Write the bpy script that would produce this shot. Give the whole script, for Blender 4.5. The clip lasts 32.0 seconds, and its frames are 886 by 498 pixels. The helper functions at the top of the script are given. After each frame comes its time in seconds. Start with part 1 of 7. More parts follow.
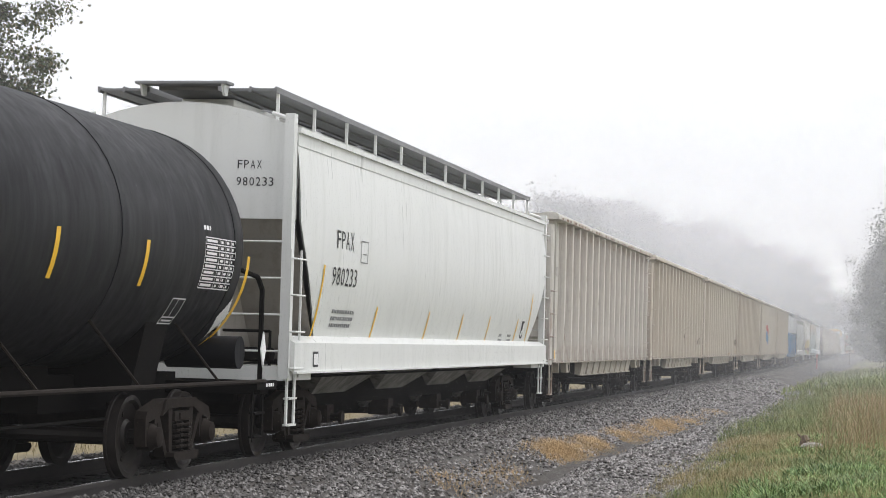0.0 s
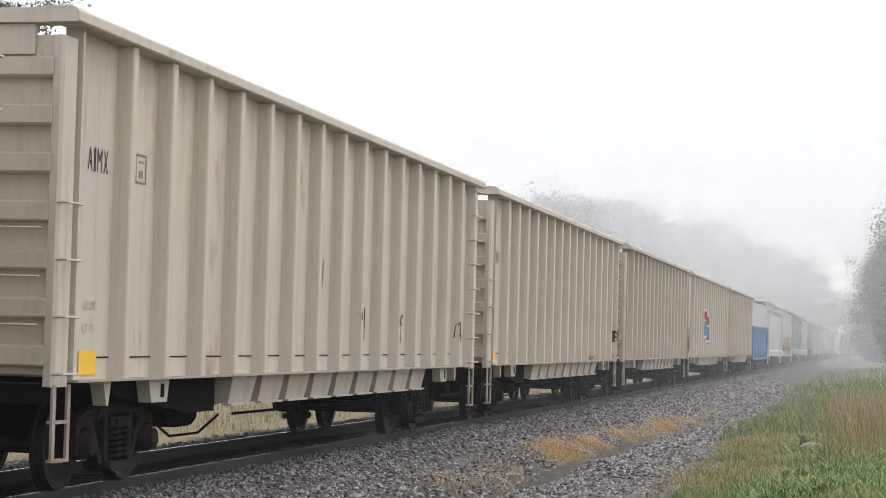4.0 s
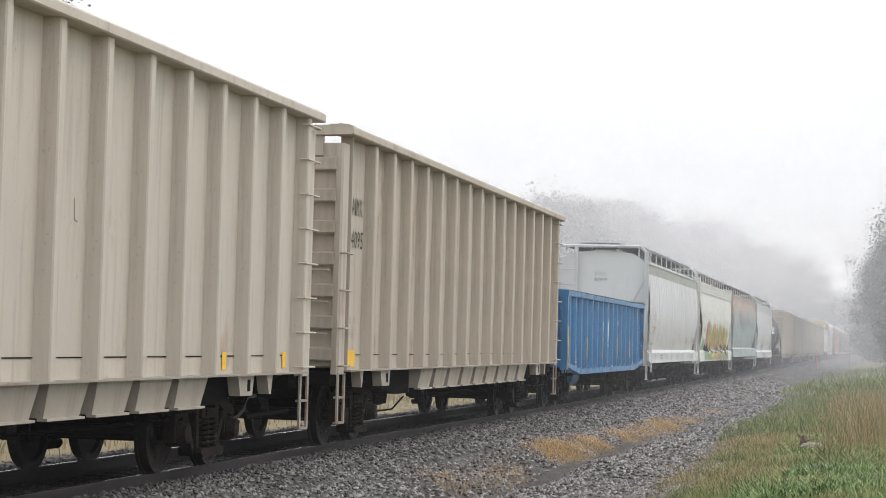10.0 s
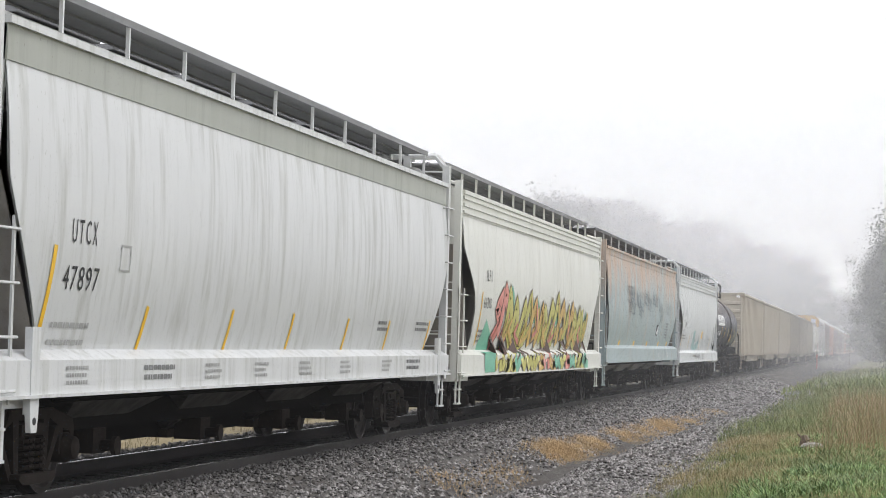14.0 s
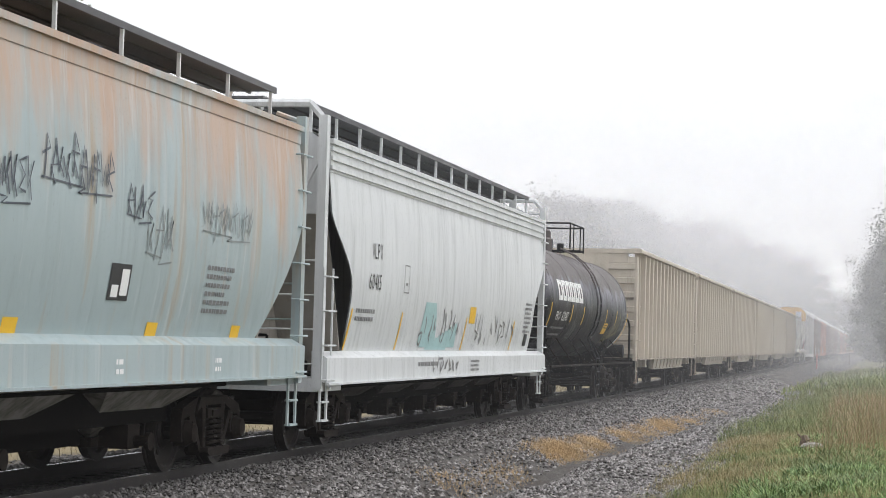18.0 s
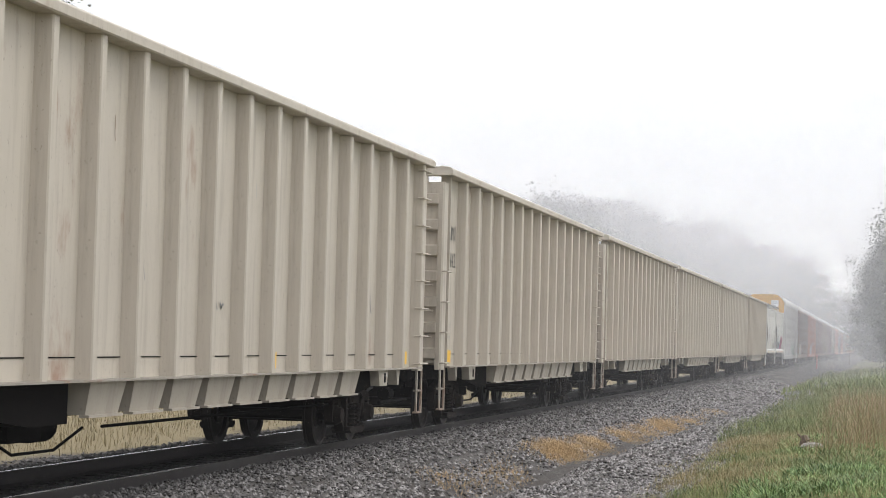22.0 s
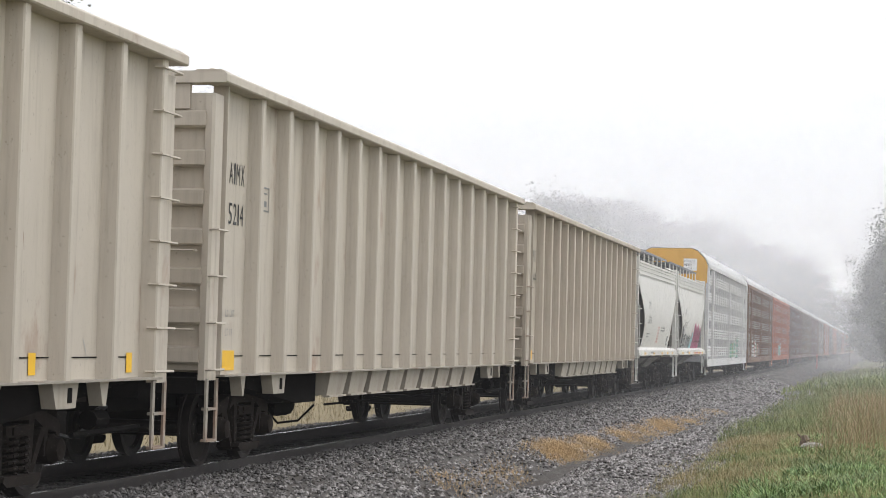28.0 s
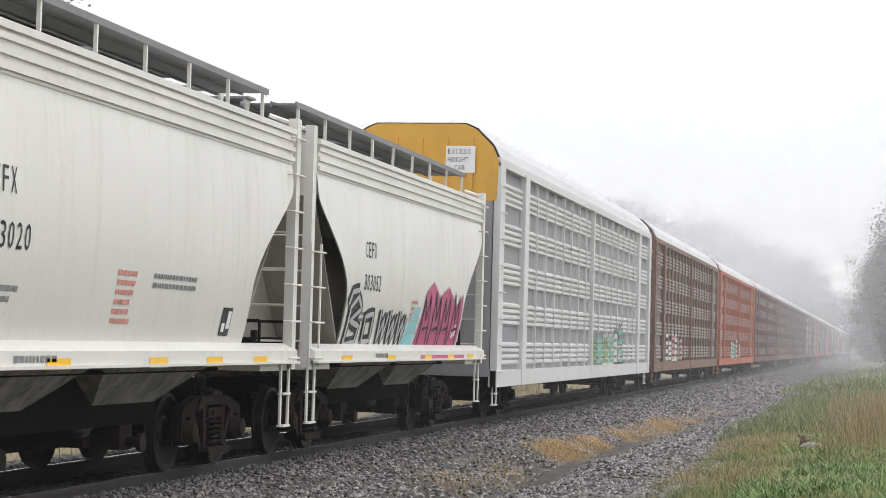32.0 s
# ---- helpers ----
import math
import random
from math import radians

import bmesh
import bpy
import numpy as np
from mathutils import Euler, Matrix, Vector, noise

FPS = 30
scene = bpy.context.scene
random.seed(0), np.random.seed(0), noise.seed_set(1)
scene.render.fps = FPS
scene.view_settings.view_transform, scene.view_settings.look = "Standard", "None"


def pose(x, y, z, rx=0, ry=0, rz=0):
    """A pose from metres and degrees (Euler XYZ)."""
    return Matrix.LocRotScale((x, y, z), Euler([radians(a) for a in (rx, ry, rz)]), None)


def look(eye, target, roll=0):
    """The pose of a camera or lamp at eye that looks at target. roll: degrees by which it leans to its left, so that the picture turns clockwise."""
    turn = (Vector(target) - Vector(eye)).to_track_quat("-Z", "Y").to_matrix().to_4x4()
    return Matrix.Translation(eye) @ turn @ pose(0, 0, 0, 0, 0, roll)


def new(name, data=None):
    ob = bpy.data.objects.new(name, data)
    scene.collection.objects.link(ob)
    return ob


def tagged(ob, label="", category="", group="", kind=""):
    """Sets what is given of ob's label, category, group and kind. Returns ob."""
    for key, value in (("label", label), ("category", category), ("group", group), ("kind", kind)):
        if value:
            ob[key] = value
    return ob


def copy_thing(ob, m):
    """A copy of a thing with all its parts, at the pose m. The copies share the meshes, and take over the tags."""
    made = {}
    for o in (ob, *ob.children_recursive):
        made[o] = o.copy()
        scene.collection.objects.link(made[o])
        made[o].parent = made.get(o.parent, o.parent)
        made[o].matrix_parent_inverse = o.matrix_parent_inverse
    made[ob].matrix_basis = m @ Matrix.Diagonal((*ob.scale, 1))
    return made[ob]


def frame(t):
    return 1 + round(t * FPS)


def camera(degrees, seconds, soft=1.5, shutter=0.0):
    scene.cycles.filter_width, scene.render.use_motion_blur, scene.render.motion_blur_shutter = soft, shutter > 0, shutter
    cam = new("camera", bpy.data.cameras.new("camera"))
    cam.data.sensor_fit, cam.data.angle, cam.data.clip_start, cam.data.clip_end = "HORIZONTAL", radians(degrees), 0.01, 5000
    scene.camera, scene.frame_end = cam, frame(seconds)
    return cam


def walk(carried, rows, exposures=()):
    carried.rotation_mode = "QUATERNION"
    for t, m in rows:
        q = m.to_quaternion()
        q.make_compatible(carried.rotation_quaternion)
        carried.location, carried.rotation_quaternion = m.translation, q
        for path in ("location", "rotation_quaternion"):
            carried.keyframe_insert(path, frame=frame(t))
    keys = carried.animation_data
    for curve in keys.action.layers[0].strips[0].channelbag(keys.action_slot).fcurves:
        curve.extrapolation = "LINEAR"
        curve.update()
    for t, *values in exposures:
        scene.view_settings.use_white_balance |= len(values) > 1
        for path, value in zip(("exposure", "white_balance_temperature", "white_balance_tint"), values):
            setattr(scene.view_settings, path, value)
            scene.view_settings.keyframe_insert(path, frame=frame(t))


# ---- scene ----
# World: the track runs along +Y with its centre line at x = 0 and the rail tops at z = 0.
# The train rolls towards -Y. The camera stands beside the track and never moves.
LENS, HEAD, PITCH, ROLL = 24.57, 12.10, 2.526, 1.5
EYE = (8.78, 0.0, 1.61)

cam = camera(LENS, 32.0, soft=0.9)
VIEW = look(EYE, (EYE[0] - math.sin(radians(HEAD)), EYE[1] + math.cos(radians(HEAD)), EYE[2] + math.tan(radians(PITCH))), ROLL)
walk(cam, [(0.0, VIEW), (32.0, VIEW)], exposures=[(0.0, 0.0), (32.0, 0.0)])
scene.cycles.transparent_max_bounces = 40

# ---- light: a foggy, overcast morning ----
world = bpy.data.worlds.new("overcast_sky")
world.use_nodes = True
scene.world = world
wn = world.node_tree
wn.nodes.clear()
sky = wn.nodes.new("ShaderNodeTexSky")
sky.sky_type = 'NISHITA'
sky.sun_disc = False
sky.sun_elevation, sky.sun_rotation = radians(55), radians(140)
sky.air_density, sky.dust_density = 1.0, 1.0
clear = wn.nodes.new("ShaderNodeBackground")
clear.inputs["Strength"].default_value = 0.05
cloud = wn.nodes.new("ShaderNodeBackground")
cloud.inputs["Color"].default_value = (1.0, 0.984, 0.984, 1)
cloud.inputs["Strength"].default_value = 1.11
both = wn.nodes.new("ShaderNodeAddShader")
wout = wn.nodes.new("ShaderNodeOutputWorld")
wn.links.new(sky.outputs[0], clear.inputs["Color"])
wn.links.new(clear.outputs[0], both.inputs[0])
wn.links.new(cloud.outputs[0], both.inputs[1])
wn.links.new(both.outputs[0], wout.inputs["Surface"])

sun = new("sun", bpy.data.lights.new("sun", "SUN"))
sun.data.energy, sun.data.angle, sun.data.color = 1.4, radians(30), (1.0, 0.99, 0.97)
sun.matrix_world = look((0, 0, 60), (-34, -22, 0))


# ---- materials ----
def shader(name):
    m = bpy.data.materials.new(name)
    m.use_nodes = True
    nt = m.node_tree
    return m, nt, nt.nodes["Principled BSDF"]


def noise_of(nt, scale, stretch=(1, 1, 1), detail=4.0, rough=0.55, kind="Object"):
    tc = nt.nodes.new("ShaderNodeTexCoord")
    mp = nt.nodes.new("ShaderNodeMapping")
    mp.inputs["Scale"].default_value = stretch
    n = nt.nodes.new("ShaderNodeTexNoise")
    n.inputs["Scale"].default_value, n.inputs["Detail"].default_value, n.inputs["Roughness"].default_value = scale, detail, rough
    nt.links.new(tc.outputs[kind], mp.inputs["Vector"])
    nt.links.new(mp.outputs[0], n.inputs["Vector"])
    return n.outputs["Fac"]


def ramp(nt, fac, lo, hi, a=(0, 0, 0, 1), b=(1, 1, 1, 1)):
    r = nt.nodes.new("ShaderNodeValToRGB")
    r.color_ramp.elements[0].position, r.color_ramp.elements[1].position = lo, hi
    r.color_ramp.elements[0].color, r.color_ramp.elements[1].color = a, b
    nt.links.new(fac, r.inputs[0])
    return r.outputs[0]


def mix(nt, fac, a, b, mode="MIX"):
    n = nt.nodes.new("ShaderNodeMix")
    n.data_type, n.blend_type = "RGBA", mode
    for sock, v in ((n.inputs[0], fac), (n.inputs[6], a), (n.inputs[7], b)):
        if isinstance(v, (int, float)):
            sock.default_value = v
        elif isinstance(v, tuple):
            sock.default_value = (*v[:3], 1)
        else:
            nt.links.new(v, sock)
    return n.outputs[2]


def bump(nt, bs, height, strength=0.2, distance=0.01):
    b = nt.nodes.new("ShaderNodeBump")
    b.inputs["Strength"].default_value, b.inputs["Distance"].default_value = strength, distance
    nt.links.new(height, b.inputs["Height"])
    nt.links.new(b.outputs[0], bs.inputs["Normal"])


def paint(name, base, dirt=(0.10, 0.08, 0.065), dirt_lo=0.52, dirt_hi=0.85, rust=0.0, rough=0.5, streak=0.25, dent=0.15, metal=0.0, tone=0.10, rust_col=(0.22, 0.085, 0.035), spec=0.5):
    """Weathered paint: broad tone, vertical dirt streaks, fine specks and rust blooms."""
    m, nt, bs = shader(name)
    big = noise_of(nt, 0.7, (1, 0.6, 1))
    col = mix(nt, big, tuple(c * (1 - tone) for c in base), tuple(min(1, c * (1 + tone)) for c in base))
    run = noise_of(nt, 1.6, (3.5, 3.5, 0.28), 5, 0.65)
    col = mix(nt, mix(nt, streak, (0, 0, 0), ramp(nt, run, dirt_lo, dirt_hi)), col, dirt)
    speck = noise_of(nt, 26, (1, 1, 0.7), 3)
    col = mix(nt, mix(nt, 0.5, (0, 0, 0), ramp(nt, speck, 0.66, 0.74)), col, dirt)
    if rust:
        bloom = noise_of(nt, 1.1, (1, 1, 0.55), 8, 0.62)
        col = mix(nt, ramp(nt, bloom, 0.62 - 0.2 * rust, 0.80 - 0.08 * rust), col, rust_col)
    nt.links.new(col, bs.inputs["Base Color"])
    bs.inputs["Metallic"].default_value = metal
    bs.inputs["Specular IOR Level"].default_value = spec
    nt.links.new(ramp(nt, run, 0.3, 0.8, (rough - .08,) * 3 + (1,), (rough + .15,) * 3 + (1,)), bs.inputs["Roughness"])
    if dent:
        bump(nt, bs, noise_of(nt, 1.3, (1, 1, 1), 3), dent, 0.06)
    return m


def plain(name, base, rough=0.6, metal=0.0, vary=0.15, scale=6.0, spec=0.5):
    m, nt, bs = shader(name)
    bs.inputs["Specular IOR Level"].default_value = spec
    n = noise_of(nt, scale, detail=5)
    nt.links.new(mix(nt, n, tuple(c * (1 - vary) for c in base), tuple(min(1, c * (1 + vary)) for c in base)), bs.inputs["Base Color"])
    bs.inputs["Roughness"].default_value, bs.inputs["Metallic"].default_value = rough, metal
    return m


TAN = paint("tan_paint", (0.50, 0.447, 0.372), dirt=(0.20, 0.165, 0.125), rust=0.04, rough=0.55, streak=0.5, dent=0.3)
# Tan darkened for the shade below the sides, with dirt streaks over it.
POCKET = paint("shaded_dirty_pocket_paint", (0.37, 0.33, 0.27), dirt=(0.17, 0.14, 0.11), rough=0.6, streak=0.6, dent=0.2)
TAN_OLD = paint("worn_tan_paint", (0.57, 0.54, 0.49), dirt=(0.12, 0.09, 0.07), rust=0.42, rough=0.6, streak=0.6, dent=0.6, dirt_lo=0.48)
TAN_BROWN = paint("brownish_tan_paint", (0.455, 0.40, 0.325), dirt=(0.15, 0.12, 0.09), rust=0.2, rough=0.6, streak=0.55, dent=0.4)
# Darker tan for sills, grimy steps and floors; shade is put into the colour.
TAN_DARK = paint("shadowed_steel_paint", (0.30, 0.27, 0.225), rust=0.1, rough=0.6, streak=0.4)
WHITE = paint("white_paint", (0.68, 0.685, 0.665), dirt=(0.36, 0.37, 0.33), rough=0.34, streak=0.35, dent=0.12, tone=0.05)
WHITE_RUN = paint("streaked_white_paint", (0.60, 0.605, 0.605), dirt=(0.30, 0.30, 0.26), rough=0.36, streak=0.75, dent=0.15, dirt_lo=0.48, dirt_hi=0.8)
CREAM = paint("cream_white_paint", (0.66, 0.66, 0.61), dirt=(0.33, 0.30, 0.22), rough=0.4, streak=0.45, dent=0.15)
PALE = paint("pale_grey_paint", (0.60, 0.615, 0.62), dirt=(0.27, 0.28, 0.27), rough=0.42, streak=0.6, dent=0.15, dirt_lo=0.48)
RUSTY = paint("faded_blue_grey_paint", (0.33, 0.40, 0.41), dirt=(0.24, 0.27, 0.27), rough=0.42, streak=0.5, dent=0.2)


def rust_blooms(m):
    """Brick-coloured rust where the paint of the upper side has worn through, bleeding down in runs."""
    nt = m.node_tree
    bs = nt.nodes["Principled BSDF"]
    old = bs.inputs["Base Color"].links[0].from_socket
    tc = nt.nodes.new("ShaderNodeTexCoord")
    sep = nt.nodes.new("ShaderNodeSeparateXYZ")
    nt.links.new(tc.outputs["Object"], sep.inputs[0])
    high = nt.nodes.new("ShaderNodeMapRange")
    high.inputs["From Min"].default_value, high.inputs["From Max"].default_value = 2.3, 3.9
    high.inputs["To Min"].default_value, high.inputs["To Max"].default_value = -0.13, 0.13
    nt.links.new(sep.outputs[2], high.inputs["Value"])
    add = nt.nodes.new("ShaderNodeMath")
    add.operation = "ADD"
    nt.links.new(noise_of(nt, 0.9, (1.3, 1.3, 0.35), 7, 0.62), add.inputs[0])
    nt.links.new(high.outputs[0], add.inputs[1])
    patch_of = mix(nt, 0.8, (0, 0, 0), ramp(nt, add.outputs[0], 0.47, 0.66))
    col = mix(nt, patch_of, old, (0.47, 0.29, 0.18))
    drip = mix(nt, 0.6, (0, 0, 0), ramp(nt, noise_of(nt, 1.2, (2.5, 2.5, 0.16), 5, 0.6), 0.56, 0.72))
    col = mix(nt, drip, col, (0.40, 0.26, 0.12))
    pale = mix(nt, 0.5, (0, 0, 0), ramp(nt, noise_of(nt, 1.9, (3.0, 3.0, 0.2), 5, 0.6), 0.58, 0.72))
    col = mix(nt, pale, col, (0.52, 0.56, 0.56))
    nt.links.new(col, bs.inputs["Base Color"])


rust_blooms(RUSTY)
SILVER = paint("clean_grey_white_paint", (0.665, 0.65, 0.61), dirt=(0.36, 0.35, 0.29), rough=0.36, streak=0.3, dent=0.1)
BAND = paint("grey_green_band", (0.36, 0.37, 0.33), rough=0.5)
BLACK = paint("black_tank_paint", (0.009, 0.009, 0.011), dirt=(0.016, 0.015, 0.015), rough=0.6, streak=0.12, dent=0.05, dirt_lo=0.55, spec=0.22)
TANKGREY = paint("worn_black_tank_paint", (0.013, 0.013, 0.015), dirt=(0.03, 0.03, 0.034), rough=0.5, streak=0.2, dent=0.06, dirt_lo=0.5, dirt_hi=0.7, spec=0.25)
def tank_dust(m):
    """Brown dust lying on the top of the shell, ending in a ragged washed edge; scuffed grey below it."""
    nt = m.node_tree
    bs = nt.nodes["Principled BSDF"]
    old = bs.inputs["Base Color"].links[0].from_socket
    tc = nt.nodes.new("ShaderNodeTexCoord")
    sep = nt.nodes.new("ShaderNodeSeparateXYZ")
    nt.links.new(tc.outputs["Object"], sep.inputs[0])
    add = nt.nodes.new("ShaderNodeMath")
    add.operation = "MULTIPLY_ADD"
    add.inputs[1].default_value = 0.9
    nt.links.new(noise_of(nt, 1.1, (1, 1.6, 0.35), 5, 0.6), add.inputs[0])
    nt.links.new(sep.outputs[2], add.inputs[2])
    worn = ramp(nt, noise_of(nt, 0.8, (1, 1, 0.3), 6, 0.65), 0.36, 0.56)
    band = nt.nodes.new("ShaderNodeMapRange")
    band.inputs["From Min"].default_value, band.inputs["From Max"].default_value = 2.9, 3.45
    nt.links.new(add.outputs[0], band.inputs["Value"])
    col = mix(nt, mix(nt, band.outputs[0], (0, 0, 0), worn), old, (0.21, 0.207, 0.23))
    edge_of = nt.nodes.new("ShaderNodeMapRange")
    edge_of.inputs["From Min"].default_value, edge_of.inputs["From Max"].default_value = 3.50, 3.62
    nt.links.new(add.outputs[0], edge_of.inputs["Value"])
    col = mix(nt, edge_of.outputs[0], col, (0.10, 0.086, 0.082))
    nt.links.new(col, bs.inputs["Base Color"])


tank_dust(TANKGREY)
BLUE = paint("blue_gondola_paint", (0.040, 0.185, 0.385), dirt=(0.035, 0.06, 0.085), rough=0.38, streak=0.7, rust=0.34, rust_col=(0.07, 0.055, 0.05), dent=0.6, dirt_lo=0.48)
BARK = plain("dark_bark", (0.055, 0.045, 0.038), 0.9, vary=0.4, scale=12)
# Grime set near black, so the colour carries the underside's shade.
UNDER = plain("grimy_shaded_underframe", (0.009, 0.008, 0.0075), 0.95, spec=0.08)
# Dirt-streaked bay paints, darkened to hold the shade under the cars.
DARKBAY = paint("shaded_bay_paint", (0.05, 0.047, 0.042), dirt=(0.015, 0.014, 0.013), rough=0.75, streak=0.8, dirt_lo=0.4, dirt_hi=0.65)
SHADED_BAYGRIME = paint("shaded_grimy_bay_paint", (0.24, 0.23, 0.21), dirt=(0.05, 0.045, 0.04), rough=0.7, streak=0.8, dirt_lo=0.4, dirt_hi=0.65)
IRON = plain("grimy_cast_steel", (0.019, 0.0145, 0.012), 0.85, scale=9, vary=0.5, spec=0.15)
WHEEL = plain("wheel_steel", (0.017, 0.0135, 0.012), 0.55, 0.0, 0.35, spec=0.25)
TREAD = plain("polished_wheel_tread", (0.5, 0.5, 0.5), 0.3, 1.0)
MIDGRATE = plain("weathered_steel_grating", (0.20, 0.20, 0.205), 0.6, 0.2)
GRATE = plain("dark_steel_grating", (0.10, 0.10, 0.105), 0.6, 0.3)
# The slope sheets' shade is mixed into this grey-brown, with dirt streaks.
SHADED_ENDGRIME = paint("shaded_dirty_end_sheet", (0.30, 0.275, 0.245), dirt=(0.12, 0.10, 0.085), rough=0.65, streak=0.6)
RAILTOP = plain("polished_rail_head", (0.52, 0.52, 0.53), 0.26, 1.0, vary=0.3)
RAILSIDE = plain("rusty_rail", (0.030, 0.025, 0.023), 0.8, vary=0.35)
TIE = plain("old_timber_tie", (0.022, 0.019, 0.017), 0.9, vary=0.4)
YELLOW = plain("yellow_reflector", (0.80, 0.47, 0.02), 0.45, vary=0.08)
INK = plain("black_stencil", (0.025, 0.025, 0.027), 0.6)
INKGREY = plain("grey_stencil", (0.20, 0.20, 0.20), 0.6)
FAINT = plain("faded_stencil", (0.36, 0.36, 0.35), 0.6)
LETTER = plain("white_stencil", (0.78, 0.78, 0.77), 0.55, vary=0.06)
RUBBER = plain("black_air_hose", (0.02, 0.02, 0.02), 0.6)


# ---- mesh building ----
class Shape:
    """Collects vertices and faces of one mesh."""

    def __init__(self):
        self.v, self.f = [], []

    def add(self, verts, faces):
        n = len(self.v)
        self.v += [tuple(p) for p in verts]
        self.f += [tuple(n + i for i in face) for face in faces]
        return self

    def box(self, x0, x1, y0, y1, z0, z1):
        v = [(x, y, z) for z in (z0, z1) for y in (y0, y1) for x in (x0, x1)]
        return self.add(v, [(0, 2, 3, 1), (4, 5, 7, 6), (0, 1, 5, 4), (2, 6, 7, 3), (0, 4, 6, 2), (1, 3, 7, 5)])

    def prism(self, outline, axis, lo, hi):
        """A convex outline pushed along an axis; the outline holds the two other coordinates in order."""
        n = len(outline)
        place = {"x": lambda a, b, c: (c, a, b), "y": lambda a, b, c: (a, c, b), "z": lambda a, b, c: (a, b, c)}[axis]
        v = [place(a, b, c) for c in (lo, hi) for a, b in outline]
        f = [tuple(range(n)), tuple(range(2 * n - 1, n - 1, -1))]
        f += [(i, i + n, (i + 1) % n + n, (i + 1) % n) for i in range(n)]
        return self.add(v, f)

    def tube(self, p, q, r, n=6, r2=None):
        p, q = Vector(p), Vector(q)
        d = (q - p).normalized()
        a = d.orthogonal().normalized()
        b = d.cross(a)
        r2 = r if r2 is None else r2
        v = [c + s * (a * math.cos(k * math.tau / n) + b * math.sin(k * math.tau / n)) for c, s in ((p, r), (q, r2)) for k in range(n)]
        f = [(k, (k + 1) % n, (k + 1) % n + n, k + n) for k in range(n)] + [tuple(range(n - 1, -1, -1)), tuple(range(n, 2 * n))]
        return self.add(v, f)

    def run(self, points, r, n=6):
        for p, q in zip(points, points[1:]):
            self.tube(p, q, r, n)
        return self

    def grid(self, at, nu, nv):
        v = [at(i / nu, j / nv) for j in range(nv + 1) for i in range(nu + 1)]
        f = [(j * (nu + 1) + i, j * (nu + 1) + i + 1, (j + 1) * (nu + 1) + i + 1, (j + 1) * (nu + 1) + i) for j in range(nv) for i in range(nu)]
        return self.add(v, f)

    def lathe(self, rings, axis="x", n=28):
        """rings: (place along the axis, radius)."""
        v = []
        for a, r in rings:
            for k in range(n):
                c, s = r * math.cos(k * math.tau / n), r * math.sin(k * math.tau / n)
                v.append((a, c, s) if axis == "x" else (c, a, s) if axis == "y" else (c, s, a))
        f = [(j * n + k, j * n + (k + 1) % n, (j + 1) * n + (k + 1) % n, (j + 1) * n + k) for j in range(len(rings) - 1) for k in range(n)]
        f += [tuple(range(n)), tuple(range((len(rings) - 1) * n, len(rings) * n))]
        return self.add(v, f)

    def move(self, m):
        self.v = [tuple(m @ Vector(p)) for p in self.v]
        return self

    def data(self, name, material, smooth=True):
        me = bpy.data.meshes.new(name)
        me.from_pydata(self.v, [], self.f)
        if isinstance(material, (list, tuple)):
            for m in material:
                me.materials.append(m)
        else:
            me.materials.append(material)
        if smooth:
            me.polygons.foreach_set("use_smooth", [True] * len(me.polygons))
            me.set_sharp_from_angle(angle=radians(32))
        me.update()
        return me


def part(name, made, material, parent, label="", at=None, smooth=True):
    """One mesh object under a thing or a part. made: a Shape, or mesh data shared by alike parts."""
    ob = new(name, made.data(name, material, smooth) if isinstance(made, Shape) else made)
    ob.parent = parent
    if at is not None:
        ob.matrix_basis = at
    return tagged(ob, label)


def thing(name, label, category, group=""):
    ob = new(name)
    ob.empty_display_size = 0.3
    return tagged(ob, label, category, group)


# ---- lettering ----
GLYPHS = {}


def load_glyphs(letters):
    for c in letters:
        cu = bpy.data.curves.new("glyph", "FONT")
        cu.body, cu.resolution_u = c, 2
        ob = new("glyph", cu)
        bpy.context.view_layer.update()
        me = ob.evaluated_get(bpy.context.evaluated_depsgraph_get()).to_mesh()
        v = [(p.co.x, p.co.y) for p in me.vertices]
        f = [tuple(p.vertices) for p in me.polygons]
        lo = min(p[0] for p in v)
        wide = max(p[0] for p in v) - lo
        GLYPHS[c] = ([(a - lo, b) for a, b in v], f, wide)
        bpy.data.objects.remove(ob)
        bpy.data.curves.remove(cu)


load_glyphs("ABCDEFGHIMNOPRSTUWLX0123456789")


def letters(made, text, y, z, high, surf, wide=0.5, gap=0.16, lift=0.006):
    """Stencilled characters on a car's side; surf(y, z) gives the side's x. They run towards +y."""
    for c in text:
        if c != " ":
            v, f, w = GLYPHS[c]
            cell = wide * high * (0.35 if c in "1I" else 1.0)
            sx = cell / w
            made.add([(surf(y + a * sx, z + b * high / 0.72) + lift, y + a * sx, z + b * high / 0.72) for a, b in v], f)
            y += cell + gap * high
        else:
            y += 0.5 * high
    return made


def end_letters(made, text, x, z, high, y, wide=0.55, gap=0.2):
    """Characters on a wall that faces -y; they run towards +x."""
    for c in text:
        if c != " ":
            v, f, w = GLYPHS[c]
            cell = wide * high * (0.35 if c in "1I" else 1.0)
            made.add([(x + a * cell / w, y, z + b * high / 0.72) for a, b in v], f)
            x += cell + gap * high
        else:
            x += 0.5 * high
    return made


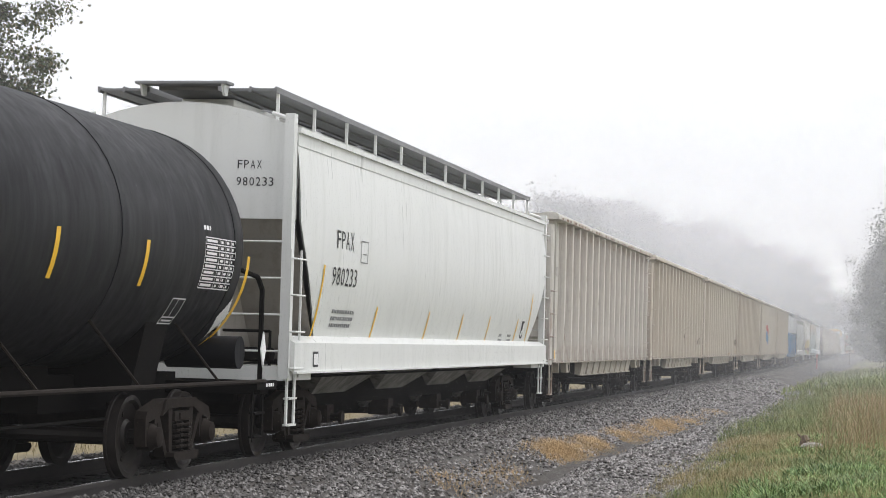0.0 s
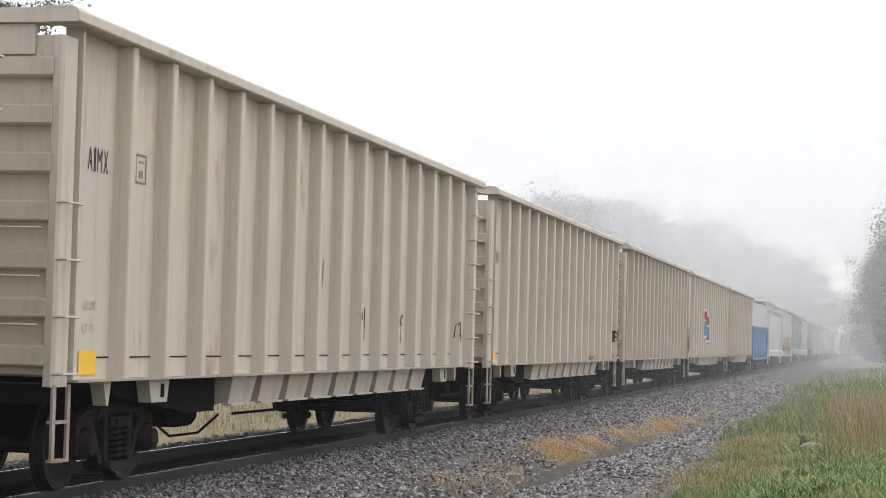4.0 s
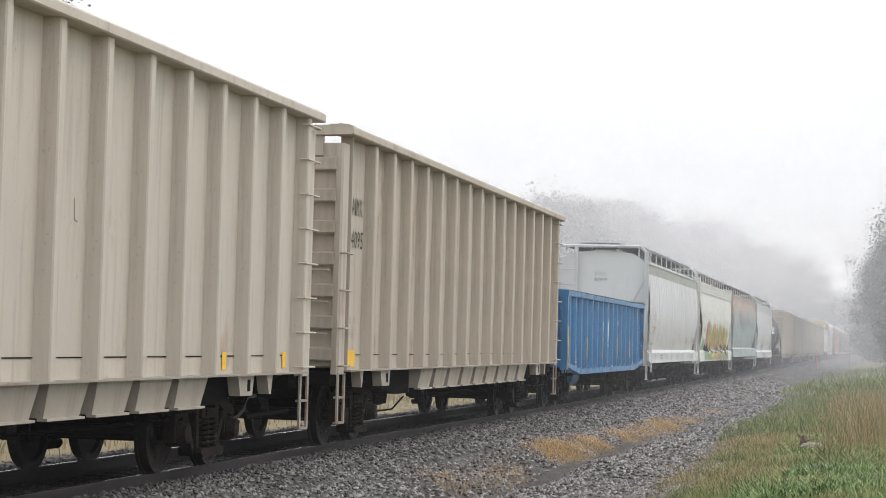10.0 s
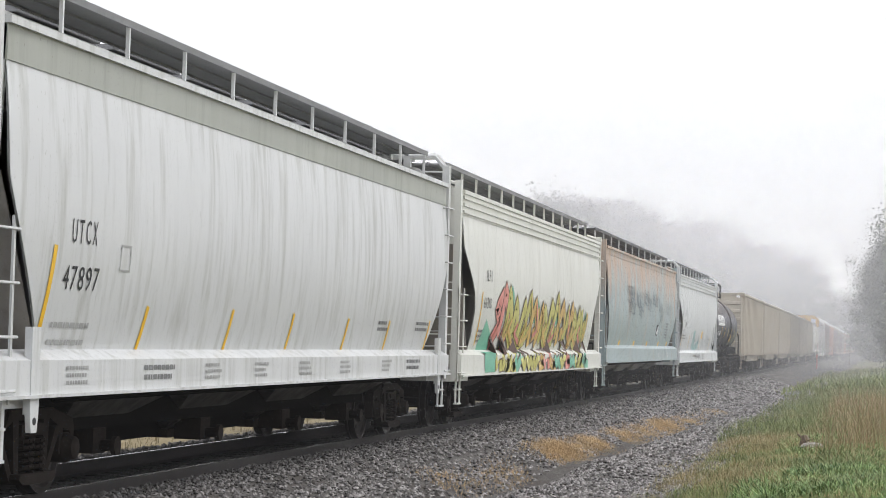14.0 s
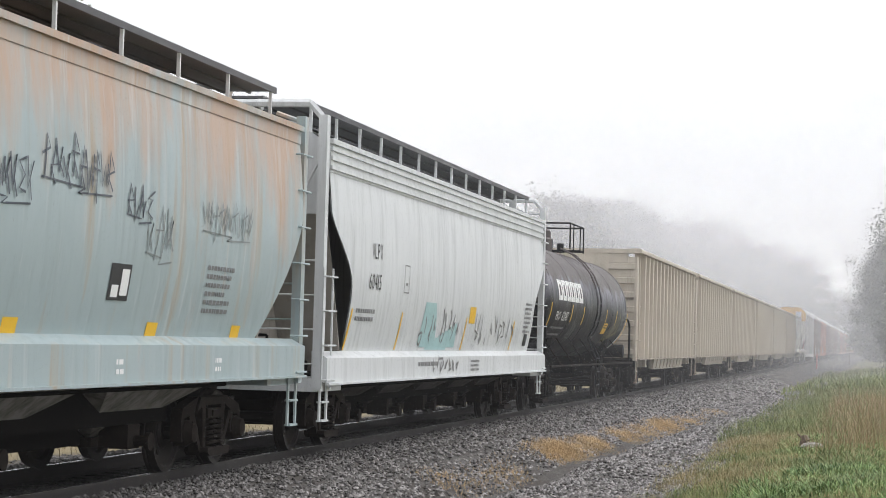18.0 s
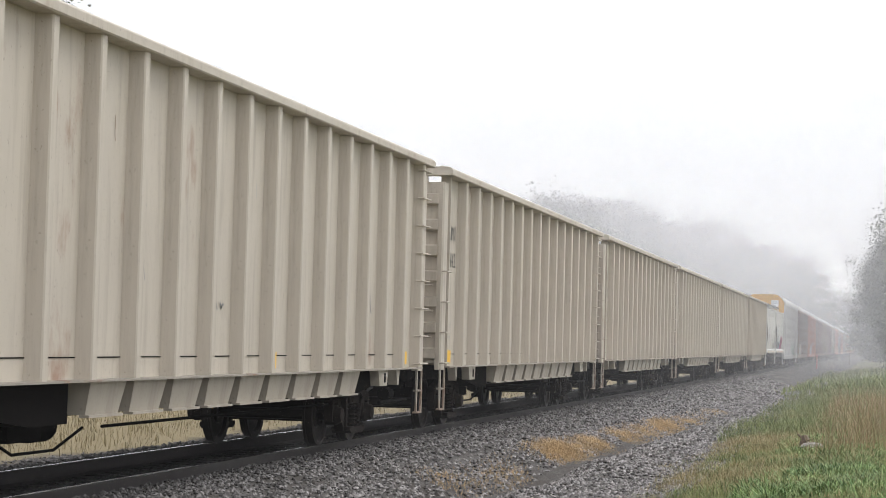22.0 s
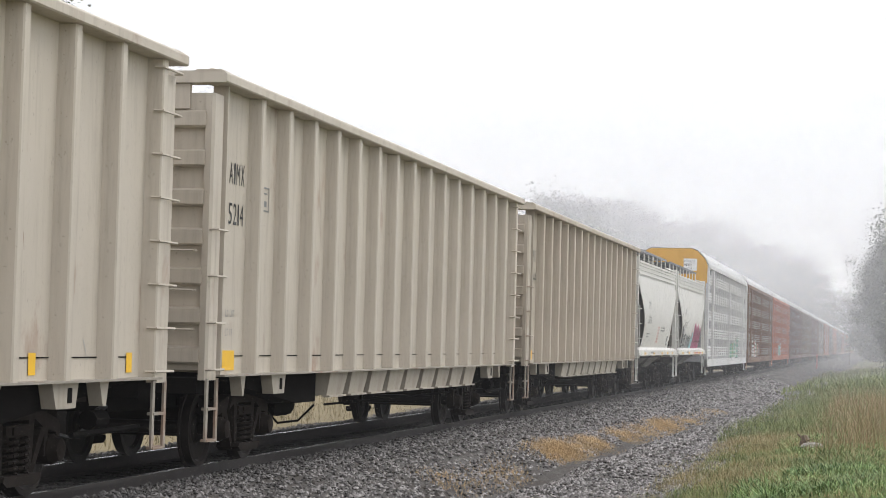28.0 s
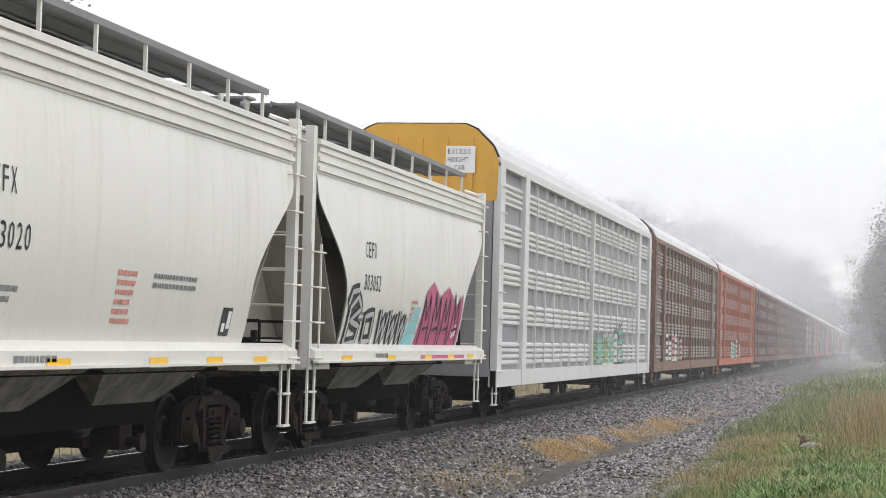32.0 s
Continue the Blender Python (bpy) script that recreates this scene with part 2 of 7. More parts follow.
def bars(made, y, z, wide, high, rows, surf, seed=0, lift=0.006):
    """Small print that cannot be read: rows of short bars."""
    rng = random.Random(seed)
    for k in range(rows):
        zz, yy = z - k * high * 1.9, y
        while yy < y + wide * rng.uniform(0.75, 1.0):
            step = rng.uniform(0.6, 2.4) * high
            patch(made, yy, yy + step, zz, zz + high, surf, lift)
            yy += step + 0.45 * high
    return made


def patch(made, y0, y1, z0, z1, surf, lift=0.006):
    n = max(1, int((z1 - z0) / 0.12))
    return made.grid(lambda u, w: (surf(y0 + u * (y1 - y0), z0 + w * (z1 - z0)) + lift, y0 + u * (y1 - y0), z0 + w * (z1 - z0)), 1, n)


def fill(made, poly, surf, lift=0.006, step=0.04, fine=0.0):
    """A painted patch with any outline (y, z), laid on the side in thin courses."""
    lo, hi = min(p[1] for p in poly), max(p[1] for p in poly)
    n = max(2, int((hi - lo) / step))

    def cuts(z):
        got = []
        for (a, b), (c, d) in zip(poly, poly[1:] + poly[:1]):
            if (b <= z) != (d <= z):
                got.append(a + (z - b) / (d - b) * (c - a))
        return sorted(got)
    for k in range(n):
        z0, z1 = lo + (hi - lo) * k / n, lo + (hi - lo) * (k + 1) / n
        row = cuts((z0 + z1) / 2)
        for left, right in zip(row[::2], row[1::2]):
            cells = max(1, int((right - left) / fine)) if fine else 1
            for c in range(cells):
                a, b = left + (right - left) * c / cells, left + (right - left) * (c + 1) / cells
                made.add([(surf(a, z0) + lift, a, z0), (surf(b, z0) + lift, b, z0), (surf(b, z1) + lift, b, z1), (surf(a, z1) + lift, a, z1)], [(0, 1, 2, 3)])
    return made


def stroke(made, pts, width, surf, lift=0.008):
    """A sprayed or brushed line through points (y, z)."""
    fine = []
    for (a, b), (c, d) in zip(pts, pts[1:]):
        n = max(1, int(math.hypot(c - a, d - b) / 0.1))
        fine += [(a + (c - a) * i / n, b + (d - b) * i / n) for i in range(n)]
    fine.append(pts[-1])
    v, f = [], []
    for i, (a, b) in enumerate(fine):
        p, q = fine[max(0, i - 1)], fine[min(len(fine) - 1, i + 1)]
        d = math.hypot(q[0] - p[0], q[1] - p[1]) or 1
        ny, nz = -(q[1] - p[1]) / d * width / 2, (q[0] - p[0]) / d * width / 2
        for s in (-1, 1):
            v.append((surf(a + s * ny, b + s * nz) + lift, a + s * ny, b + s * nz))
        if i:
            f.append((2 * i - 2, 2 * i - 1, 2 * i + 1, 2 * i))
    return made.add(v, f)


def scribble(made, y, z, wide, high, turns, width, surf, seed, lift=0.008):
    """Looping spray-can writing that cannot be read."""
    rng = random.Random(seed)
    y0, step = y, wide / turns
    for k in range(turns):
        pts = [(y0 + step * rng.uniform(0.0, 1.0), z + high * rng.uniform(0, 1)) for _ in range(rng.randint(3, 5))]
        round_pts = []
        for i in range(len(pts) - 1):
            a, b = pts[i], pts[i + 1]
            m = ((a[0] + b[0]) / 2 + rng.uniform(-.2, .2) * step, (a[1] + b[1]) / 2 + rng.uniform(-.1, .1) * high)
            for s in range(5):
                t = s / 5
                round_pts.append(((1 - t) ** 2 * a[0] + 2 * t * (1 - t) * m[0] + t * t * b[0], (1 - t) ** 2 * a[1] + 2 * t * (1 - t) * m[1] + t * t * b[1]))
        round_pts.append(pts[-1])
        stroke(made, round_pts, width, surf, lift)
        y0 += step
    return made


TAG_STROKES = (((0, 1), (.3, .1), (.9, .9), (.5, .4), (1.0, 0)), ((.2, 0), (.6, 1.1), (1.2, .6), (.1, .5), (.9, -.2)), ((1.1, 1), (.0, .7), (.9, .45), (.2, .1), (1.2, -.1)), ((0, .2), (.7, 1.2), (.5, -.2), (1.1, .7)),
               ((.1, 1.1), (.3, -.1), (.8, .6), (1.0, 0), (1.3, .9)), ((0, .5), (1.1, .65), (.6, 1.1), (.5, -.3)))


def tag_writing(made, y, z, wide, high, count, width, surf, seed, lift=0.008):
    """Angular sprayed handwriting that cannot be read: joined strokes, some with a flourish."""
    rr = random.Random(seed)
    cell = wide / count
    for k in range(count):
        path = rr.choice(TAG_STROKES)
        lean, drop = rr.uniform(-0.2, 0.5), rr.uniform(-0.25, 0.25) * high
        pts = [(y + cell * (k + 0.95 * a + lean * b), z + drop + high * (b + rr.uniform(-0.16, 0.16))) for a, b in path]
        stroke(made, pts, width * rr.uniform(0.8, 1.2), surf, lift + 0.0012 * k)
    stroke(made, [(y, z - 0.12 * high), (y + wide * 0.6, z - 0.22 * high), (y + wide * 0.5, z - 0.4 * high), (y + wide, z - 0.3 * high)], width * 0.8, surf, lift)
    return made


# ---- trucks, couplers and other running gear, shared by all cars ----
RADIUS, BASE = 0.457, 0.889


def ring_of(x, s):
    return [(x - s * 0.066, 0.10), (x - s * 0.066, 0.17), (x - s * 0.03, 0.18), (x - s * 0.012, 0.37), (x - s * 0.06, 0.39), (x - s * 0.066, RADIUS + 0.026),
            (x - s * 0.036, RADIUS + 0.022), (x - s * 0.028, RADIUS + 0.002), (x + s * 0.066, RADIUS - 0.004), (x + s * 0.068, 0.40), (x + s * 0.03, 0.37), (x + s * 0.012, 0.19), (x + s * 0.05, 0.16), (x + s * 0.05, 0.10)]


def wheelset_data():
    made = Shape()
    for s in (1, -1):
        made.lathe(ring_of(0.765 * s, s), "x", 32)
        for k in range(3):  # cast marks on the plate
            a = k * math.tau / 3
            made.tube((0.775 * s, 0.28 * math.cos(a), 0.28 * math.sin(a)), (0.80 * s, 0.28 * math.cos(a), 0.28 * math.sin(a)), 0.035, 6)
    made.tube((-1.1, 0, 0), (1.1, 0, 0), 0.085, 10)
    return made.data("wheelset", WHEEL)


def side_frame_data():
    """A cast frame: arched top chord, slanting arms, columns each side of the springs and a spring seat."""
    made = Shape()
    x0, x1 = -0.06, 0.07
    made.prism([(-0.62, 0.68), (-0.42, 0.76), (0.42, 0.76), (0.62, 0.68), (0.50, 0.86), (-0.50, 0.86)], "x", x0 - 0.02, x1 + 0.03)
    for s in (1, -1):
        made.prism([(s * 0.50, 0.86), (s * 0.62, 0.68), (s * 0.98, 0.62), (s * 1.08, 0.66), (s * 1.04, 0.74), (s * 0.80, 0.80)][::s], "x", x0, x1)
        made.prism([(s * 0.64, 0.69), (s * 0.75, 0.67), (s * 0.42, 0.20), (s * 0.33, 0.20)][::-s], "x", x0, x1)
        made.prism([(s * 0.27, 0.24), (s * 0.36, 0.20), (s * 0.42, 0.76), (s * 0.29, 0.78)][::s], "x", x0 - 0.02, x1 + 0.02)
        made.prism([(s * 0.98, 0.36), (s * 1.07, 0.36), (s * 1.08, 0.66), (s * 0.98, 0.64)][::s], "x", x0, x1)
        made.prism([(s * 0.71, 0.40), (s * 0.79, 0.40), (s * 0.80, 0.66), (s * 0.71, 0.68)][::s], "x", x0, x1)
    made.prism([(-0.33, 0.17), (0.33, 0.17), (0.42, 0.22), (0.40, 0.27), (-0.40, 0.27), (-0.42, 0.22)], "x", x0 - 0.06, x1 + 0.10)
    made.box(-0.10, 0.11, -0.26, 0.26, 0.61, 0.72)
    made.box(0.10, 0.13, -0.12, 0.12, 0.63, 0.70)
    return made.data("side_frame", IRON)


def spring_data():
    made = Shape()
    for y in (-0.125, 0.125):
        pts = [(0.06 + 0.095 * math.cos(a), y + 0.095 * math.sin(a), 0.27 + 0.33 * a / (5.5 * math.tau)) for a in [i * math.tau / 12 for i in range(67)]]
        made.run(pts, 0.021, 6)
    return made.data("spring", IRON)


def cap_data():
    return Shape().lathe([(-0.09, 0.15), (0.06, 0.15), (0.10, 0.12), (0.15, 0.11), (0.165, 0.07), (0.165, 0.02)], "x", 14).data("bearing_cap", IRON)


def bolster_data():
    made = Shape().box(-1.05, 1.05, -0.2, 0.2, 0.50, 0.72).box(-0.35, 0.35, -0.3, 0.3, 0.70, 0.80)
    for s in (1, -1):
        made.box(-0.75, 0.75, s * 0.40 - 0.05, s * 0.40 + 0.05, 0.33, 0.45)
    return made.data("truck", IRON)


def coupler_data():
    made = Shape().box(-0.09, 0.09, -0.55, 0.1, 0.80, 0.95).box(-0.16, 0.13, -0.80, -0.5, 0.73, 1.02)
    made.prism([(0.05, -0.95), (0.18, -0.88), (0.18, -0.70), (0.06, -0.66)], "z", 0.74, 1.01)
    return made.data("coupler", IRON)


def hose_data():
    pts = [(0.32, -0.15, 0.72), (0.30, -0.30, 0.58), (0.24, -0.45, 0.46), (0.16, -0.58, 0.43), (0.08, -0.68, 0.46)]
    return Shape().run(pts, 0.024, 6).tube((0.32, 0.1, 0.75), (0.32, -0.16, 0.72), 0.03, 6).data("air_hose", RUBBER)


GEAR = dict(wheelset=wheelset_data(), side_frame=side_frame_data(), spring=spring_data(), cap=cap_data(), truck=bolster_data(), coupler=coupler_data(), hose=hose_data())
WHEELSETS = {1: [], -1: []}


def running_gear(car, half, centre, reach=0.45):
    """Two trucks, couplers and hoses. half: from the car's middle to its end sill."""
    for s in (1, -1):
        truck = part("truck", GEAR["truck"], None, car, "grimy cast steel four-wheel truck", pose(0, s * centre, 0))
        for x in (1, -1):
            part("side_frame", GEAR["side_frame"], None, truck, at=pose(x * 1.0, 0, 0, 0, 0, 0 if x > 0 else 180))
            part("spring", GEAR["spring"], None, truck, "dark coil springs", pose(x * 1.0, 0, 0, 0, 0, 0 if x > 0 else 180))
            for e in (1, -1):
                part("bearing_cap", GEAR["cap"], None, truck, at=pose(x * 1.02, e * BASE, RADIUS, 0, 0, 0 if x > 0 else 180))
        for e in (1, -1):
            WHEELSETS[e].append(part("wheelset", GEAR["wheelset"], None, truck, "steel wheels with worn treads on an axle", pose(0, e * BASE, RADIUS)))
        part("coupler", GEAR["coupler"], None, car, "rusty cast knuckle coupler", pose(0, s * half, 0, 0, 0, 0 if s < 0 else 180))
        part("air_hose", GEAR["hose"], None, car, "black rubber brake hose", pose(0, s * half, 0, 0, 0, 0 if s < 0 else 180))


def ladder_shape(y0, y1, z0, z1, x, rungs, r=0.014, stile=0.0, out=0.07):
    """Rungs between y0 and y1 standing off a face at x, with bent ends; stile: width of flat side rails, if any."""
    made = Shape()
    for k in range(rungs):
        z = z0 + (z1 - z0) * k / max(1, rungs - 1)
        made.run([(x, y0, z), (x + out, y0 + 0.02, z), (x + out, y1 - 0.02, z), (x, y1, z)], r, 5)
    if stile:
        for y in (y0, y1):
            made.box(x - 0.01, x + 0.012, y - stile / 2, y + stile / 2, z0 - 0.12, z1 + 0.12)
    return made


RUNG = {}


def rungs(car, material, x, y, z0, z1, n, half=0.25, stand=1.60):
    """Separate bent rungs up a corner, on the +x side when x > 0."""
    key = (material.name, half, stand)
    if key not in RUNG:
        RUNG[key] = Shape().run([(stand - 0.02, -half, 0), (stand + 0.07, -half + 0.02, 0), (stand + 0.07, half - 0.02, 0), (stand - 0.02, half, 0)], 0.014, 5).data("ladder_rung", material)
    for k in range(n):
        part("ladder_rung", RUNG[key], None, car, at=pose(0, y, z0 + (z1 - z0) * k / max(1, n - 1), 0, 0, 0 if x > 0 else 180))


def step_shape(y0, y1, x, z0, z1):
    """A sill step: two flat bars and two treads."""
    made = Shape()
    for y in (y0, y1):
        made.box(x - 0.012, x + 0.012, y - 0.03, y + 0.03, z0, z1)
    for z in (z0 + 0.01, (z0 + z1) / 2):
        made.box(x - 0.04, x + 0.04, y0, y1, z - 0.012, z + 0.012)
    return made


# ---- open-top hopper cars ----
HOP_HALF, HOP_LOW, HOP_TOP, HOP_IN, HOP_OUT = 9.80, 1.14, 4.53, 1.44, 1.60
RIB_STEP = 1.162
RIBS = [-HOP_HALF + 1.66 + RIB_STEP * k for k in range(16)]


def hop_side(y, z):
    return HOP_IN


def chute_shape(y0, y1):
    """One discharge pocket below the side: a sloping panel with cheeks and a bottom flange."""
    made = Shape()
    a, b, lo = 1.54, 1.48, 0.80
    t = 0.08
    v = [(a, y0, 1.13), (a, y1, 1.13), (b, y1 - t, lo), (b, y0 + 0.02, lo), (a - 0.35, y0, 1.13), (a - 0.35, y1, 1.13), (b - 0.3, y1 - t, lo), (b - 0.3, y0 + 0.02, lo)]
    made.add(v, [(0, 1, 2, 3), (4, 7, 6, 5), (0, 3, 7, 4), (1, 5, 6, 2), (3, 2, 6, 7), (0, 4, 5, 1)])
    made.box(b - 0.05, b + 0.05, y0, y1 - t + 0.02, lo - 0.025, lo)
    return made


def open_hopper(material, dark):
    car = thing("open_hopper_car", "weathered tan open-top hopper car with ribbed steel sides", "hopper car", "open-top hopper cars of the train")
    H = HOP_HALF
    for s in (1, -1):
        made = Shape()
        made.box(min(s * HOP_IN, s * (HOP_IN - 0.03)), max(s * HOP_IN, s * (HOP_IN - 0.03)), -H + 0.40, H - 0.40, HOP_LOW, HOP_TOP - 0.05)
        part("side_sheet", made, material, car)
        # the top chord: a flat tube with eased edges
        chord = Shape()
        outline = [(1.38, HOP_TOP - 0.13), (1.645, HOP_TOP - 0.13), (1.66, HOP_TOP - 0.115), (1.66, HOP_TOP - 0.03), (1.625, HOP_TOP), (1.38, HOP_TOP)]
        chord.prism([(s * p, q) for p, q in outline][::-s], "y", -H, H)
        part("top_chord", chord, material, car)
        sill = Shape()
        q = sorted((s * 1.40, s * 1.615))
        sill.box(q[0], q[1], -H + 0.38, H - 0.38, HOP_LOW - 0.022, HOP_LOW)
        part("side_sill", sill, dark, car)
        weld = Shape()
        q = sorted((s * (HOP_IN - 0.01), s * (HOP_IN + 0.008)))
        weld.box(q[0], q[1], -H + 0.9, H - 0.9, HOP_LOW + 0.20, HOP_LOW + 0.212)
        part("floor_seam", weld, UNDER, car, "thin dark seam along the foot of the side")
    rib = Shape()
    lo, hi = HOP_LOW, HOP_TOP - 0.132
    rib.add([(HOP_IN, -0.115, lo), (HOP_OUT - 0.015, -0.075, lo), (HOP_OUT, -0.06, lo), (HOP_OUT, 0.055, lo), (HOP_OUT - 0.015, 0.07, lo), (HOP_IN, 0.12, lo),
             (HOP_IN, -0.115, hi), (HOP_OUT - 0.015, -0.075, hi), (HOP_OUT, -0.06, hi), (HOP_OUT, 0.055, hi), (HOP_OUT - 0.015, 0.07, hi), (HOP_IN, 0.12, hi)],
            [(k, k + 1, k + 7, k + 6) for k in range(5)] + [(5, 4, 3, 2, 1, 0), (6, 7, 8, 9, 10, 11)])
    rib = rib.data("rib", material, False)
    for s in (1, -1):
        for y in RIBS:
            part("rib", rib, None, car, at=pose(0, y, 0, 0, 0, 0 if s > 0 else 180))
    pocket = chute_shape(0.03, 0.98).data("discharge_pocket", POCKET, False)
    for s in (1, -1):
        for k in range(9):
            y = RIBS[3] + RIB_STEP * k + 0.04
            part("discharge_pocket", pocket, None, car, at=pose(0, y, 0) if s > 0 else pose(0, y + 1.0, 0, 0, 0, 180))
    for s in (1, -1):
        # corner posts, end beams and end plate
        y = s * H
        for x in (1, -1):
            post = Shape()
            post.prism([(x * 1.42, y - s * 0.02), (x * 1.50, y), (x * 1.53, y - s * 0.03), (x * 1.53, y - s * 0.32), (x * 1.42, y - s * 0.34)][::x * s], "z", HOP_LOW - 0.06, HOP_TOP - 0.25)
            part("corner_post", post, material, car)
            flange = Shape()
            q = sorted((y - s * 0.385, y - s * 0.425))
            flange.box(min(x * 1.38, x * 1.56), max(x * 1.38, x * 1.56), q[0], q[1], HOP_LOW, HOP_TOP - 0.13)
            part("end_flange", flange, material, car)
            if (s < 0) == (x > 0):
                rungs(car, material, x, y - s * 0.21, HOP_LOW + 0.06, HOP_LOW + 1.62, 4, 0.20, 1.53)
            else:
                rungs(car, material, x, y - s * 0.33, HOP_LOW + 0.06, HOP_TOP - 0.22, 8, 0.30, 1.54)
            st = Shape()
            for e in (-0.17, 0.17):
                st.box(1.505, 1.53, e - 0.035, e + 0.035, 0.40, HOP_LOW - 0.04)
            for z in (0.41, 0.76):
                st.box(1.46, 1.54, -0.17, 0.17, z - 0.014, z + 0.014)
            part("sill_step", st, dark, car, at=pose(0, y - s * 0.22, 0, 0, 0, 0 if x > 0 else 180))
            gus = Shape()
            q = sorted((y + s * 0.005, y - s * 0.34))
            gus.box(min(x * 1.30, x * 1.60), max(x * 1.30, x * 1.60), q[0], q[1], HOP_TOP, HOP_TOP + 0.016)
            gus.tube((x * 1.45, y - s * 0.12, HOP_TOP + 0.016), (x * 1.45, y - s * 0.12, HOP_TOP + 0.04), 0.03, 8)
            part("corner_gusset", gus, material, car)
        beam = Shape()
        yo, yi = y, y - s * 0.10
        beam.prism([(yo - s * 0.02, 0.0), (yi, -0.01), (yi, 0.20), (yo, 0.17), (yo, 0.02)][::-1], "x", 0.62, 1.43)
        beam = beam.data("end_beam", material, False)
        for x in (1, -1):
            for k in range(7):
                part("end_beam", beam, None, car, at=pose(0 if x > 0 else -2.05, 0, HOP_LOW + 0.12 + 0.44 * k))
        end = Shape()
        q = sorted((y - s * 0.09, y - s * 0.13))
        end.box(-1.44, 1.44, q[0], q[1], HOP_LOW + 0.05, HOP_TOP - 0.24)
        part("end_sheet", end, material, car)
        plate = Shape()
        q = sorted((y - s * 0.02, y - s * 0.085))
        plate.box(-0.62, 0.62, q[0], q[1], HOP_LOW + 0.1, HOP_TOP - 0.135)
        part("end_plate", plate, material, car)
        brow = Shape()
        brow.box(-1.22, 1.22, q[0] + 0.03, q[1] + 0.02, HOP_TOP - 0.42, HOP_TOP - 0.14)
        part("end_brow", brow, material, car)
        top = Shape()
        q = sorted((y, y - s * 0.24))
        top.box(-1.38, 1.38, q[0], q[1], HOP_TOP - 0.135, HOP_TOP)
        part("end_chord", top, material, car)
        for x in (1, -1):
            for k in range(3):
                hold = Shape().run([(x * 0.80, y - s * 0.02, 0), (x * 0.80, y + s * 0.06, 0), (x * 1.36, y + s * 0.06, 0), (x * 1.36, y - s * 0.02, 0)], 0.012, 5)
                part("end_handhold", hold, material, car, at=pose(0, 0, HOP_LOW + 0.50 + 0.44 * k))
    for x in (1, -1):
        # bracket castings below the sill near the trucks
        for yy, w in ((-8.5, 0.2), (-7.05, 0.62), (7.05, 0.62), (8.0, 0.24)):
            br = Shape().prism([(yy - w / 2, HOP_LOW - 0.022), (yy + w / 2, HOP_LOW - 0.022), (yy + w / 2 - 0.06, HOP_LOW - 0.26), (yy - w / 2 + 0.10, HOP_LOW - 0.26)], "x", min(x * 1.40, x * 1.54), max(x * 1.40, x * 1.54))
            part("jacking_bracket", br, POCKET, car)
            if w > 0.4:
                # a near-black plate takes the place of the slot's shaded opening
                slot = Shape().box(min(x * 1.53, x * 1.546), max(x * 1.53, x * 1.546), yy + 0.05, yy + 0.15, HOP_LOW - 0.21, HOP_LOW - 0.07)
                part("bracket_slot", slot, UNDER, car, "dark plate drawn as a jacking slot")
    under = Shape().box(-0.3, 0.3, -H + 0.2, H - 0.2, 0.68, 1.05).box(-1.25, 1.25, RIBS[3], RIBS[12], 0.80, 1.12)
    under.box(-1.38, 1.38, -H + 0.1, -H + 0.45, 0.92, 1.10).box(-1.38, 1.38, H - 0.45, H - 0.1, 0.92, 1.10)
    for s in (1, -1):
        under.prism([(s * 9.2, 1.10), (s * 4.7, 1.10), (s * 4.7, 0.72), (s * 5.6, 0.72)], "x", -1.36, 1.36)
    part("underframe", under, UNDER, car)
    gear = Shape().lathe([(-3.7, 0.02), (-3.7, 0.16), (-3.25, 0.16), (-3.2, 0.02)], "y", 14).move(pose(0.5, 0, 0.62))
    gear.box(0.2, 0.85, -4.9, -4.1, 0.52, 0.68).run([(0.95, -6.0, 0.75), (0.9, -4.9, 0.42), (0.9, -3.9, 0.42), (0.95, -3.3, 0.62)], 0.016, 5)
    gear.run([(1.0, -2.9, 0.62), (1.0, 6.2, 0.62)], 0.018, 5)
    gear.run([(1.3, H - 0.2, 0.62), (1.3, H - 2.0, 0.60)], 0.03, 6).tube((1.2, H - 1.35, 0.72), (1.2, H - 1.0, 0.72), 0.10, 10)
    part("brake_rigging", gear, UNDER, car)
    floor_in = Shape().box(-1.40, 1.40, -H + 0.8, H - 0.8, 1.15, 1.2)
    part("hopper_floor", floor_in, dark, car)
    return car


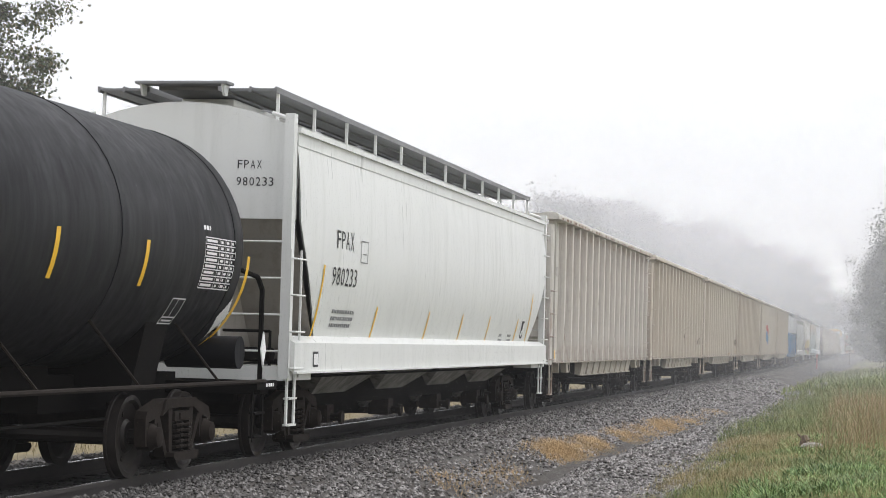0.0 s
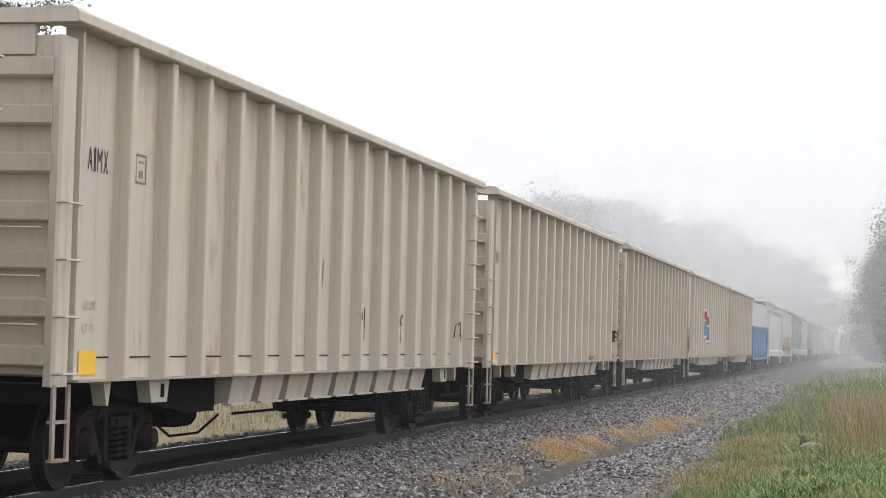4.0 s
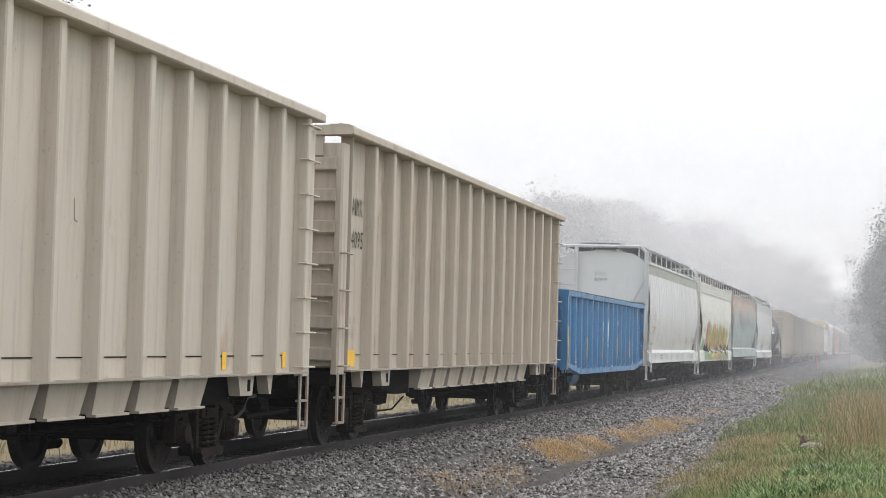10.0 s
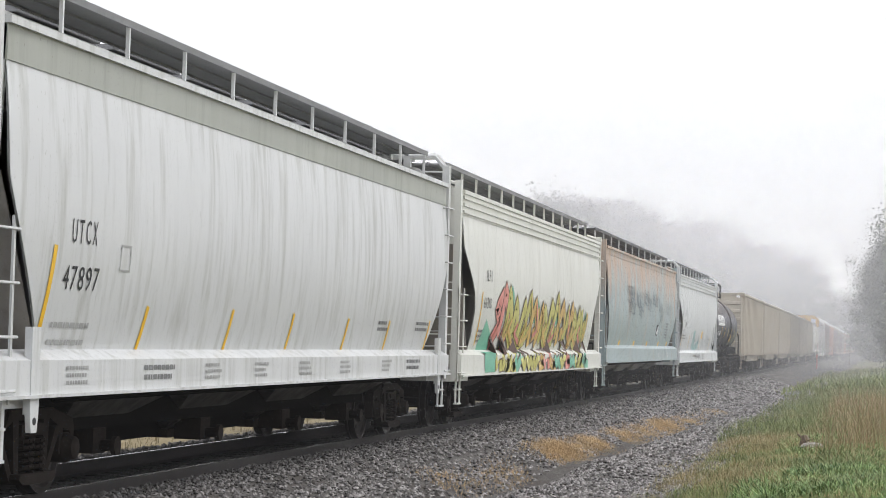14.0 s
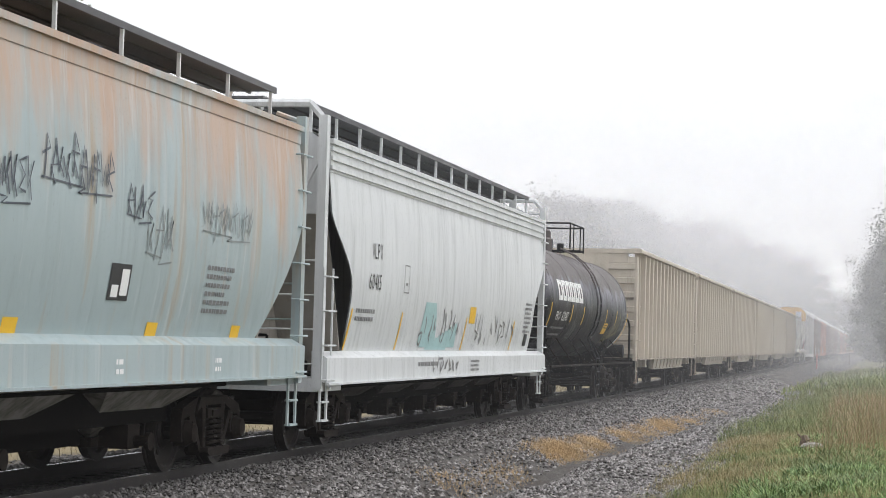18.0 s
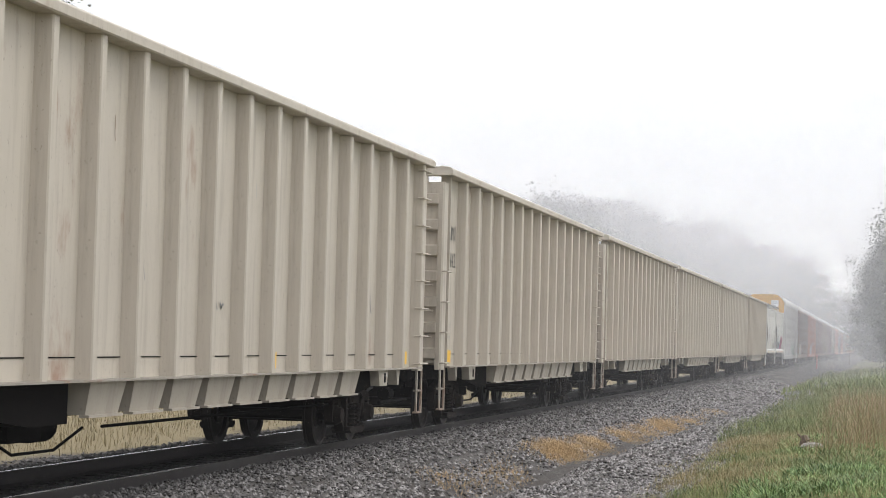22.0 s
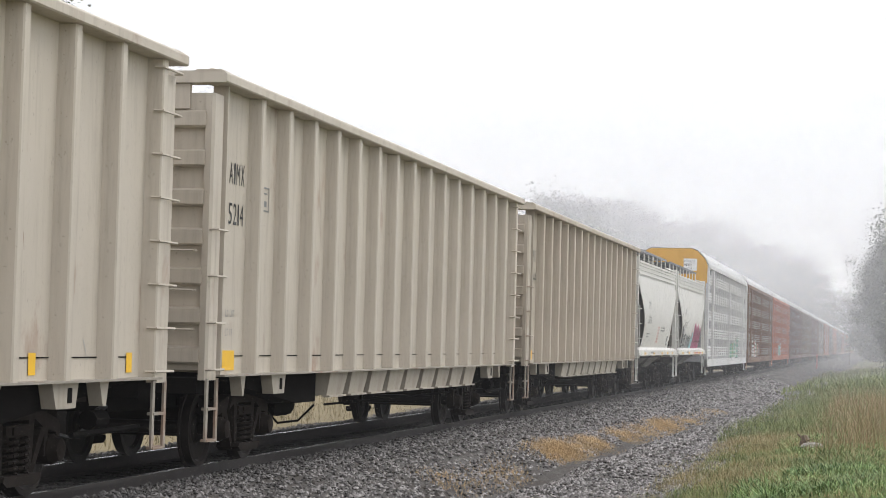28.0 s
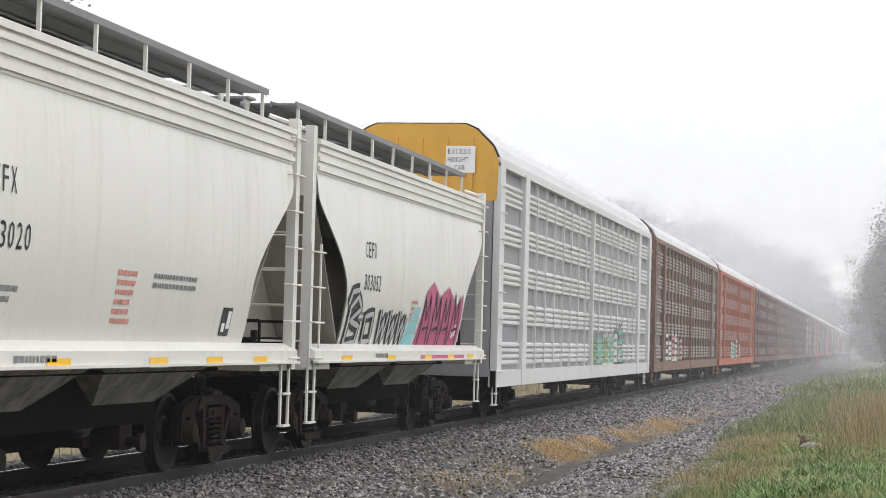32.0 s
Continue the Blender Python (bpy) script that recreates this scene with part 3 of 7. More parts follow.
def hop_marks(car, number, seed):
    """What is painted on one hopper: its mark and number, a plate, print and reflectors."""
    rng = random.Random(seed)
    y0 = -HOP_HALF
    ink = Shape()
    if len(number) == 4:
        letters(ink, "AIMX", y0 + 0.86, 3.34, 0.26, hop_side, 0.50, 0.16)
        letters(ink, number, y0 + 0.86, 2.87, 0.26, hop_side, 0.50, 0.16)
    else:  # the mark and the number side by side, parted by the first rib
        letters(ink, "AIMX", y0 + 0.86, 3.12, 0.24, hop_side, 0.50, 0.16)
        letters(ink, number, y0 + (2.28 if len(number) == 2 else 1.98), 3.06, 0.24, hop_side, 0.50, 0.16)
    part("stencil", ink, INK, car, "black stencilled mark and number")
    small = Shape()
    letters(small, "LD LMT", y0 + 0.86, 1.80, 0.085, hop_side, 0.5, 0.2)
    letters(small, "LT WT", y0 + 0.86, 1.58, 0.085, hop_side, 0.5, 0.2)
    for a, b, c, d in ((2.13, 2.43, 3.10, 3.12), (2.13, 2.43, 3.38, 3.40), (2.13, 2.15, 3.10, 3.40), (2.41, 2.43, 3.10, 3.40), (2.23, 2.33, 3.16, 3.23), (2.21, 2.35, 3.31, 3.33)):
        patch(small, y0 + a, y0 + b, c, d, hop_side, 0.007)
    bars(small, y0 + 2.9, 1.75, 0.25, 0.04, rng.randint(2, 4), hop_side, seed + 1)
    bars(small, y0 + 16.9, 1.62, 0.25, 0.04, rng.randint(3, 6), hop_side, seed + 2)
    part("small_print", small, INKGREY, car, "grey stencilled small print")
    if rng.random() < 0.75:
        box = Shape()
        patch(box, y0 + 17.9, y0 + 18.12, 1.55, 1.9, hop_side, 0.005)
        part("label_plate", box, INK, car, "black consolidated stencil panel")
        pale = Shape()
        patch(pale, y0 + 17.92, y0 + 18.0, 1.58, 1.70, hop_side, 0.009)
        patch(pale, y0 + 18.02, y0 + 18.1, 1.62, 1.86, hop_side, 0.009)
        part("label_print", pale, LETTER, car)
    ref = Shape()
    patch(ref, y0 + 0.78, y0 + 1.22, HOP_LOW + 0.04, HOP_LOW + 0.27, hop_side, 0.009)
    part("reflector", ref, YELLOW, car, "yellow reflective square")
    for yy in (4.2, 7.8, 11.4, 15.0, 16.2, 18.6):
        if rng.random() < 0.7:
            r = Shape()
            patch(r, y0 + yy + 0.0, y0 + yy + 0.16, HOP_LOW + 0.05, HOP_LOW + 0.25, hop_side, 0.009)
            part("reflector", r, YELLOW, car, "yellow reflective strip")
    for k in range(rng.randint(1, 3)):
        yy = RIBS[rng.randint(1, 14)] + 0.25
        tags = scribble(Shape(), yy, rng.uniform(1.5, 2.2), 0.6, 0.5, 2, 0.028, hop_side, seed * 7 + k)
        part("graffiti_tag", tags, INKGREY, car, "small sprayed scribble")


# ---- ground, track and distance ----
def ground_z(x, y):
    """The height of the ground: trackbed, shoulder, ditch side and grass bank."""
    a = abs(x)
    if a < 0.82:
        z = -0.20
    elif a < 1.7:
        z = -0.115
    elif a < 3.3:
        z = -0.115 - 0.505 * (a - 1.7) / 1.6
    else:
        z = -0.62
    if x > 5.2:
        z += min(0.55, 0.16 * (x - 5.2)) * (0.8 + 0.2 * math.sin(y * 0.13))
    if x < -5:
        z += min(0.7, 0.10 * (-5 - x))
    if 2.2 < x < 6:
        z -= 0.11 * math.exp(-((x - rut(y)) / 0.32) ** 2)
        z += 0.10 * math.exp(-((x - rut(y) - 0.95) / 0.45) ** 2)
    if a > 2.2:
        z += 0.10 * noise.noise((x * 0.35, y * 0.2, 0.0)) + 0.03 * noise.noise((x * 1.4, y * 1.1, 4.0))
    return z


def rut(y):
    """The middle of a muddy wheel rut that follows the track."""
    return 3.35 + 0.016 * (y - 35) + 0.22 * noise.noise((0, y * 0.11, 2))


def clump(x, y, s, o):
    return noise.noise((x * s, y * s, o)) * 0.5 + 0.5


def soil_material():
    m, nt, bs = shader("gravel_and_grass_soil")
    fine = noise_of(nt, 14, detail=8, rough=0.7)
    col = mix(nt, ramp(nt, fine, 0.3, 0.7), (0.03, 0.027, 0.025), (0.15, 0.14, 0.13))
    tc = nt.nodes.new("ShaderNodeTexCoord")
    sep = nt.nodes.new("ShaderNodeSeparateXYZ")
    nt.links.new(tc.outputs["Object"], sep.inputs[0])
    wob = noise_of(nt, 0.35, detail=5)
    add = nt.nodes.new("ShaderNodeMath")
    add.operation = "MULTIPLY_ADD"
    add.inputs[1].default_value = 2.4
    nt.links.new(wob, add.inputs[0])
    nt.links.new(sep.outputs[0], add.inputs[2])
    right = nt.nodes.new("ShaderNodeMapRange")
    right.inputs["From Min"].default_value, right.inputs["From Max"].default_value = 6.6, 7.3
    nt.links.new(add.outputs[0], right.inputs["Value"])
    left = nt.nodes.new("ShaderNodeMapRange")
    left.inputs["From Min"].default_value, left.inputs["From Max"].default_value = -3.5, -4.0
    nt.links.new(add.outputs[0], left.inputs["Value"])
    col = mix(nt, ramp(nt, noise_of(nt, 0.9, detail=5), 0.40, 0.62), mix(nt, fine, (0.03, 0.025, 0.021), (0.085, 0.07, 0.058)), col)
    n2 = noise_of(nt, 3.0, detail=6)
    col = mix(nt, right.outputs[0], col, mix(nt, n2, (0.10, 0.115, 0.035), (0.20, 0.17, 0.07)))
    col = mix(nt, left.outputs[0], col, mix(nt, n2, (0.22, 0.18, 0.10), (0.28, 0.225, 0.125)))
    # oily soil between the rails, with the train's shade painted in as well
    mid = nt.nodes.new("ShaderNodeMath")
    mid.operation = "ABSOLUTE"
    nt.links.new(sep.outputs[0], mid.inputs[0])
    train_shade = nt.nodes.new("ShaderNodeMapRange")
    train_shade.inputs["From Min"].default_value, train_shade.inputs["From Max"].default_value = 1.5, 1.15
    nt.links.new(mid.outputs[0], train_shade.inputs["Value"])
    col = mix(nt, train_shade.outputs[0], col, mix(nt, fine, (0.012, 0.011, 0.010), (0.045, 0.04, 0.036)))
    nt.links.new(col, bs.inputs["Base Color"])
    bs.inputs["Roughness"].default_value = 0.95
    bump(nt, bs, fine, 0.8, 0.04)
    return m


def build_ground():
    xs = [-2500, -900, -300, -120, -60, -35, -24, -18, -14, -11, -9, -7.5, -6.3, -5.4, -4.6, -4, -3.5, -3, -2.5, -2, -1.75, -1.3, -0.87, -0.8, 0, 0.8, 0.87, 1.3, 1.75, 2, 2.4, 2.8, 3.2, 3.6, 4, 4.4, 4.8, 5.2, 5.6, 6, 6.4, 6.8, 7.3, 7.9, 8.6, 9.5, 11, 14, 20, 35, 60, 150, 500, 2500]
    ys = [-2500, -600, -150, -60, -30, -15, -5] + [3 + 0.6 * k for k in range(150)] + [95, 100, 107, 115, 125, 140, 160, 190, 230, 300, 450, 800, 1500, 4000]
    v = [(x, y, ground_z(x, y)) for y in ys for x in xs]
    n = len(xs)
    f = [(j * n + i, j * n + i + 1, (j + 1) * n + i + 1, (j + 1) * n + i) for j in range(len(ys) - 1) for i in range(n - 1)]
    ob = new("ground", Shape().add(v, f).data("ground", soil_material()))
    tagged(ob, "dark gravel trackbed with tan and green grass beyond", "ground", kind="structure")


build_ground()


def build_track():
    for s, nm in ((1, "near"), (-1, "far")):
        x = s * 0.7525
        rail = Shape()
        rail.box(x - 0.036, x + 0.036, -200, 900, -0.045, 0.0)
        rail.box(x - 0.012, x + 0.012, -200, 900, -0.15, -0.045)
        rail.prism([(x - 0.075, -0.175), (x + 0.075, -0.175), (x + 0.02, -0.145), (x - 0.02, -0.145)], "y", -200, 900)
        ob = new("rail", rail.data("rail", RAILSIDE, False))
        tagged(ob, "rusty steel rail with a polished running surface", "rail", "rails of the track", "structure")
        strip = Shape().box(x - 0.020, x + 0.016, -200, 900, -0.002, 0.003)
        part("running_surface", strip, RAILTOP, ob, "shiny worn rail head")
    tie = Shape().box(-1.3, 1.3, -0.115, 0.115, -0.36, -0.178).data("tie", TIE, False)
    for k in range(190):
        ob = new("tie", tie)
        ob.matrix_basis = pose(0, 8 + 0.53 * k, 0, 0, 0, random.uniform(-0.7, 0.7))
        tagged(ob, "old creosoted timber tie bedded in gravel", "tie", "ties under the rails", "structure")


build_track()


def stone_material():
    m, nt, bs = shader("crushed_stone")
    geo = nt.nodes.new("ShaderNodeNewGeometry")
    col = ramp(nt, geo.outputs["Random Per Island"], 0.0, 1.0, (0.022, 0.02, 0.02, 1), (0.46, 0.435, 0.42, 1))
    n = noise_of(nt, 30, detail=4)
    col = mix(nt, ramp(nt, n, 0.45, 0.8), col, (0.10, 0.085, 0.07))
    # the stones get darker from x = 2.9 in to x = 1.2
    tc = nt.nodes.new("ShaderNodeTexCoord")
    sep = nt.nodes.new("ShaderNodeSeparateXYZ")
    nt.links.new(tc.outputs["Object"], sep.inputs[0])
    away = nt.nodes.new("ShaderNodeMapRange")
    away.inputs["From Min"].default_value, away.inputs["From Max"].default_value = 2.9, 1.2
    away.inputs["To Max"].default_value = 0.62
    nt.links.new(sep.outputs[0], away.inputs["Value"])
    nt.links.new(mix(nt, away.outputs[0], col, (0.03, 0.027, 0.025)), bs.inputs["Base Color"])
    bs.inputs["Roughness"].default_value = 0.85
    return m


# Oily stones between the rails, blackened further for shade under the train.
def stone_material_shaded():
    m, nt, bs = shader("shaded_oily_stone")
    geo = nt.nodes.new("ShaderNodeNewGeometry")
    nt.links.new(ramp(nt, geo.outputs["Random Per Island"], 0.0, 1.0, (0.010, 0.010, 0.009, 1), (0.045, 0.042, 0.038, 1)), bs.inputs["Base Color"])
    bs.inputs["Roughness"].default_value = 0.8
    return m


STONE = stone_material()
SHADED_OILY = stone_material_shaded()
ROCK_V = np.array([(1, 0, 0), (-1, 0, 0), (0, 1, 0), (0, -1, 0), (0, 0, 1), (0, 0, -1)], float)
ROCK_F = [(0, 2, 4), (2, 1, 4), (1, 3, 4), (3, 0, 4), (2, 0, 5), (1, 2, 5), (3, 1, 5), (0, 3, 5)]


def scatter_stones(name, label, count, x0, x1, y0, y1, size, rng, stone=None, skip=lambda x, y: False):
    verts, faces = [], []
    made = 0
    while made < count:
        y = y0 + (y1 - y0) * rng.random() ** 1.7
        x = rng.uniform(x0, x1)
        if skip(x, y):
            made += 1
            continue
        r = size * rng.uniform(0.55, 1.25) * (1 + 0.012 * (y - y0))
        v = ROCK_V * np.array([rng.uniform(0.6, 1.2), rng.uniform(0.6, 1.2), rng.uniform(0.45, 0.9)]) * r
        a, b = rng.uniform(0, 6.28), rng.uniform(-0.6, 0.6)
        ca, sa, cb, sb = math.cos(a), math.sin(a), math.cos(b), math.sin(b)
        v = v @ np.array([[ca, sa * cb, sa * sb], [-sa, ca * cb, ca * sb], [0, -sb, cb]])
        v += np.array([x, y, ground_z(x, y) + r * 0.25])
        k = len(verts)
        verts += v.tolist()
        faces += [(k + a, k + b, k + c) for a, b, c in ROCK_F]
        made += 1
    me = bpy.data.meshes.new(name)
    me.from_pydata(verts, [], faces)
    me.materials.append(stone or STONE)
    ob = new(name, me)
    tagged(ob, label, "gravel", kind="stuff")


rng = random.Random(5)
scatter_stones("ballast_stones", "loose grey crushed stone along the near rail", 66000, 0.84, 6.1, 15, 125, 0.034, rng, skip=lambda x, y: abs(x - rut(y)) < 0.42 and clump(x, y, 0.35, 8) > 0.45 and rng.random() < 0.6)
scatter_stones("ballast_stones", "crushed stone between and beyond the rails", 16000, -1.5, 0.68, 15, 75, 0.036, rng, SHADED_OILY)
scatter_stones("ballast_stones", "crushed stone on the far shoulder", 16000, -5.0, -1.5, 17, 85, 0.038, rng)


# ---- grass ----
def blade_material(name, a, b, c):
    m, nt, bs = shader(name)
    geo = nt.nodes.new("ShaderNodeNewGeometry")
    r = nt.nodes.new("ShaderNodeValToRGB")
    r.color_ramp.elements[0].color, r.color_ramp.elements[1].color = (*a, 1), (*c, 1)
    e = r.color_ramp.elements.new(0.5)
    e.color = (*b, 1)
    nt.links.new(geo.outputs["Random Per Island"], r.inputs[0])
    patchy = ramp(nt, noise_of(nt, 1.1, detail=3), 0.3, 0.7, (0.62, 0.62, 0.58, 1), (1.2, 1.18, 1.1, 1))
    nt.links.new(mix(nt, 1.0, r.outputs[0], patchy, "MULTIPLY"), bs.inputs["Base Color"])
    bs.inputs["Roughness"].default_value = 0.7
    return m


GREEN = blade_material("green_grass", (0.07, 0.11, 0.028), (0.18, 0.235, 0.07), (0.34, 0.335, 0.15))
DRY = blade_material("dry_grass", (0.30, 0.235, 0.12), (0.43, 0.335, 0.18), (0.28, 0.265, 0.125))
WEED = blade_material("seeding_weeds", (0.30, 0.19, 0.11), (0.42, 0.30, 0.18), (0.28, 0.25, 0.12))
LUSH = blade_material("broad_green_leaves", (0.05, 0.11, 0.025), (0.15, 0.26, 0.07), (0.36, 0.45, 0.20))
ORANGE_GRASS = blade_material("orange_dry_grass", (0.50, 0.33, 0.16), (0.66, 0.45, 0.25), (0.48, 0.37, 0.20))
FIELD = blade_material("tan_field_grass", (0.25, 0.20, 0.11), (0.30, 0.245, 0.14), (0.22, 0.185, 0.10))


def tufts(name, label, spots, material, high, width, rng, droop=1.3):
    """spots: (x, y, scale). One leaf of three points on each."""
    v, f = [], []
    for x, y, s in spots:
        h = high * s * rng.uniform(0.5, 1.15)
        a = rng.uniform(0, math.tau)
        w = width * rng.uniform(0.6, 1.3)
        lean = rng.uniform(0.05, droop) * h
        dx, dy = math.cos(a), math.sin(a)
        bx, by = -dy * w / 2, dx * w / 2
        z = ground_z(x, y) - 0.02
        k = len(v)
        v += [(x - bx, y - by, z), (x + bx, y + by, z), (x + bx * .7 + dx * lean * .35, y + by * .7 + dy * lean * .35, z + h * .6), (x - bx * .7 + dx * lean * .35, y - by * .7 + dy * lean * .35, z + h * .6), (x + dx * lean, y + dy * lean, z + h)]
        f += [(k, k + 1, k + 2, k + 3), (k + 3, k + 2, k + 4)]
    me = bpy.data.meshes.new(name)
    me.from_pydata(v, [], f)
    me.materials.append(material)
    tagged(new(name, me), label, "grass", kind="stuff")


def spread(count, x0, x1, y0, y1, rng, keep, power=1.5):
    out = []
    while len(out) < count:
        x, y = rng.uniform(x0, x1), y0 + (y1 - y0) * rng.random() ** power
        w = keep(x, y)
        if rng.random() < w:
            out.append((x, y, 0.6 + 0.6 * w))
    return out


def edge(y):
    return 5.42 + 0.35 * noise.noise((3.0, y * 0.12, 0)) + 0.2 * noise.noise((7.0, y * 0.5, 0))


def far_bulge(x, y):
    return 1.0 if 50 < y < 80 and x > 5.1 else 0.0


tufts("green_grass", "lush green grass on the bank beside the track", spread(100000, 5.0, 13, 20, 100, rng, lambda x, y: (1.0 if x > edge(y) + 0.5 else 0.22 if x > edge(y) else 0) * max(0.08, 1.5 * clump(x, y, 0.45, 1) - 0.35)), GREEN, 0.17, 0.008, rng)
tufts("green_grass", "taller green grass further along the bank", spread(32000, 5.0, 12, 46, 105, rng, lambda x, y: (1.0 if x > edge(y) - 0.25 else 0) * (0.2 + clump(x, y, 0.4, 5))), GREEN, 0.30, 0.008, rng)
tufts("green_grass", "sparse far grass fading into the fog", spread(16000, 4.4, 22, 95, 190, rng, lambda x, y: 0.4 + 0.6 * clump(x, y, 0.2, 5), 1.2), GREEN, 0.42, 0.035, rng)
tufts("dry_grass", "straw-coloured grass mixed into the bank", spread(60000, 5.0, 12, 20, 100, rng, lambda x, y: (1.0 if x > edge(y) - 0.15 else 0) * max(0.02, clump(x, y, 0.4, 9) * 1.5 - 0.55 + (0.5 if 5.6 < x < 7.4 and 30 < y < 48 else 0))), DRY, 0.18, 0.006, rng)
tufts("broad_leaf_weeds", "broad green weeds low on the bank", spread(30000, 6.9, 12, 20, 46, rng, lambda x, y: max(0.0, 1.7 * clump(x, y, 0.5, 14) - 0.45)), LUSH, 0.17, 0.024, rng, 2.2)
tufts("seeding_weeds", "tall reddish seeding weeds", spread(5200, 7.5, 10.5, 38, 64, rng, lambda x, y: max(0, clump(x, y, 0.7, 21) * 2.6 - 1.0)), WEED, 0.85, 0.005, rng, 1.0)
tufts("dry_grass", "dry orange grass patches growing in the gravel", spread(30000, 1.6, 5.0, 28, 70, rng, lambda x, y: max(0, 1 - abs(x - rut(y) + 0.45) / 0.62) ** 1.2 * max(0.02, min(1.0, clump(x, y, 0.30, 33) * 2.4 - 0.75)) * (1.0 if 36.5 < y < 63 else 0.25), 1.1), ORANGE_GRASS, 0.14, 0.006, rng)
tufts("tan_field_grass", "tall tan dry grass beyond the track", spread(52000, -24, -4.7, 22, 95, rng, lambda x, y: (0.35 + 0.65 * clump(x, y, 0.4, 3)) * (1.0 if x < -5.4 else 0.4)), FIELD, 0.30, 0.014, rng)


def bank_clutter():
    """A pale stone with a dead stump beside it, a red stake and a far white sign."""
    rock = Shape().lathe([(-0.12, 0.02), (-0.11, 0.2), (0.0, 0.27), (0.1, 0.2), (0.16, 0.08), (0.17, 0.02)], "z", 9)
    rr = random.Random(3)
    rock.v = [(a * rr.uniform(.8, 1.25), b * rr.uniform(.6, 1.0), c * rr.uniform(.85, 1.15)) for a, b, c in rock.v]
    ob = new("rock", rock.data("rock", plain("pale_stone", (0.33, 0.315, 0.29), 0.9, vary=0.3, scale=9)))
    ob.location = (7.6, 39.6, ground_z(7.6, 39.6) + 0.08)
    ob.scale = (0.75, 0.6, 0.5)
    tagged(ob, "pale rounded stone lying in the grass", "rock")
    DEADWOOD = plain("weathered_dead_wood", (0.13, 0.095, 0.07), 0.9, vary=0.4, scale=14)
    st = thing("stump", "dark dead branch stump standing in the grass", "stump")
    st.location = (7.42, 40.2, ground_z(7.42, 40.2))
    w = Shape().tube((0, 0, -0.05), (0.03, 0, 0.17), 0.13, 9, 0.10).tube((0.03, 0, 0.16), (0.0, 0.02, 0.27), 0.10, 8, 0.06).tube((-0.02, 0, 0.2), (-0.12, 0, 0.30), 0.03, 6, 0.012)
    part("wood", w, DEADWOOD, st)
    part("root", Shape().tube((0, 0, 0.06), (0.40, -0.1, 0.02), 0.07, 7, 0.03), DEADWOOD, st)
    stake = new("marker_stake", Shape().box(-0.06, 0.06, -0.03, 0.03, 0, 1.5).data("marker_stake", plain("faded_red", (0.45, 0.10, 0.09), 0.6)))
    stake.location = (2.75, 213, ground_z(2.75, 213))
    tagged(stake, "faded red marker stake beside the far track", "stake")
    sg = thing("track_sign", "small white trackside sign on a thin post", "sign")
    sg.location = (4.9, 300, ground_z(4.9, 300))
    part("post", Shape().tube((0, 0, 0), (0, 0, 2.6), 0.06, 6), IRON, sg)
    part("board", Shape().box(-0.5, 0.5, -0.04, -0.01, 2.1, 2.8), LETTER, sg)


bank_clutter()


# ---- trees ----
LEAF = blade_material("dark_green_leaves", (0.035, 0.055, 0.018), (0.055, 0.075, 0.022), (0.10, 0.085, 0.028))
LEAF_FAR = blade_material("wooded_leaves", (0.035, 0.05, 0.022), (0.05, 0.065, 0.03), (0.065, 0.07, 0.035))


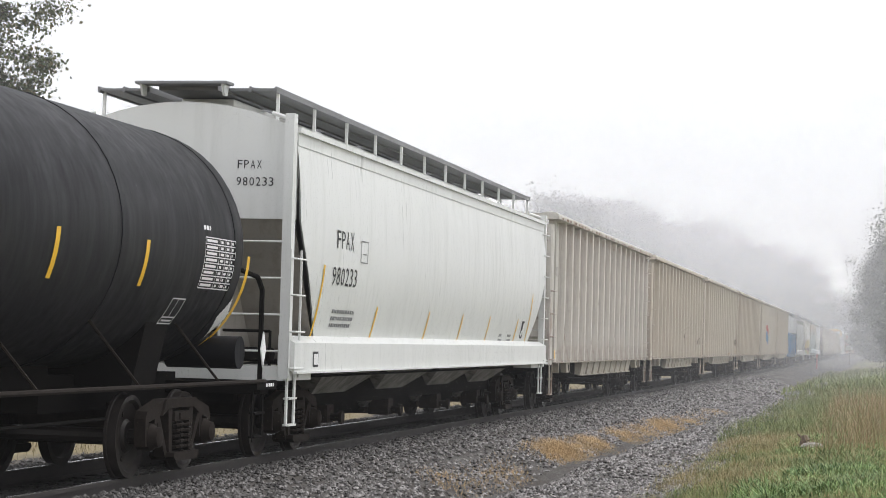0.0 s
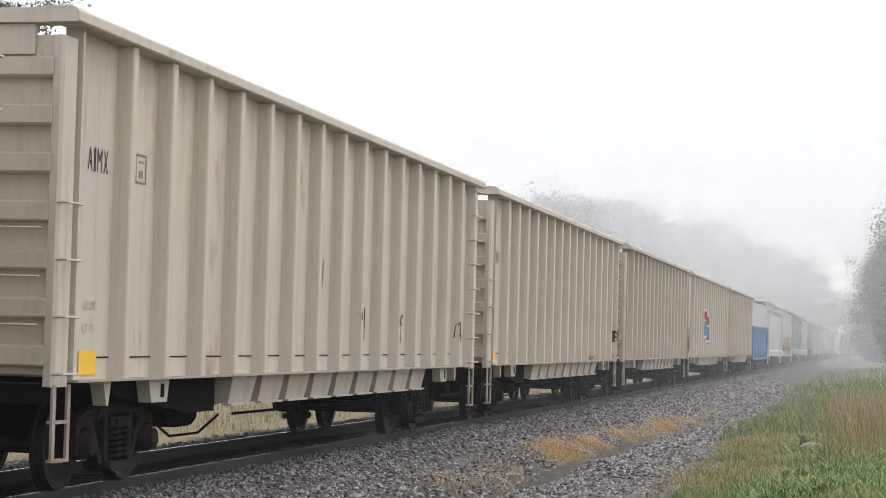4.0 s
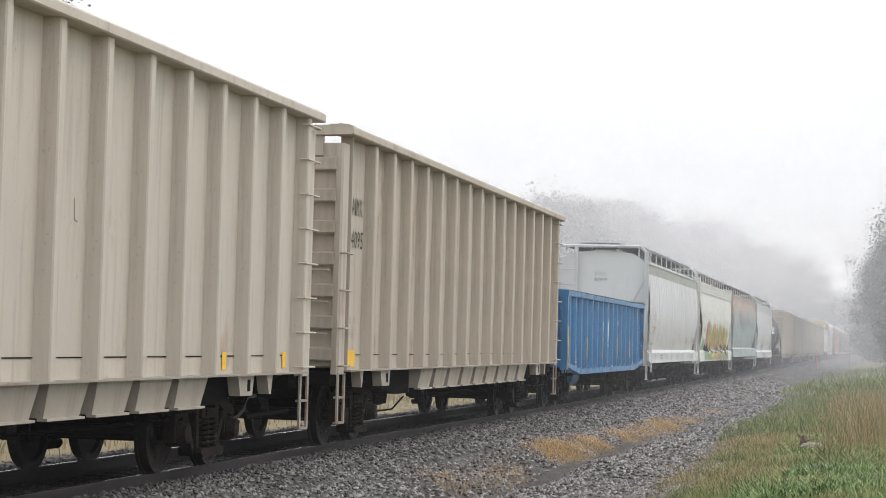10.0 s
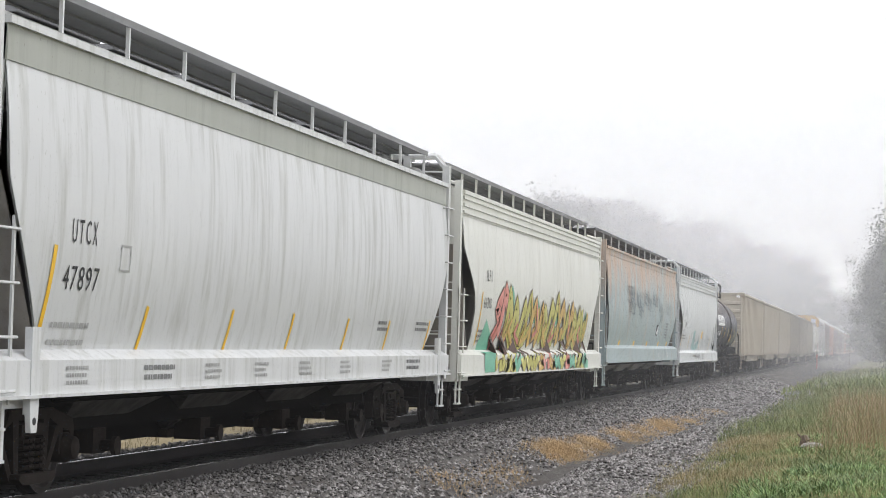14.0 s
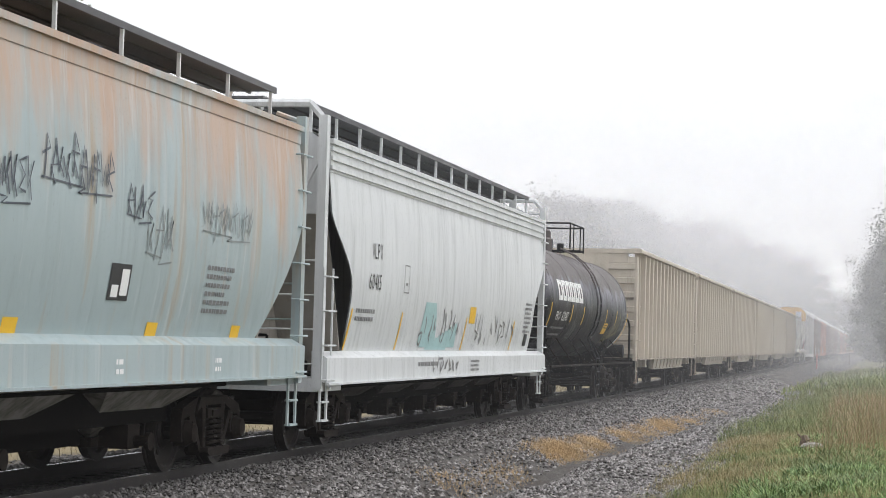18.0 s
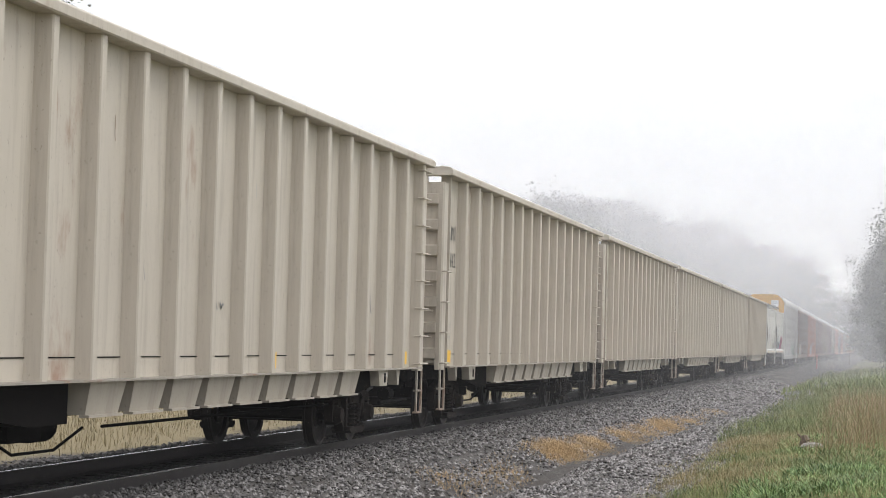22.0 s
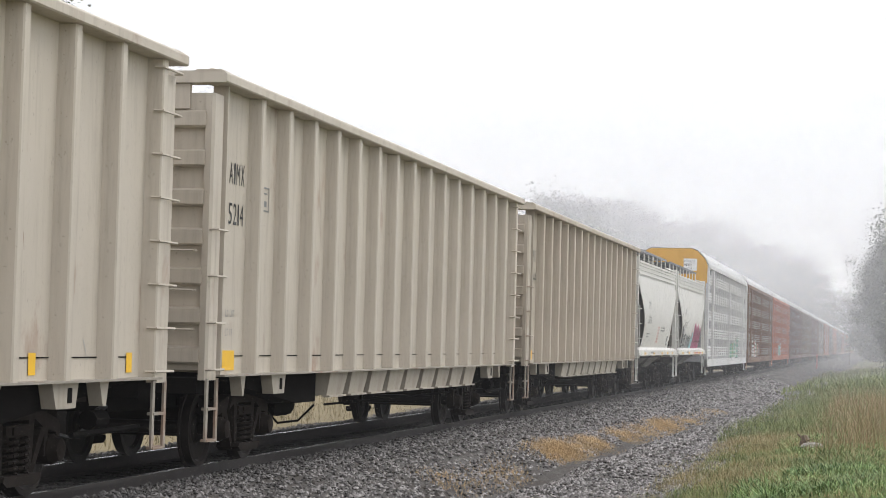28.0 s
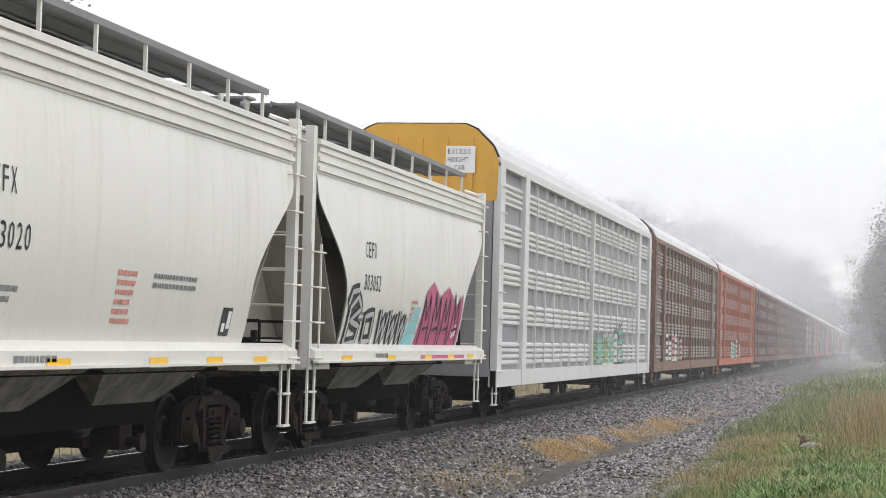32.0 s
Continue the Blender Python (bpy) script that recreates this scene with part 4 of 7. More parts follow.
def tree(label, x, y, crown, clumps, per, leaf, seed, material, trunk_r=0.3, extra=(), size=1.0, broad=0.45, shift=0.0):
    """A tapered trunk, limbs that reach out to clumps, and leaves in each clump.
    crown: centre height and the radii across, along and up. extra: further clumps (dx, dy, z) out of the crown's shape."""
    rng = random.Random(seed)
    root = thing("tree", label, "tree", "trees along the track")
    z0 = ground_z(x, y) - 0.1
    root.location = (x, y, z0)
    zc, rx, ry, rz = crown
    wood = Shape()
    fork = Vector((0, 0, max(0.4, (zc - rz) * 0.9)))
    wood.tube((0, 0, 0), fork, trunk_r, 9, trunk_r * 0.7)
    centres = []
    while len(centres) < clumps:
        d = Vector((rng.gauss(0, 1), rng.gauss(0, 1), rng.gauss(0, 1))).normalized()
        wob = 0.78 + 0.45 * noise.noise(d * 1.7 + Vector((seed, 0, 0)))
        r = rng.uniform(0.35, 1.0) ** 0.5 * wob
        centres.append(Vector((d.x * rx * r, d.y * ry * r, zc + d.z * rz * r)))
    centres += [Vector(e) + Vector((shift, 0, 0)) for e in extra]
    limbs = []
    for k in range(9):
        a = k * math.tau / 9 + rng.uniform(-.3, .3)
        tip = Vector((math.cos(a) * rx * 0.45, math.sin(a) * ry * 0.45, zc + rz * rng.uniform(-0.55, 0.45)))
        mid = fork.lerp(tip, 0.5) + Vector((0, 0, 0.08 * rz))
        wood.tube(fork, mid, trunk_r * 0.4, 6, trunk_r * 0.25)
        wood.tube(mid, tip, trunk_r * 0.25, 6, trunk_r * 0.1)
        limbs += [mid, mid.lerp(tip, 0.5), tip]
    for c in centres:
        near = min(limbs, key=lambda p: (p - c).length)
        bend = near.lerp(c, 0.55) + Vector((rng.gauss(0, .1), rng.gauss(0, .1), 0.06 * (near - c).length))
        wood.tube(near, bend, trunk_r * 0.07, 4, trunk_r * 0.04)
        wood.tube(bend, c, trunk_r * 0.04, 4, trunk_r * 0.015)
    part("trunk", wood, BARK, root)
    gen = np.random.default_rng(seed)
    spread_c = size * (rx * ry * rz) ** (1 / 3) * 0.15
    c = np.array([tuple(p) for p in centres])
    pts = np.repeat(c, per, 0) + gen.normal(0, 1, (len(c) * per, 3)) * (spread_c * np.repeat(gen.uniform(0.55, 1.25, len(c)), per))[:, None] * np.array([1, 1, 0.7])
    n = len(pts)
    d = gen.normal(0, 1, (n, 3))
    d /= np.linalg.norm(d, axis=1)[:, None]
    e = np.cross(d, gen.normal(0, 1, (n, 3)))
    e /= np.linalg.norm(e, axis=1)[:, None]
    ln = leaf * gen.uniform(0.6, 1.2, n)[:, None]
    v = np.stack([pts - d * ln, pts + e * ln * broad, pts + d * ln, pts - e * ln * broad], 1).reshape(-1, 3)
    me = bpy.data.meshes.new("crown")
    me.from_pydata(v.tolist(), [], np.arange(4 * n).reshape(-1, 4).tolist())
    me.materials.append(material)
    part("crown", me, None, root)
    return root


tree("broad oak with dark leaves behind the train", -25.4, 66, (9.5, 6.0, 4.6, 8.5), 440, 200, 0.085, 11, LEAF, 0.4,
     extra=((6.2, -0.5, 7.5), (6.8, -0.6, 7.3), (7.3, -0.8, 7.1), (7.8, -0.6, 7.4), (6.6, -0.4, 6.8), (7.1, -0.5, 6.6), (8.3, -0.6, 7.2), (8.0, -0.6, 6.8), (5.6, -0.3, 7.8), (5.5, 0, 10.6), (5.2, 0, 11.0), (5.8, 0, 12.6), (5.9, 0.2, 13.0), (5.4, 0, 13.6), (5.0, 0.3, 12.2), (5.7, 0.3, 10.9)), size=0.42, broad=0.62)
for k, (x, y, h) in enumerate(((-33, 272, 22), (-40, 285, 16), (-37, 305, 21), (-38, 330, 26), (-33, 350, 25), (-34, 375, 27), (-29, 405, 26), (-28, 435, 28), (-24, 470, 27), (-22, 510, 29), (-18, 560, 29), (-16, 620, 30), (-14, 690, 30))):
    tree("leafy tree half lost in the fog", x, y, (h * 0.62, h * 0.36, h * 0.36, h * 0.50), 110, 150, 0.26, 40 + k, LEAF_FAR, 0.35, broad=0.6)
for k, (x, y, h) in enumerate(((14.2, 176, 17), (18, 186, 21), (14.4, 196, 18), (11.2, 186, 6.5), (12.6, 174, 5.4), (12.3, 212, 16), (12.5, 240, 17), (13, 270, 17), (13.5, 340, 19), (13, 440, 20))):
    tree("dense tree beside the track in the fog", x, y, (h * 0.50, h * 0.43, h * 0.43, h * 0.54), 240, 150, 0.12, 70 + k, LEAF_FAR, 0.25, broad=0.55, size=0.62)
for k, (x, y, h) in enumerate(((8.6, 300, 7), (7.6, 380, 8), (7.2, 460, 8), (7.0, 560, 9))):
    tree("low bushy tree beside the far track", x, y, (h * 0.45, h * 0.42, h * 0.5, h * 0.5), 90, 70, 0.3, 120 + k, LEAF_FAR, 0.12, broad=0.6)
for k, (x, y, h) in enumerate(((-44, 1020, 36), (-26, 1030, 34), (-10, 1040, 32), (6, 1030, 34), (20, 1020, 36), (36, 1025, 36))):
    tree("distant tree lost in the fog beyond the track", x, y, (h * 0.5, h * 0.45, h * 0.45, h * 0.5), 90, 60, 0.6, 90 + k, LEAF_FAR, 0.4, broad=0.7)


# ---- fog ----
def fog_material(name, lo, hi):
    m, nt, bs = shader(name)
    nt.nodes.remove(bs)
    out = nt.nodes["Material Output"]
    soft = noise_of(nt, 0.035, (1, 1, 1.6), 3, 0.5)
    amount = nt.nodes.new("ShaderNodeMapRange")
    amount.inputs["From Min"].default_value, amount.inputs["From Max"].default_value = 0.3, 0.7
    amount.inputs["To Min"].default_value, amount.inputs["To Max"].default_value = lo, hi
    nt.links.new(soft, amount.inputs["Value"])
    # sheet opacity by height, set by eye: most near 20 m, least at 60 m
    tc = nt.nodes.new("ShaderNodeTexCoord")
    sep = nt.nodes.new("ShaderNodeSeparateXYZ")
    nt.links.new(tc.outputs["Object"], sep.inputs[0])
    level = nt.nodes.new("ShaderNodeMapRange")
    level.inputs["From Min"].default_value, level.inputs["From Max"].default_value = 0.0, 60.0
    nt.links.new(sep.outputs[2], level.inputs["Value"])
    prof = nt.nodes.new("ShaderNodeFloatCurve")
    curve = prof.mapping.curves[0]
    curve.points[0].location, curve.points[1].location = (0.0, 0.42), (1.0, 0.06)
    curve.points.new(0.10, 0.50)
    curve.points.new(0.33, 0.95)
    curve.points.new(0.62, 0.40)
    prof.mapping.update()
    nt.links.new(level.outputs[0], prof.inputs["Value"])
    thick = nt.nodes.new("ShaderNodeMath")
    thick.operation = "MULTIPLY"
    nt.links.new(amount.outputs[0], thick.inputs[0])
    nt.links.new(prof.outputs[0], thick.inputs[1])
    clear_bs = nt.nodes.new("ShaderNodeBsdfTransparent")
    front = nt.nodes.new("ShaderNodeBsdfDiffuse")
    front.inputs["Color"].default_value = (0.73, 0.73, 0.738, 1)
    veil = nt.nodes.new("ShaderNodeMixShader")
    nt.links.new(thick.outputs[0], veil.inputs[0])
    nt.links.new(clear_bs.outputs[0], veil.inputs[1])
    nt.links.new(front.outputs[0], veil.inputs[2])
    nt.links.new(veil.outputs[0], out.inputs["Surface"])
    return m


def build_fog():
    # Flat leaning sheets draw the fog; the two nearest imitate lens haze.
    lens_haze, near_fog, far_fog = fog_material("lens_haze", 0.014, 0.020), fog_material("morning_fog", 0.020, 0.034), fog_material("thicker_fog", 0.075, 0.115)
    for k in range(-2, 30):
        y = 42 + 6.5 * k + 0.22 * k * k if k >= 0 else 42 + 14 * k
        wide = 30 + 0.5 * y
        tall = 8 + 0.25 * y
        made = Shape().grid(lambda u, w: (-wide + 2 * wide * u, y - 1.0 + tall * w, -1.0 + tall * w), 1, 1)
        ob = new("fog_bank", made.data("fog_bank", lens_haze if k < 0 else near_fog if k < 9 else far_fog))
        tagged(ob, "flat translucent sheet across the track, standing in for fog and haze", "fog", "veils of fog", "stuff")


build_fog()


# ---- covered hopper cars ----
def bulge(low, high):
    """The curved side between the sill and the eave."""
    def surf(y, z):
        mid = low + 0.55 * (high - low)
        if z < mid:
            return 1.60 - 0.17 * ((mid - z) / (mid - low)) ** 2
        return 1.60 - 0.07 * ((z - mid) / (high - mid)) ** 2
    return surf


def covered_hopper(label, half, paint_of, sill=(1.0, 1.36), top=3.82, eave=4.17, roof=4.52, board=4.78, bays=4, band=None, beads=0, cut=1.2, cut_top=2.95, cut_mid=None, centre=None, hoop=False, posts=1.6, end_paint=None, bay_paint=None, dark_board=MIDGRATE, slope_paint=None, post_paint=None):
    car = thing("covered_hopper_car", label, "hopper car", "covered hopper cars of the train")
    H = half
    surf = bulge(sill[1], top)
    inner = H - 0.28

    def reach(z):
        """How far the side sheet runs towards the end at a height."""
        w = max(0.0, min(1.0, (cut_top - z) / (cut_top - (cut_mid or sill[1]))))
        return inner - cut * (w ** 1.2 if not cut_mid else math.sin(w * math.pi / 2) ** 1.3)

    for s in (1, -1):
        made = Shape()
        nz, ny = 18, 24
        made.grid(lambda u, w: (s * surf(0, sill[1] + w * (top - sill[1])), (2 * u - 1) * reach(sill[1] + w * (top - sill[1])) * s, sill[1] + w * (top - sill[1])), ny, nz)
        made.grid(lambda u, w: (s * (surf(0, sill[1] + w * (top - sill[1])) - 0.02), -(2 * u - 1) * reach(sill[1] + w * (top - sill[1])) * s, sill[1] + w * (top - sill[1])), ny, nz)
        part("side_sheet", made, paint_of, car)
        up = Shape()
        x = surf(0, top)
        q = sorted((s * (x - 0.03), s * (x + 0.012)))
        up.box(q[0], q[1], -inner, inner, top, eave)
        for k in range(beads):
            z = top + (eave - top) * (k + 0.5) / beads
            q = sorted((s * (x + 0.01), s * (x + 0.04)))
            part("bead", Shape().box(q[0], q[1], -inner, inner, z - 0.028, z + 0.028), band or paint_of, car)
        part("roof_rail_band", up, band or paint_of, car)
        rail = Shape()
        q = sorted((s * (x - 0.06), s * (x + 0.05)))
        rail.box(q[0], q[1], -inner - 0.02, inner + 0.02, eave, eave + 0.07)
        part("eave_rail", rail, paint_of, car)
        beam = Shape()
        q = sorted((s * 1.40, s * 1.62))
        beam.box(q[0], q[1], -H + 0.1, H - 0.1, sill[0], sill[1] - 0.05)
        beam.prism([(s * 1.62, sill[1] - 0.05), (s * 1.40, sill[1] - 0.05), (s * 1.40, sill[1] + 0.04), (s * 1.46, sill[1] + 0.04)][::s], "y", -H + 0.1, H - 0.1)
        part("side_sill", beam, paint_of, car)
        q = sorted((s * 1.60, s * 1.66))
        part("sill_flange", Shape().box(q[0], q[1], -H + 0.1, H - 0.1, sill[0] - 0.03, sill[0]), paint_of, car)
    # roof
    made = Shape()
    xr = surf(0, top)
    made.grid(lambda u, w: ((2 * w - 1) * -xr, (2 * u - 1) * inner, eave + 0.05 + (roof - eave - 0.05) * (1 - abs(2 * w - 1) ** 2.0)), 12, 14)
    part("roof", made, paint_of, car)
    hatch = Shape()
    hatch.box(-0.36, 0.36, -H + 1.2, H - 1.2, roof - 0.12, roof + 0.14)
    part("hatch_trough", hatch, paint_of, car)
    for k in range(int(2 * H / 2.6)):
        cover = Shape().box(-0.40, 0.40, -1.1, 1.1, roof + 0.16, roof + 0.22).box(-0.42, -0.36, -0.1, 0.1, roof + 0.1, roof + 0.25)
        part("hatch_cover", cover, dark_board, car, at=pose(0, -H + 1.5 + 2.6 * k, 0))
    for s in (1, -1):
        walk_board = Shape()
        q = sorted((s * 0.52, s * 1.20))
        walk_board.box(q[0], q[1], -H + 0.35, H - 0.35, board - 0.05, board - 0.02)
        for x in (0.52, 0.86, 1.20):
            q = sorted((s * x - 0.015, s * x + 0.015))
            walk_board.box(q[0], q[1], -H + 0.33, H - 0.33, board - 0.075, board)
        part("running_board", walk_board, dark_board, car, "open steel grating walkway")
        n = int((2 * H - 1.0) / posts)
        bracket = Shape()
        bracket.box(1.165, 1.205, -0.016, 0.016, eave + 0.05 + (roof - eave) * 0.3, board - 0.02)
        bracket = bracket.data("walkway_post", post_paint or paint_of, False)
        for k in range(n + 1):
            part("walkway_post", bracket, None, car, at=pose(0, s * (-H + 0.5 + (2 * H - 1.0) * k / n), 0, 0, 0, 0 if s > 0 else 180))
        # ends
        y = s * inner
        wall = Shape()
        cross = Shape()
        q = sorted((s * (H - 0.10), s * (H - 0.40)))
        cross.box(-0.62, 0.62, q[0], q[1], board + 0.01, board + 0.045)
        for x in (-0.55, 0.55):
            part("platform_bracket", Shape().prism([(q[0] + 0.02, board + 0.01), (q[1] - 0.02, board + 0.01), (q[1] - 0.10, board - 0.13), (q[0] + 0.10, board - 0.13)][::-1], "x", x - 0.015, x + 0.015), paint_of, car)
        part("crossover_platform", cross, dark_board, car, "raised grating step across the roof end")
        outline = [(-xr, cut_top), (xr, cut_top), (xr, eave + 0.05)] + [(xr * c, eave + 0.05 + (roof - eave - 0.05) * (1 - c * c)) for c in (0.8, 0.6, 0.4, 0.2, 0, -0.2, -0.4, -0.6, -0.8)] + [(-xr, eave + 0.05)]
        if hoop:
            outline = [(-xr + 0.05, cut_top), (xr - 0.05, cut_top), (xr, eave - 0.02), (xr - 0.5, roof - 0.06), (0, roof + 0.05), (-xr + 0.5, roof - 0.06), (-xr, eave - 0.02)]
        q = sorted((y, y - s * 0.05))
        wall.prism(outline, "y", q[0], q[1])
        part("end_wall", wall, end_paint or paint_of, car)
        slope = Shape()
        y2 = s * (inner - cut - 0.10)
        slope.add([(-1.5, y - s * 0.03, cut_top), (1.5, y - s * 0.03, cut_top), (1.42, y2, sill[0] + 0.2), (-1.42, y2, sill[0] + 0.2),
                   (-1.5, y - s * 0.06, cut_top), (1.5, y - s * 0.06, cut_top), (1.42, y2, sill[0] + 0.13), (-1.42, y2, sill[0] + 0.13)],
                  [(0, 1, 2, 3), (4, 7, 6, 5), (0, 3, 7, 4), (1, 5, 6, 2)])
        part("slope_sheet", slope, slope_paint or SHADED_ENDGRIME, car)
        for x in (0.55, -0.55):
            part("end_gusset", Shape().prism([(y, sill[0]), (y, cut_top), (y2, sill[0] + 0.1)], "x", x - 0.02, x + 0.02), slope_paint or SHADED_ENDGRIME, car)
        deck = Shape()
        q = sorted((s * (H - 0.02), s * (H - 1.3)))
        deck.box(-1.5, 1.5, q[0], q[1], sill[0] - 0.12, sill[0] + 0.06)
        part("end_deck", deck, paint_of, car)
        valve = Shape()
        valve.tube((0.5, s * (H - 0.75), sill[0] + 0.06), (0.5, s * (H - 0.75), sill[0] + 0.38), 0.13, 10).tube((0.7, s * (H - 0.55), sill[0] + 0.2), (1.2, s * (H - 0.55), sill[0] + 0.2), 0.09, 8)
        valve.run([(-0.9, s * (H - 0.4), sill[0] + 0.06), (-0.9, s * (H - 0.4), sill[0] + 0.5), (1.2, s * (H - 0.4), sill[0] + 0.5), (1.2, s * (H - 0.4), sill[0] + 0.06)], 0.02, 5)
        part("brake_valve", valve, UNDER, car)
        for x in (1, -1):
            post = Shape()
            q = sorted((s * H, s * (H - 0.16)))
            xa = sorted((x * 1.44, x * 1.56))
            high = board - 0.22 if hoop else eave + 0.22
            post.box(xa[0], xa[1], q[0], q[1], sill[0] - 0.1, high)
            if hoop:
                post.run([(x * 1.50, s * (H - 0.08), high - 0.06), (x * 1.30, s * (H - 0.08), board - 0.06), (0, s * (H - 0.08), board - 0.06)], 0.055, 6)
                if x * s > 0:
                    up = Shape().box(min(x * 0.74, x * 0.86), max(x * 0.74, x * 0.86), min(s * (H - 0.03), s * (H - 0.13)), max(s * (H - 0.03), s * (H - 0.13)), sill[0], board - 0.10)
                    part("end_ladder_post", up, paint_of, car)
                    for k in range(7):
                        z = sill[0] + 0.45 + 0.50 * k
                        part("end_rung", Shape().tube((x * 0.80, s * (H - 0.02), z), (x * 1.50, s * (H - 0.02), z), 0.016, 6), paint_of, car)
                else:
                    part("end_brace", Shape().tube((x * 1.46, s * (H - 0.1), cut_top + 0.75), (x * 0.95, s * (H - 0.2), cut_top - 0.15), 0.022, 6), paint_of, car)
            else:
                post.run([(x * 1.50, s * (H - 0.08), eave + 0.15), (x * 1.2, s * (H - 0.25), eave + 0.25)], 0.03, 6)
            part("corner_post", post, paint_of, car)
            n = 7 if (s * x) > 0 else 4
            if n > 4:
                rungs(car, paint_of, x, s * (H - 0.26), sill[0] + 0.04, sill[0] + 0.04 + 0.46 * (n - 1), n, 0.24, 1.56)
            else:
                part("ladder", ladder_shape(-0.24, 0.24, sill[0] + 0.04, sill[0] + 0.04 + 0.46 * (n - 1), 1.56, n, stile=0.04), paint_of, car, at=pose(0, s * (H - 0.26), 0, 0, 0, 0 if x > 0 else 180))
            endlad = Shape()
            for k in range(4):
                z = sill[0] + 0.25 + 0.46 * k
                endlad.tube((x * 0.62, s * (H - 0.03), z), (x * 1.48, s * (H - 0.03), z), 0.014, 5)
            endlad.tube((x * 0.64, s * (H - 0.03), sill[0]), (x * 0.64, s * (H - 0.03), sill[0] + 1.68), 0.018, 5)
            part("end_ladder", endlad, paint_of, car)
            part("sill_step", step_shape(-0.17, 0.17, 1.52, 0.46, sill[0]), paint_of, car, at=pose(0, s * (H - 0.3), 0, 0, 0, 0 if x > 0 else 180))
    # hopper bays
    span = 2 * (inner - 2.2) / bays
    bay = Shape()
    w, g = span * 0.49, 0.28
    bay.add([(-1.42, -w, sill[0] + 0.05), (1.42, -w, sill[0] + 0.05), (1.42, w, sill[0] + 0.05), (-1.42, w, sill[0] + 0.05), (-0.55, -g, 0.46), (0.55, -g, 0.46), (0.55, g, 0.46), (-0.55, g, 0.46)],
            [(0, 3, 2, 1), (4, 5, 6, 7), (0, 1, 5, 4), (1, 2, 6, 5), (2, 3, 7, 6), (3, 0, 4, 7)])
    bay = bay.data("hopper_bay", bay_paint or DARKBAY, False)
    gate = Shape().box(-0.62, 0.62, -0.4, 0.4, 0.36, 0.46).box(0.62, 0.95, -0.18, 0.18, 0.34, 0.60).tube((0.9, 0.05, 0.42), (1.10, 0.05, 0.42), 0.06, 10).tube((1.08, 0.05, 0.42), (1.13, 0.05, 0.42), 0.10, 12).tube((-0.9, 0, 0.4), (-0.6, 0, 0.4), 0.05, 8)
    gate = gate.data("outlet_gate", IRON)
    for k in range(bays):
        b = part("hopper_bay", bay, None, car, at=pose(0, -(inner - 2.2) + span * (k + 0.5), 0))
        part("outlet_gate", gate, None, b)
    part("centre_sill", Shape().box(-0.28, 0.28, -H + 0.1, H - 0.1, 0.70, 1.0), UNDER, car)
    # near-black boxes added to stand for the shade between the bays
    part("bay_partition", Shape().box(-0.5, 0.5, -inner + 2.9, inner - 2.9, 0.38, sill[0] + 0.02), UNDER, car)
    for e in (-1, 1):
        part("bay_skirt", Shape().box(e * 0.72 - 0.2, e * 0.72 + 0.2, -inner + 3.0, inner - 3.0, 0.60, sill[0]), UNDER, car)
    part("train_line", Shape().run([(1.25, -H + 2.2, sill[0] - 0.09), (1.25, H - 2.2, sill[0] - 0.09)], 0.025, 6), UNDER, car)
    running_gear(car, H, centre or H - 2.1)
    car["half"] = H
    return car, surf


# ---- tank cars ----
TANK_R, TANK_Z = 1.42, 2.60


def tank_side(y, z):
    return math.sqrt(max(0.04, TANK_R ** 2 - (z - TANK_Z) ** 2))


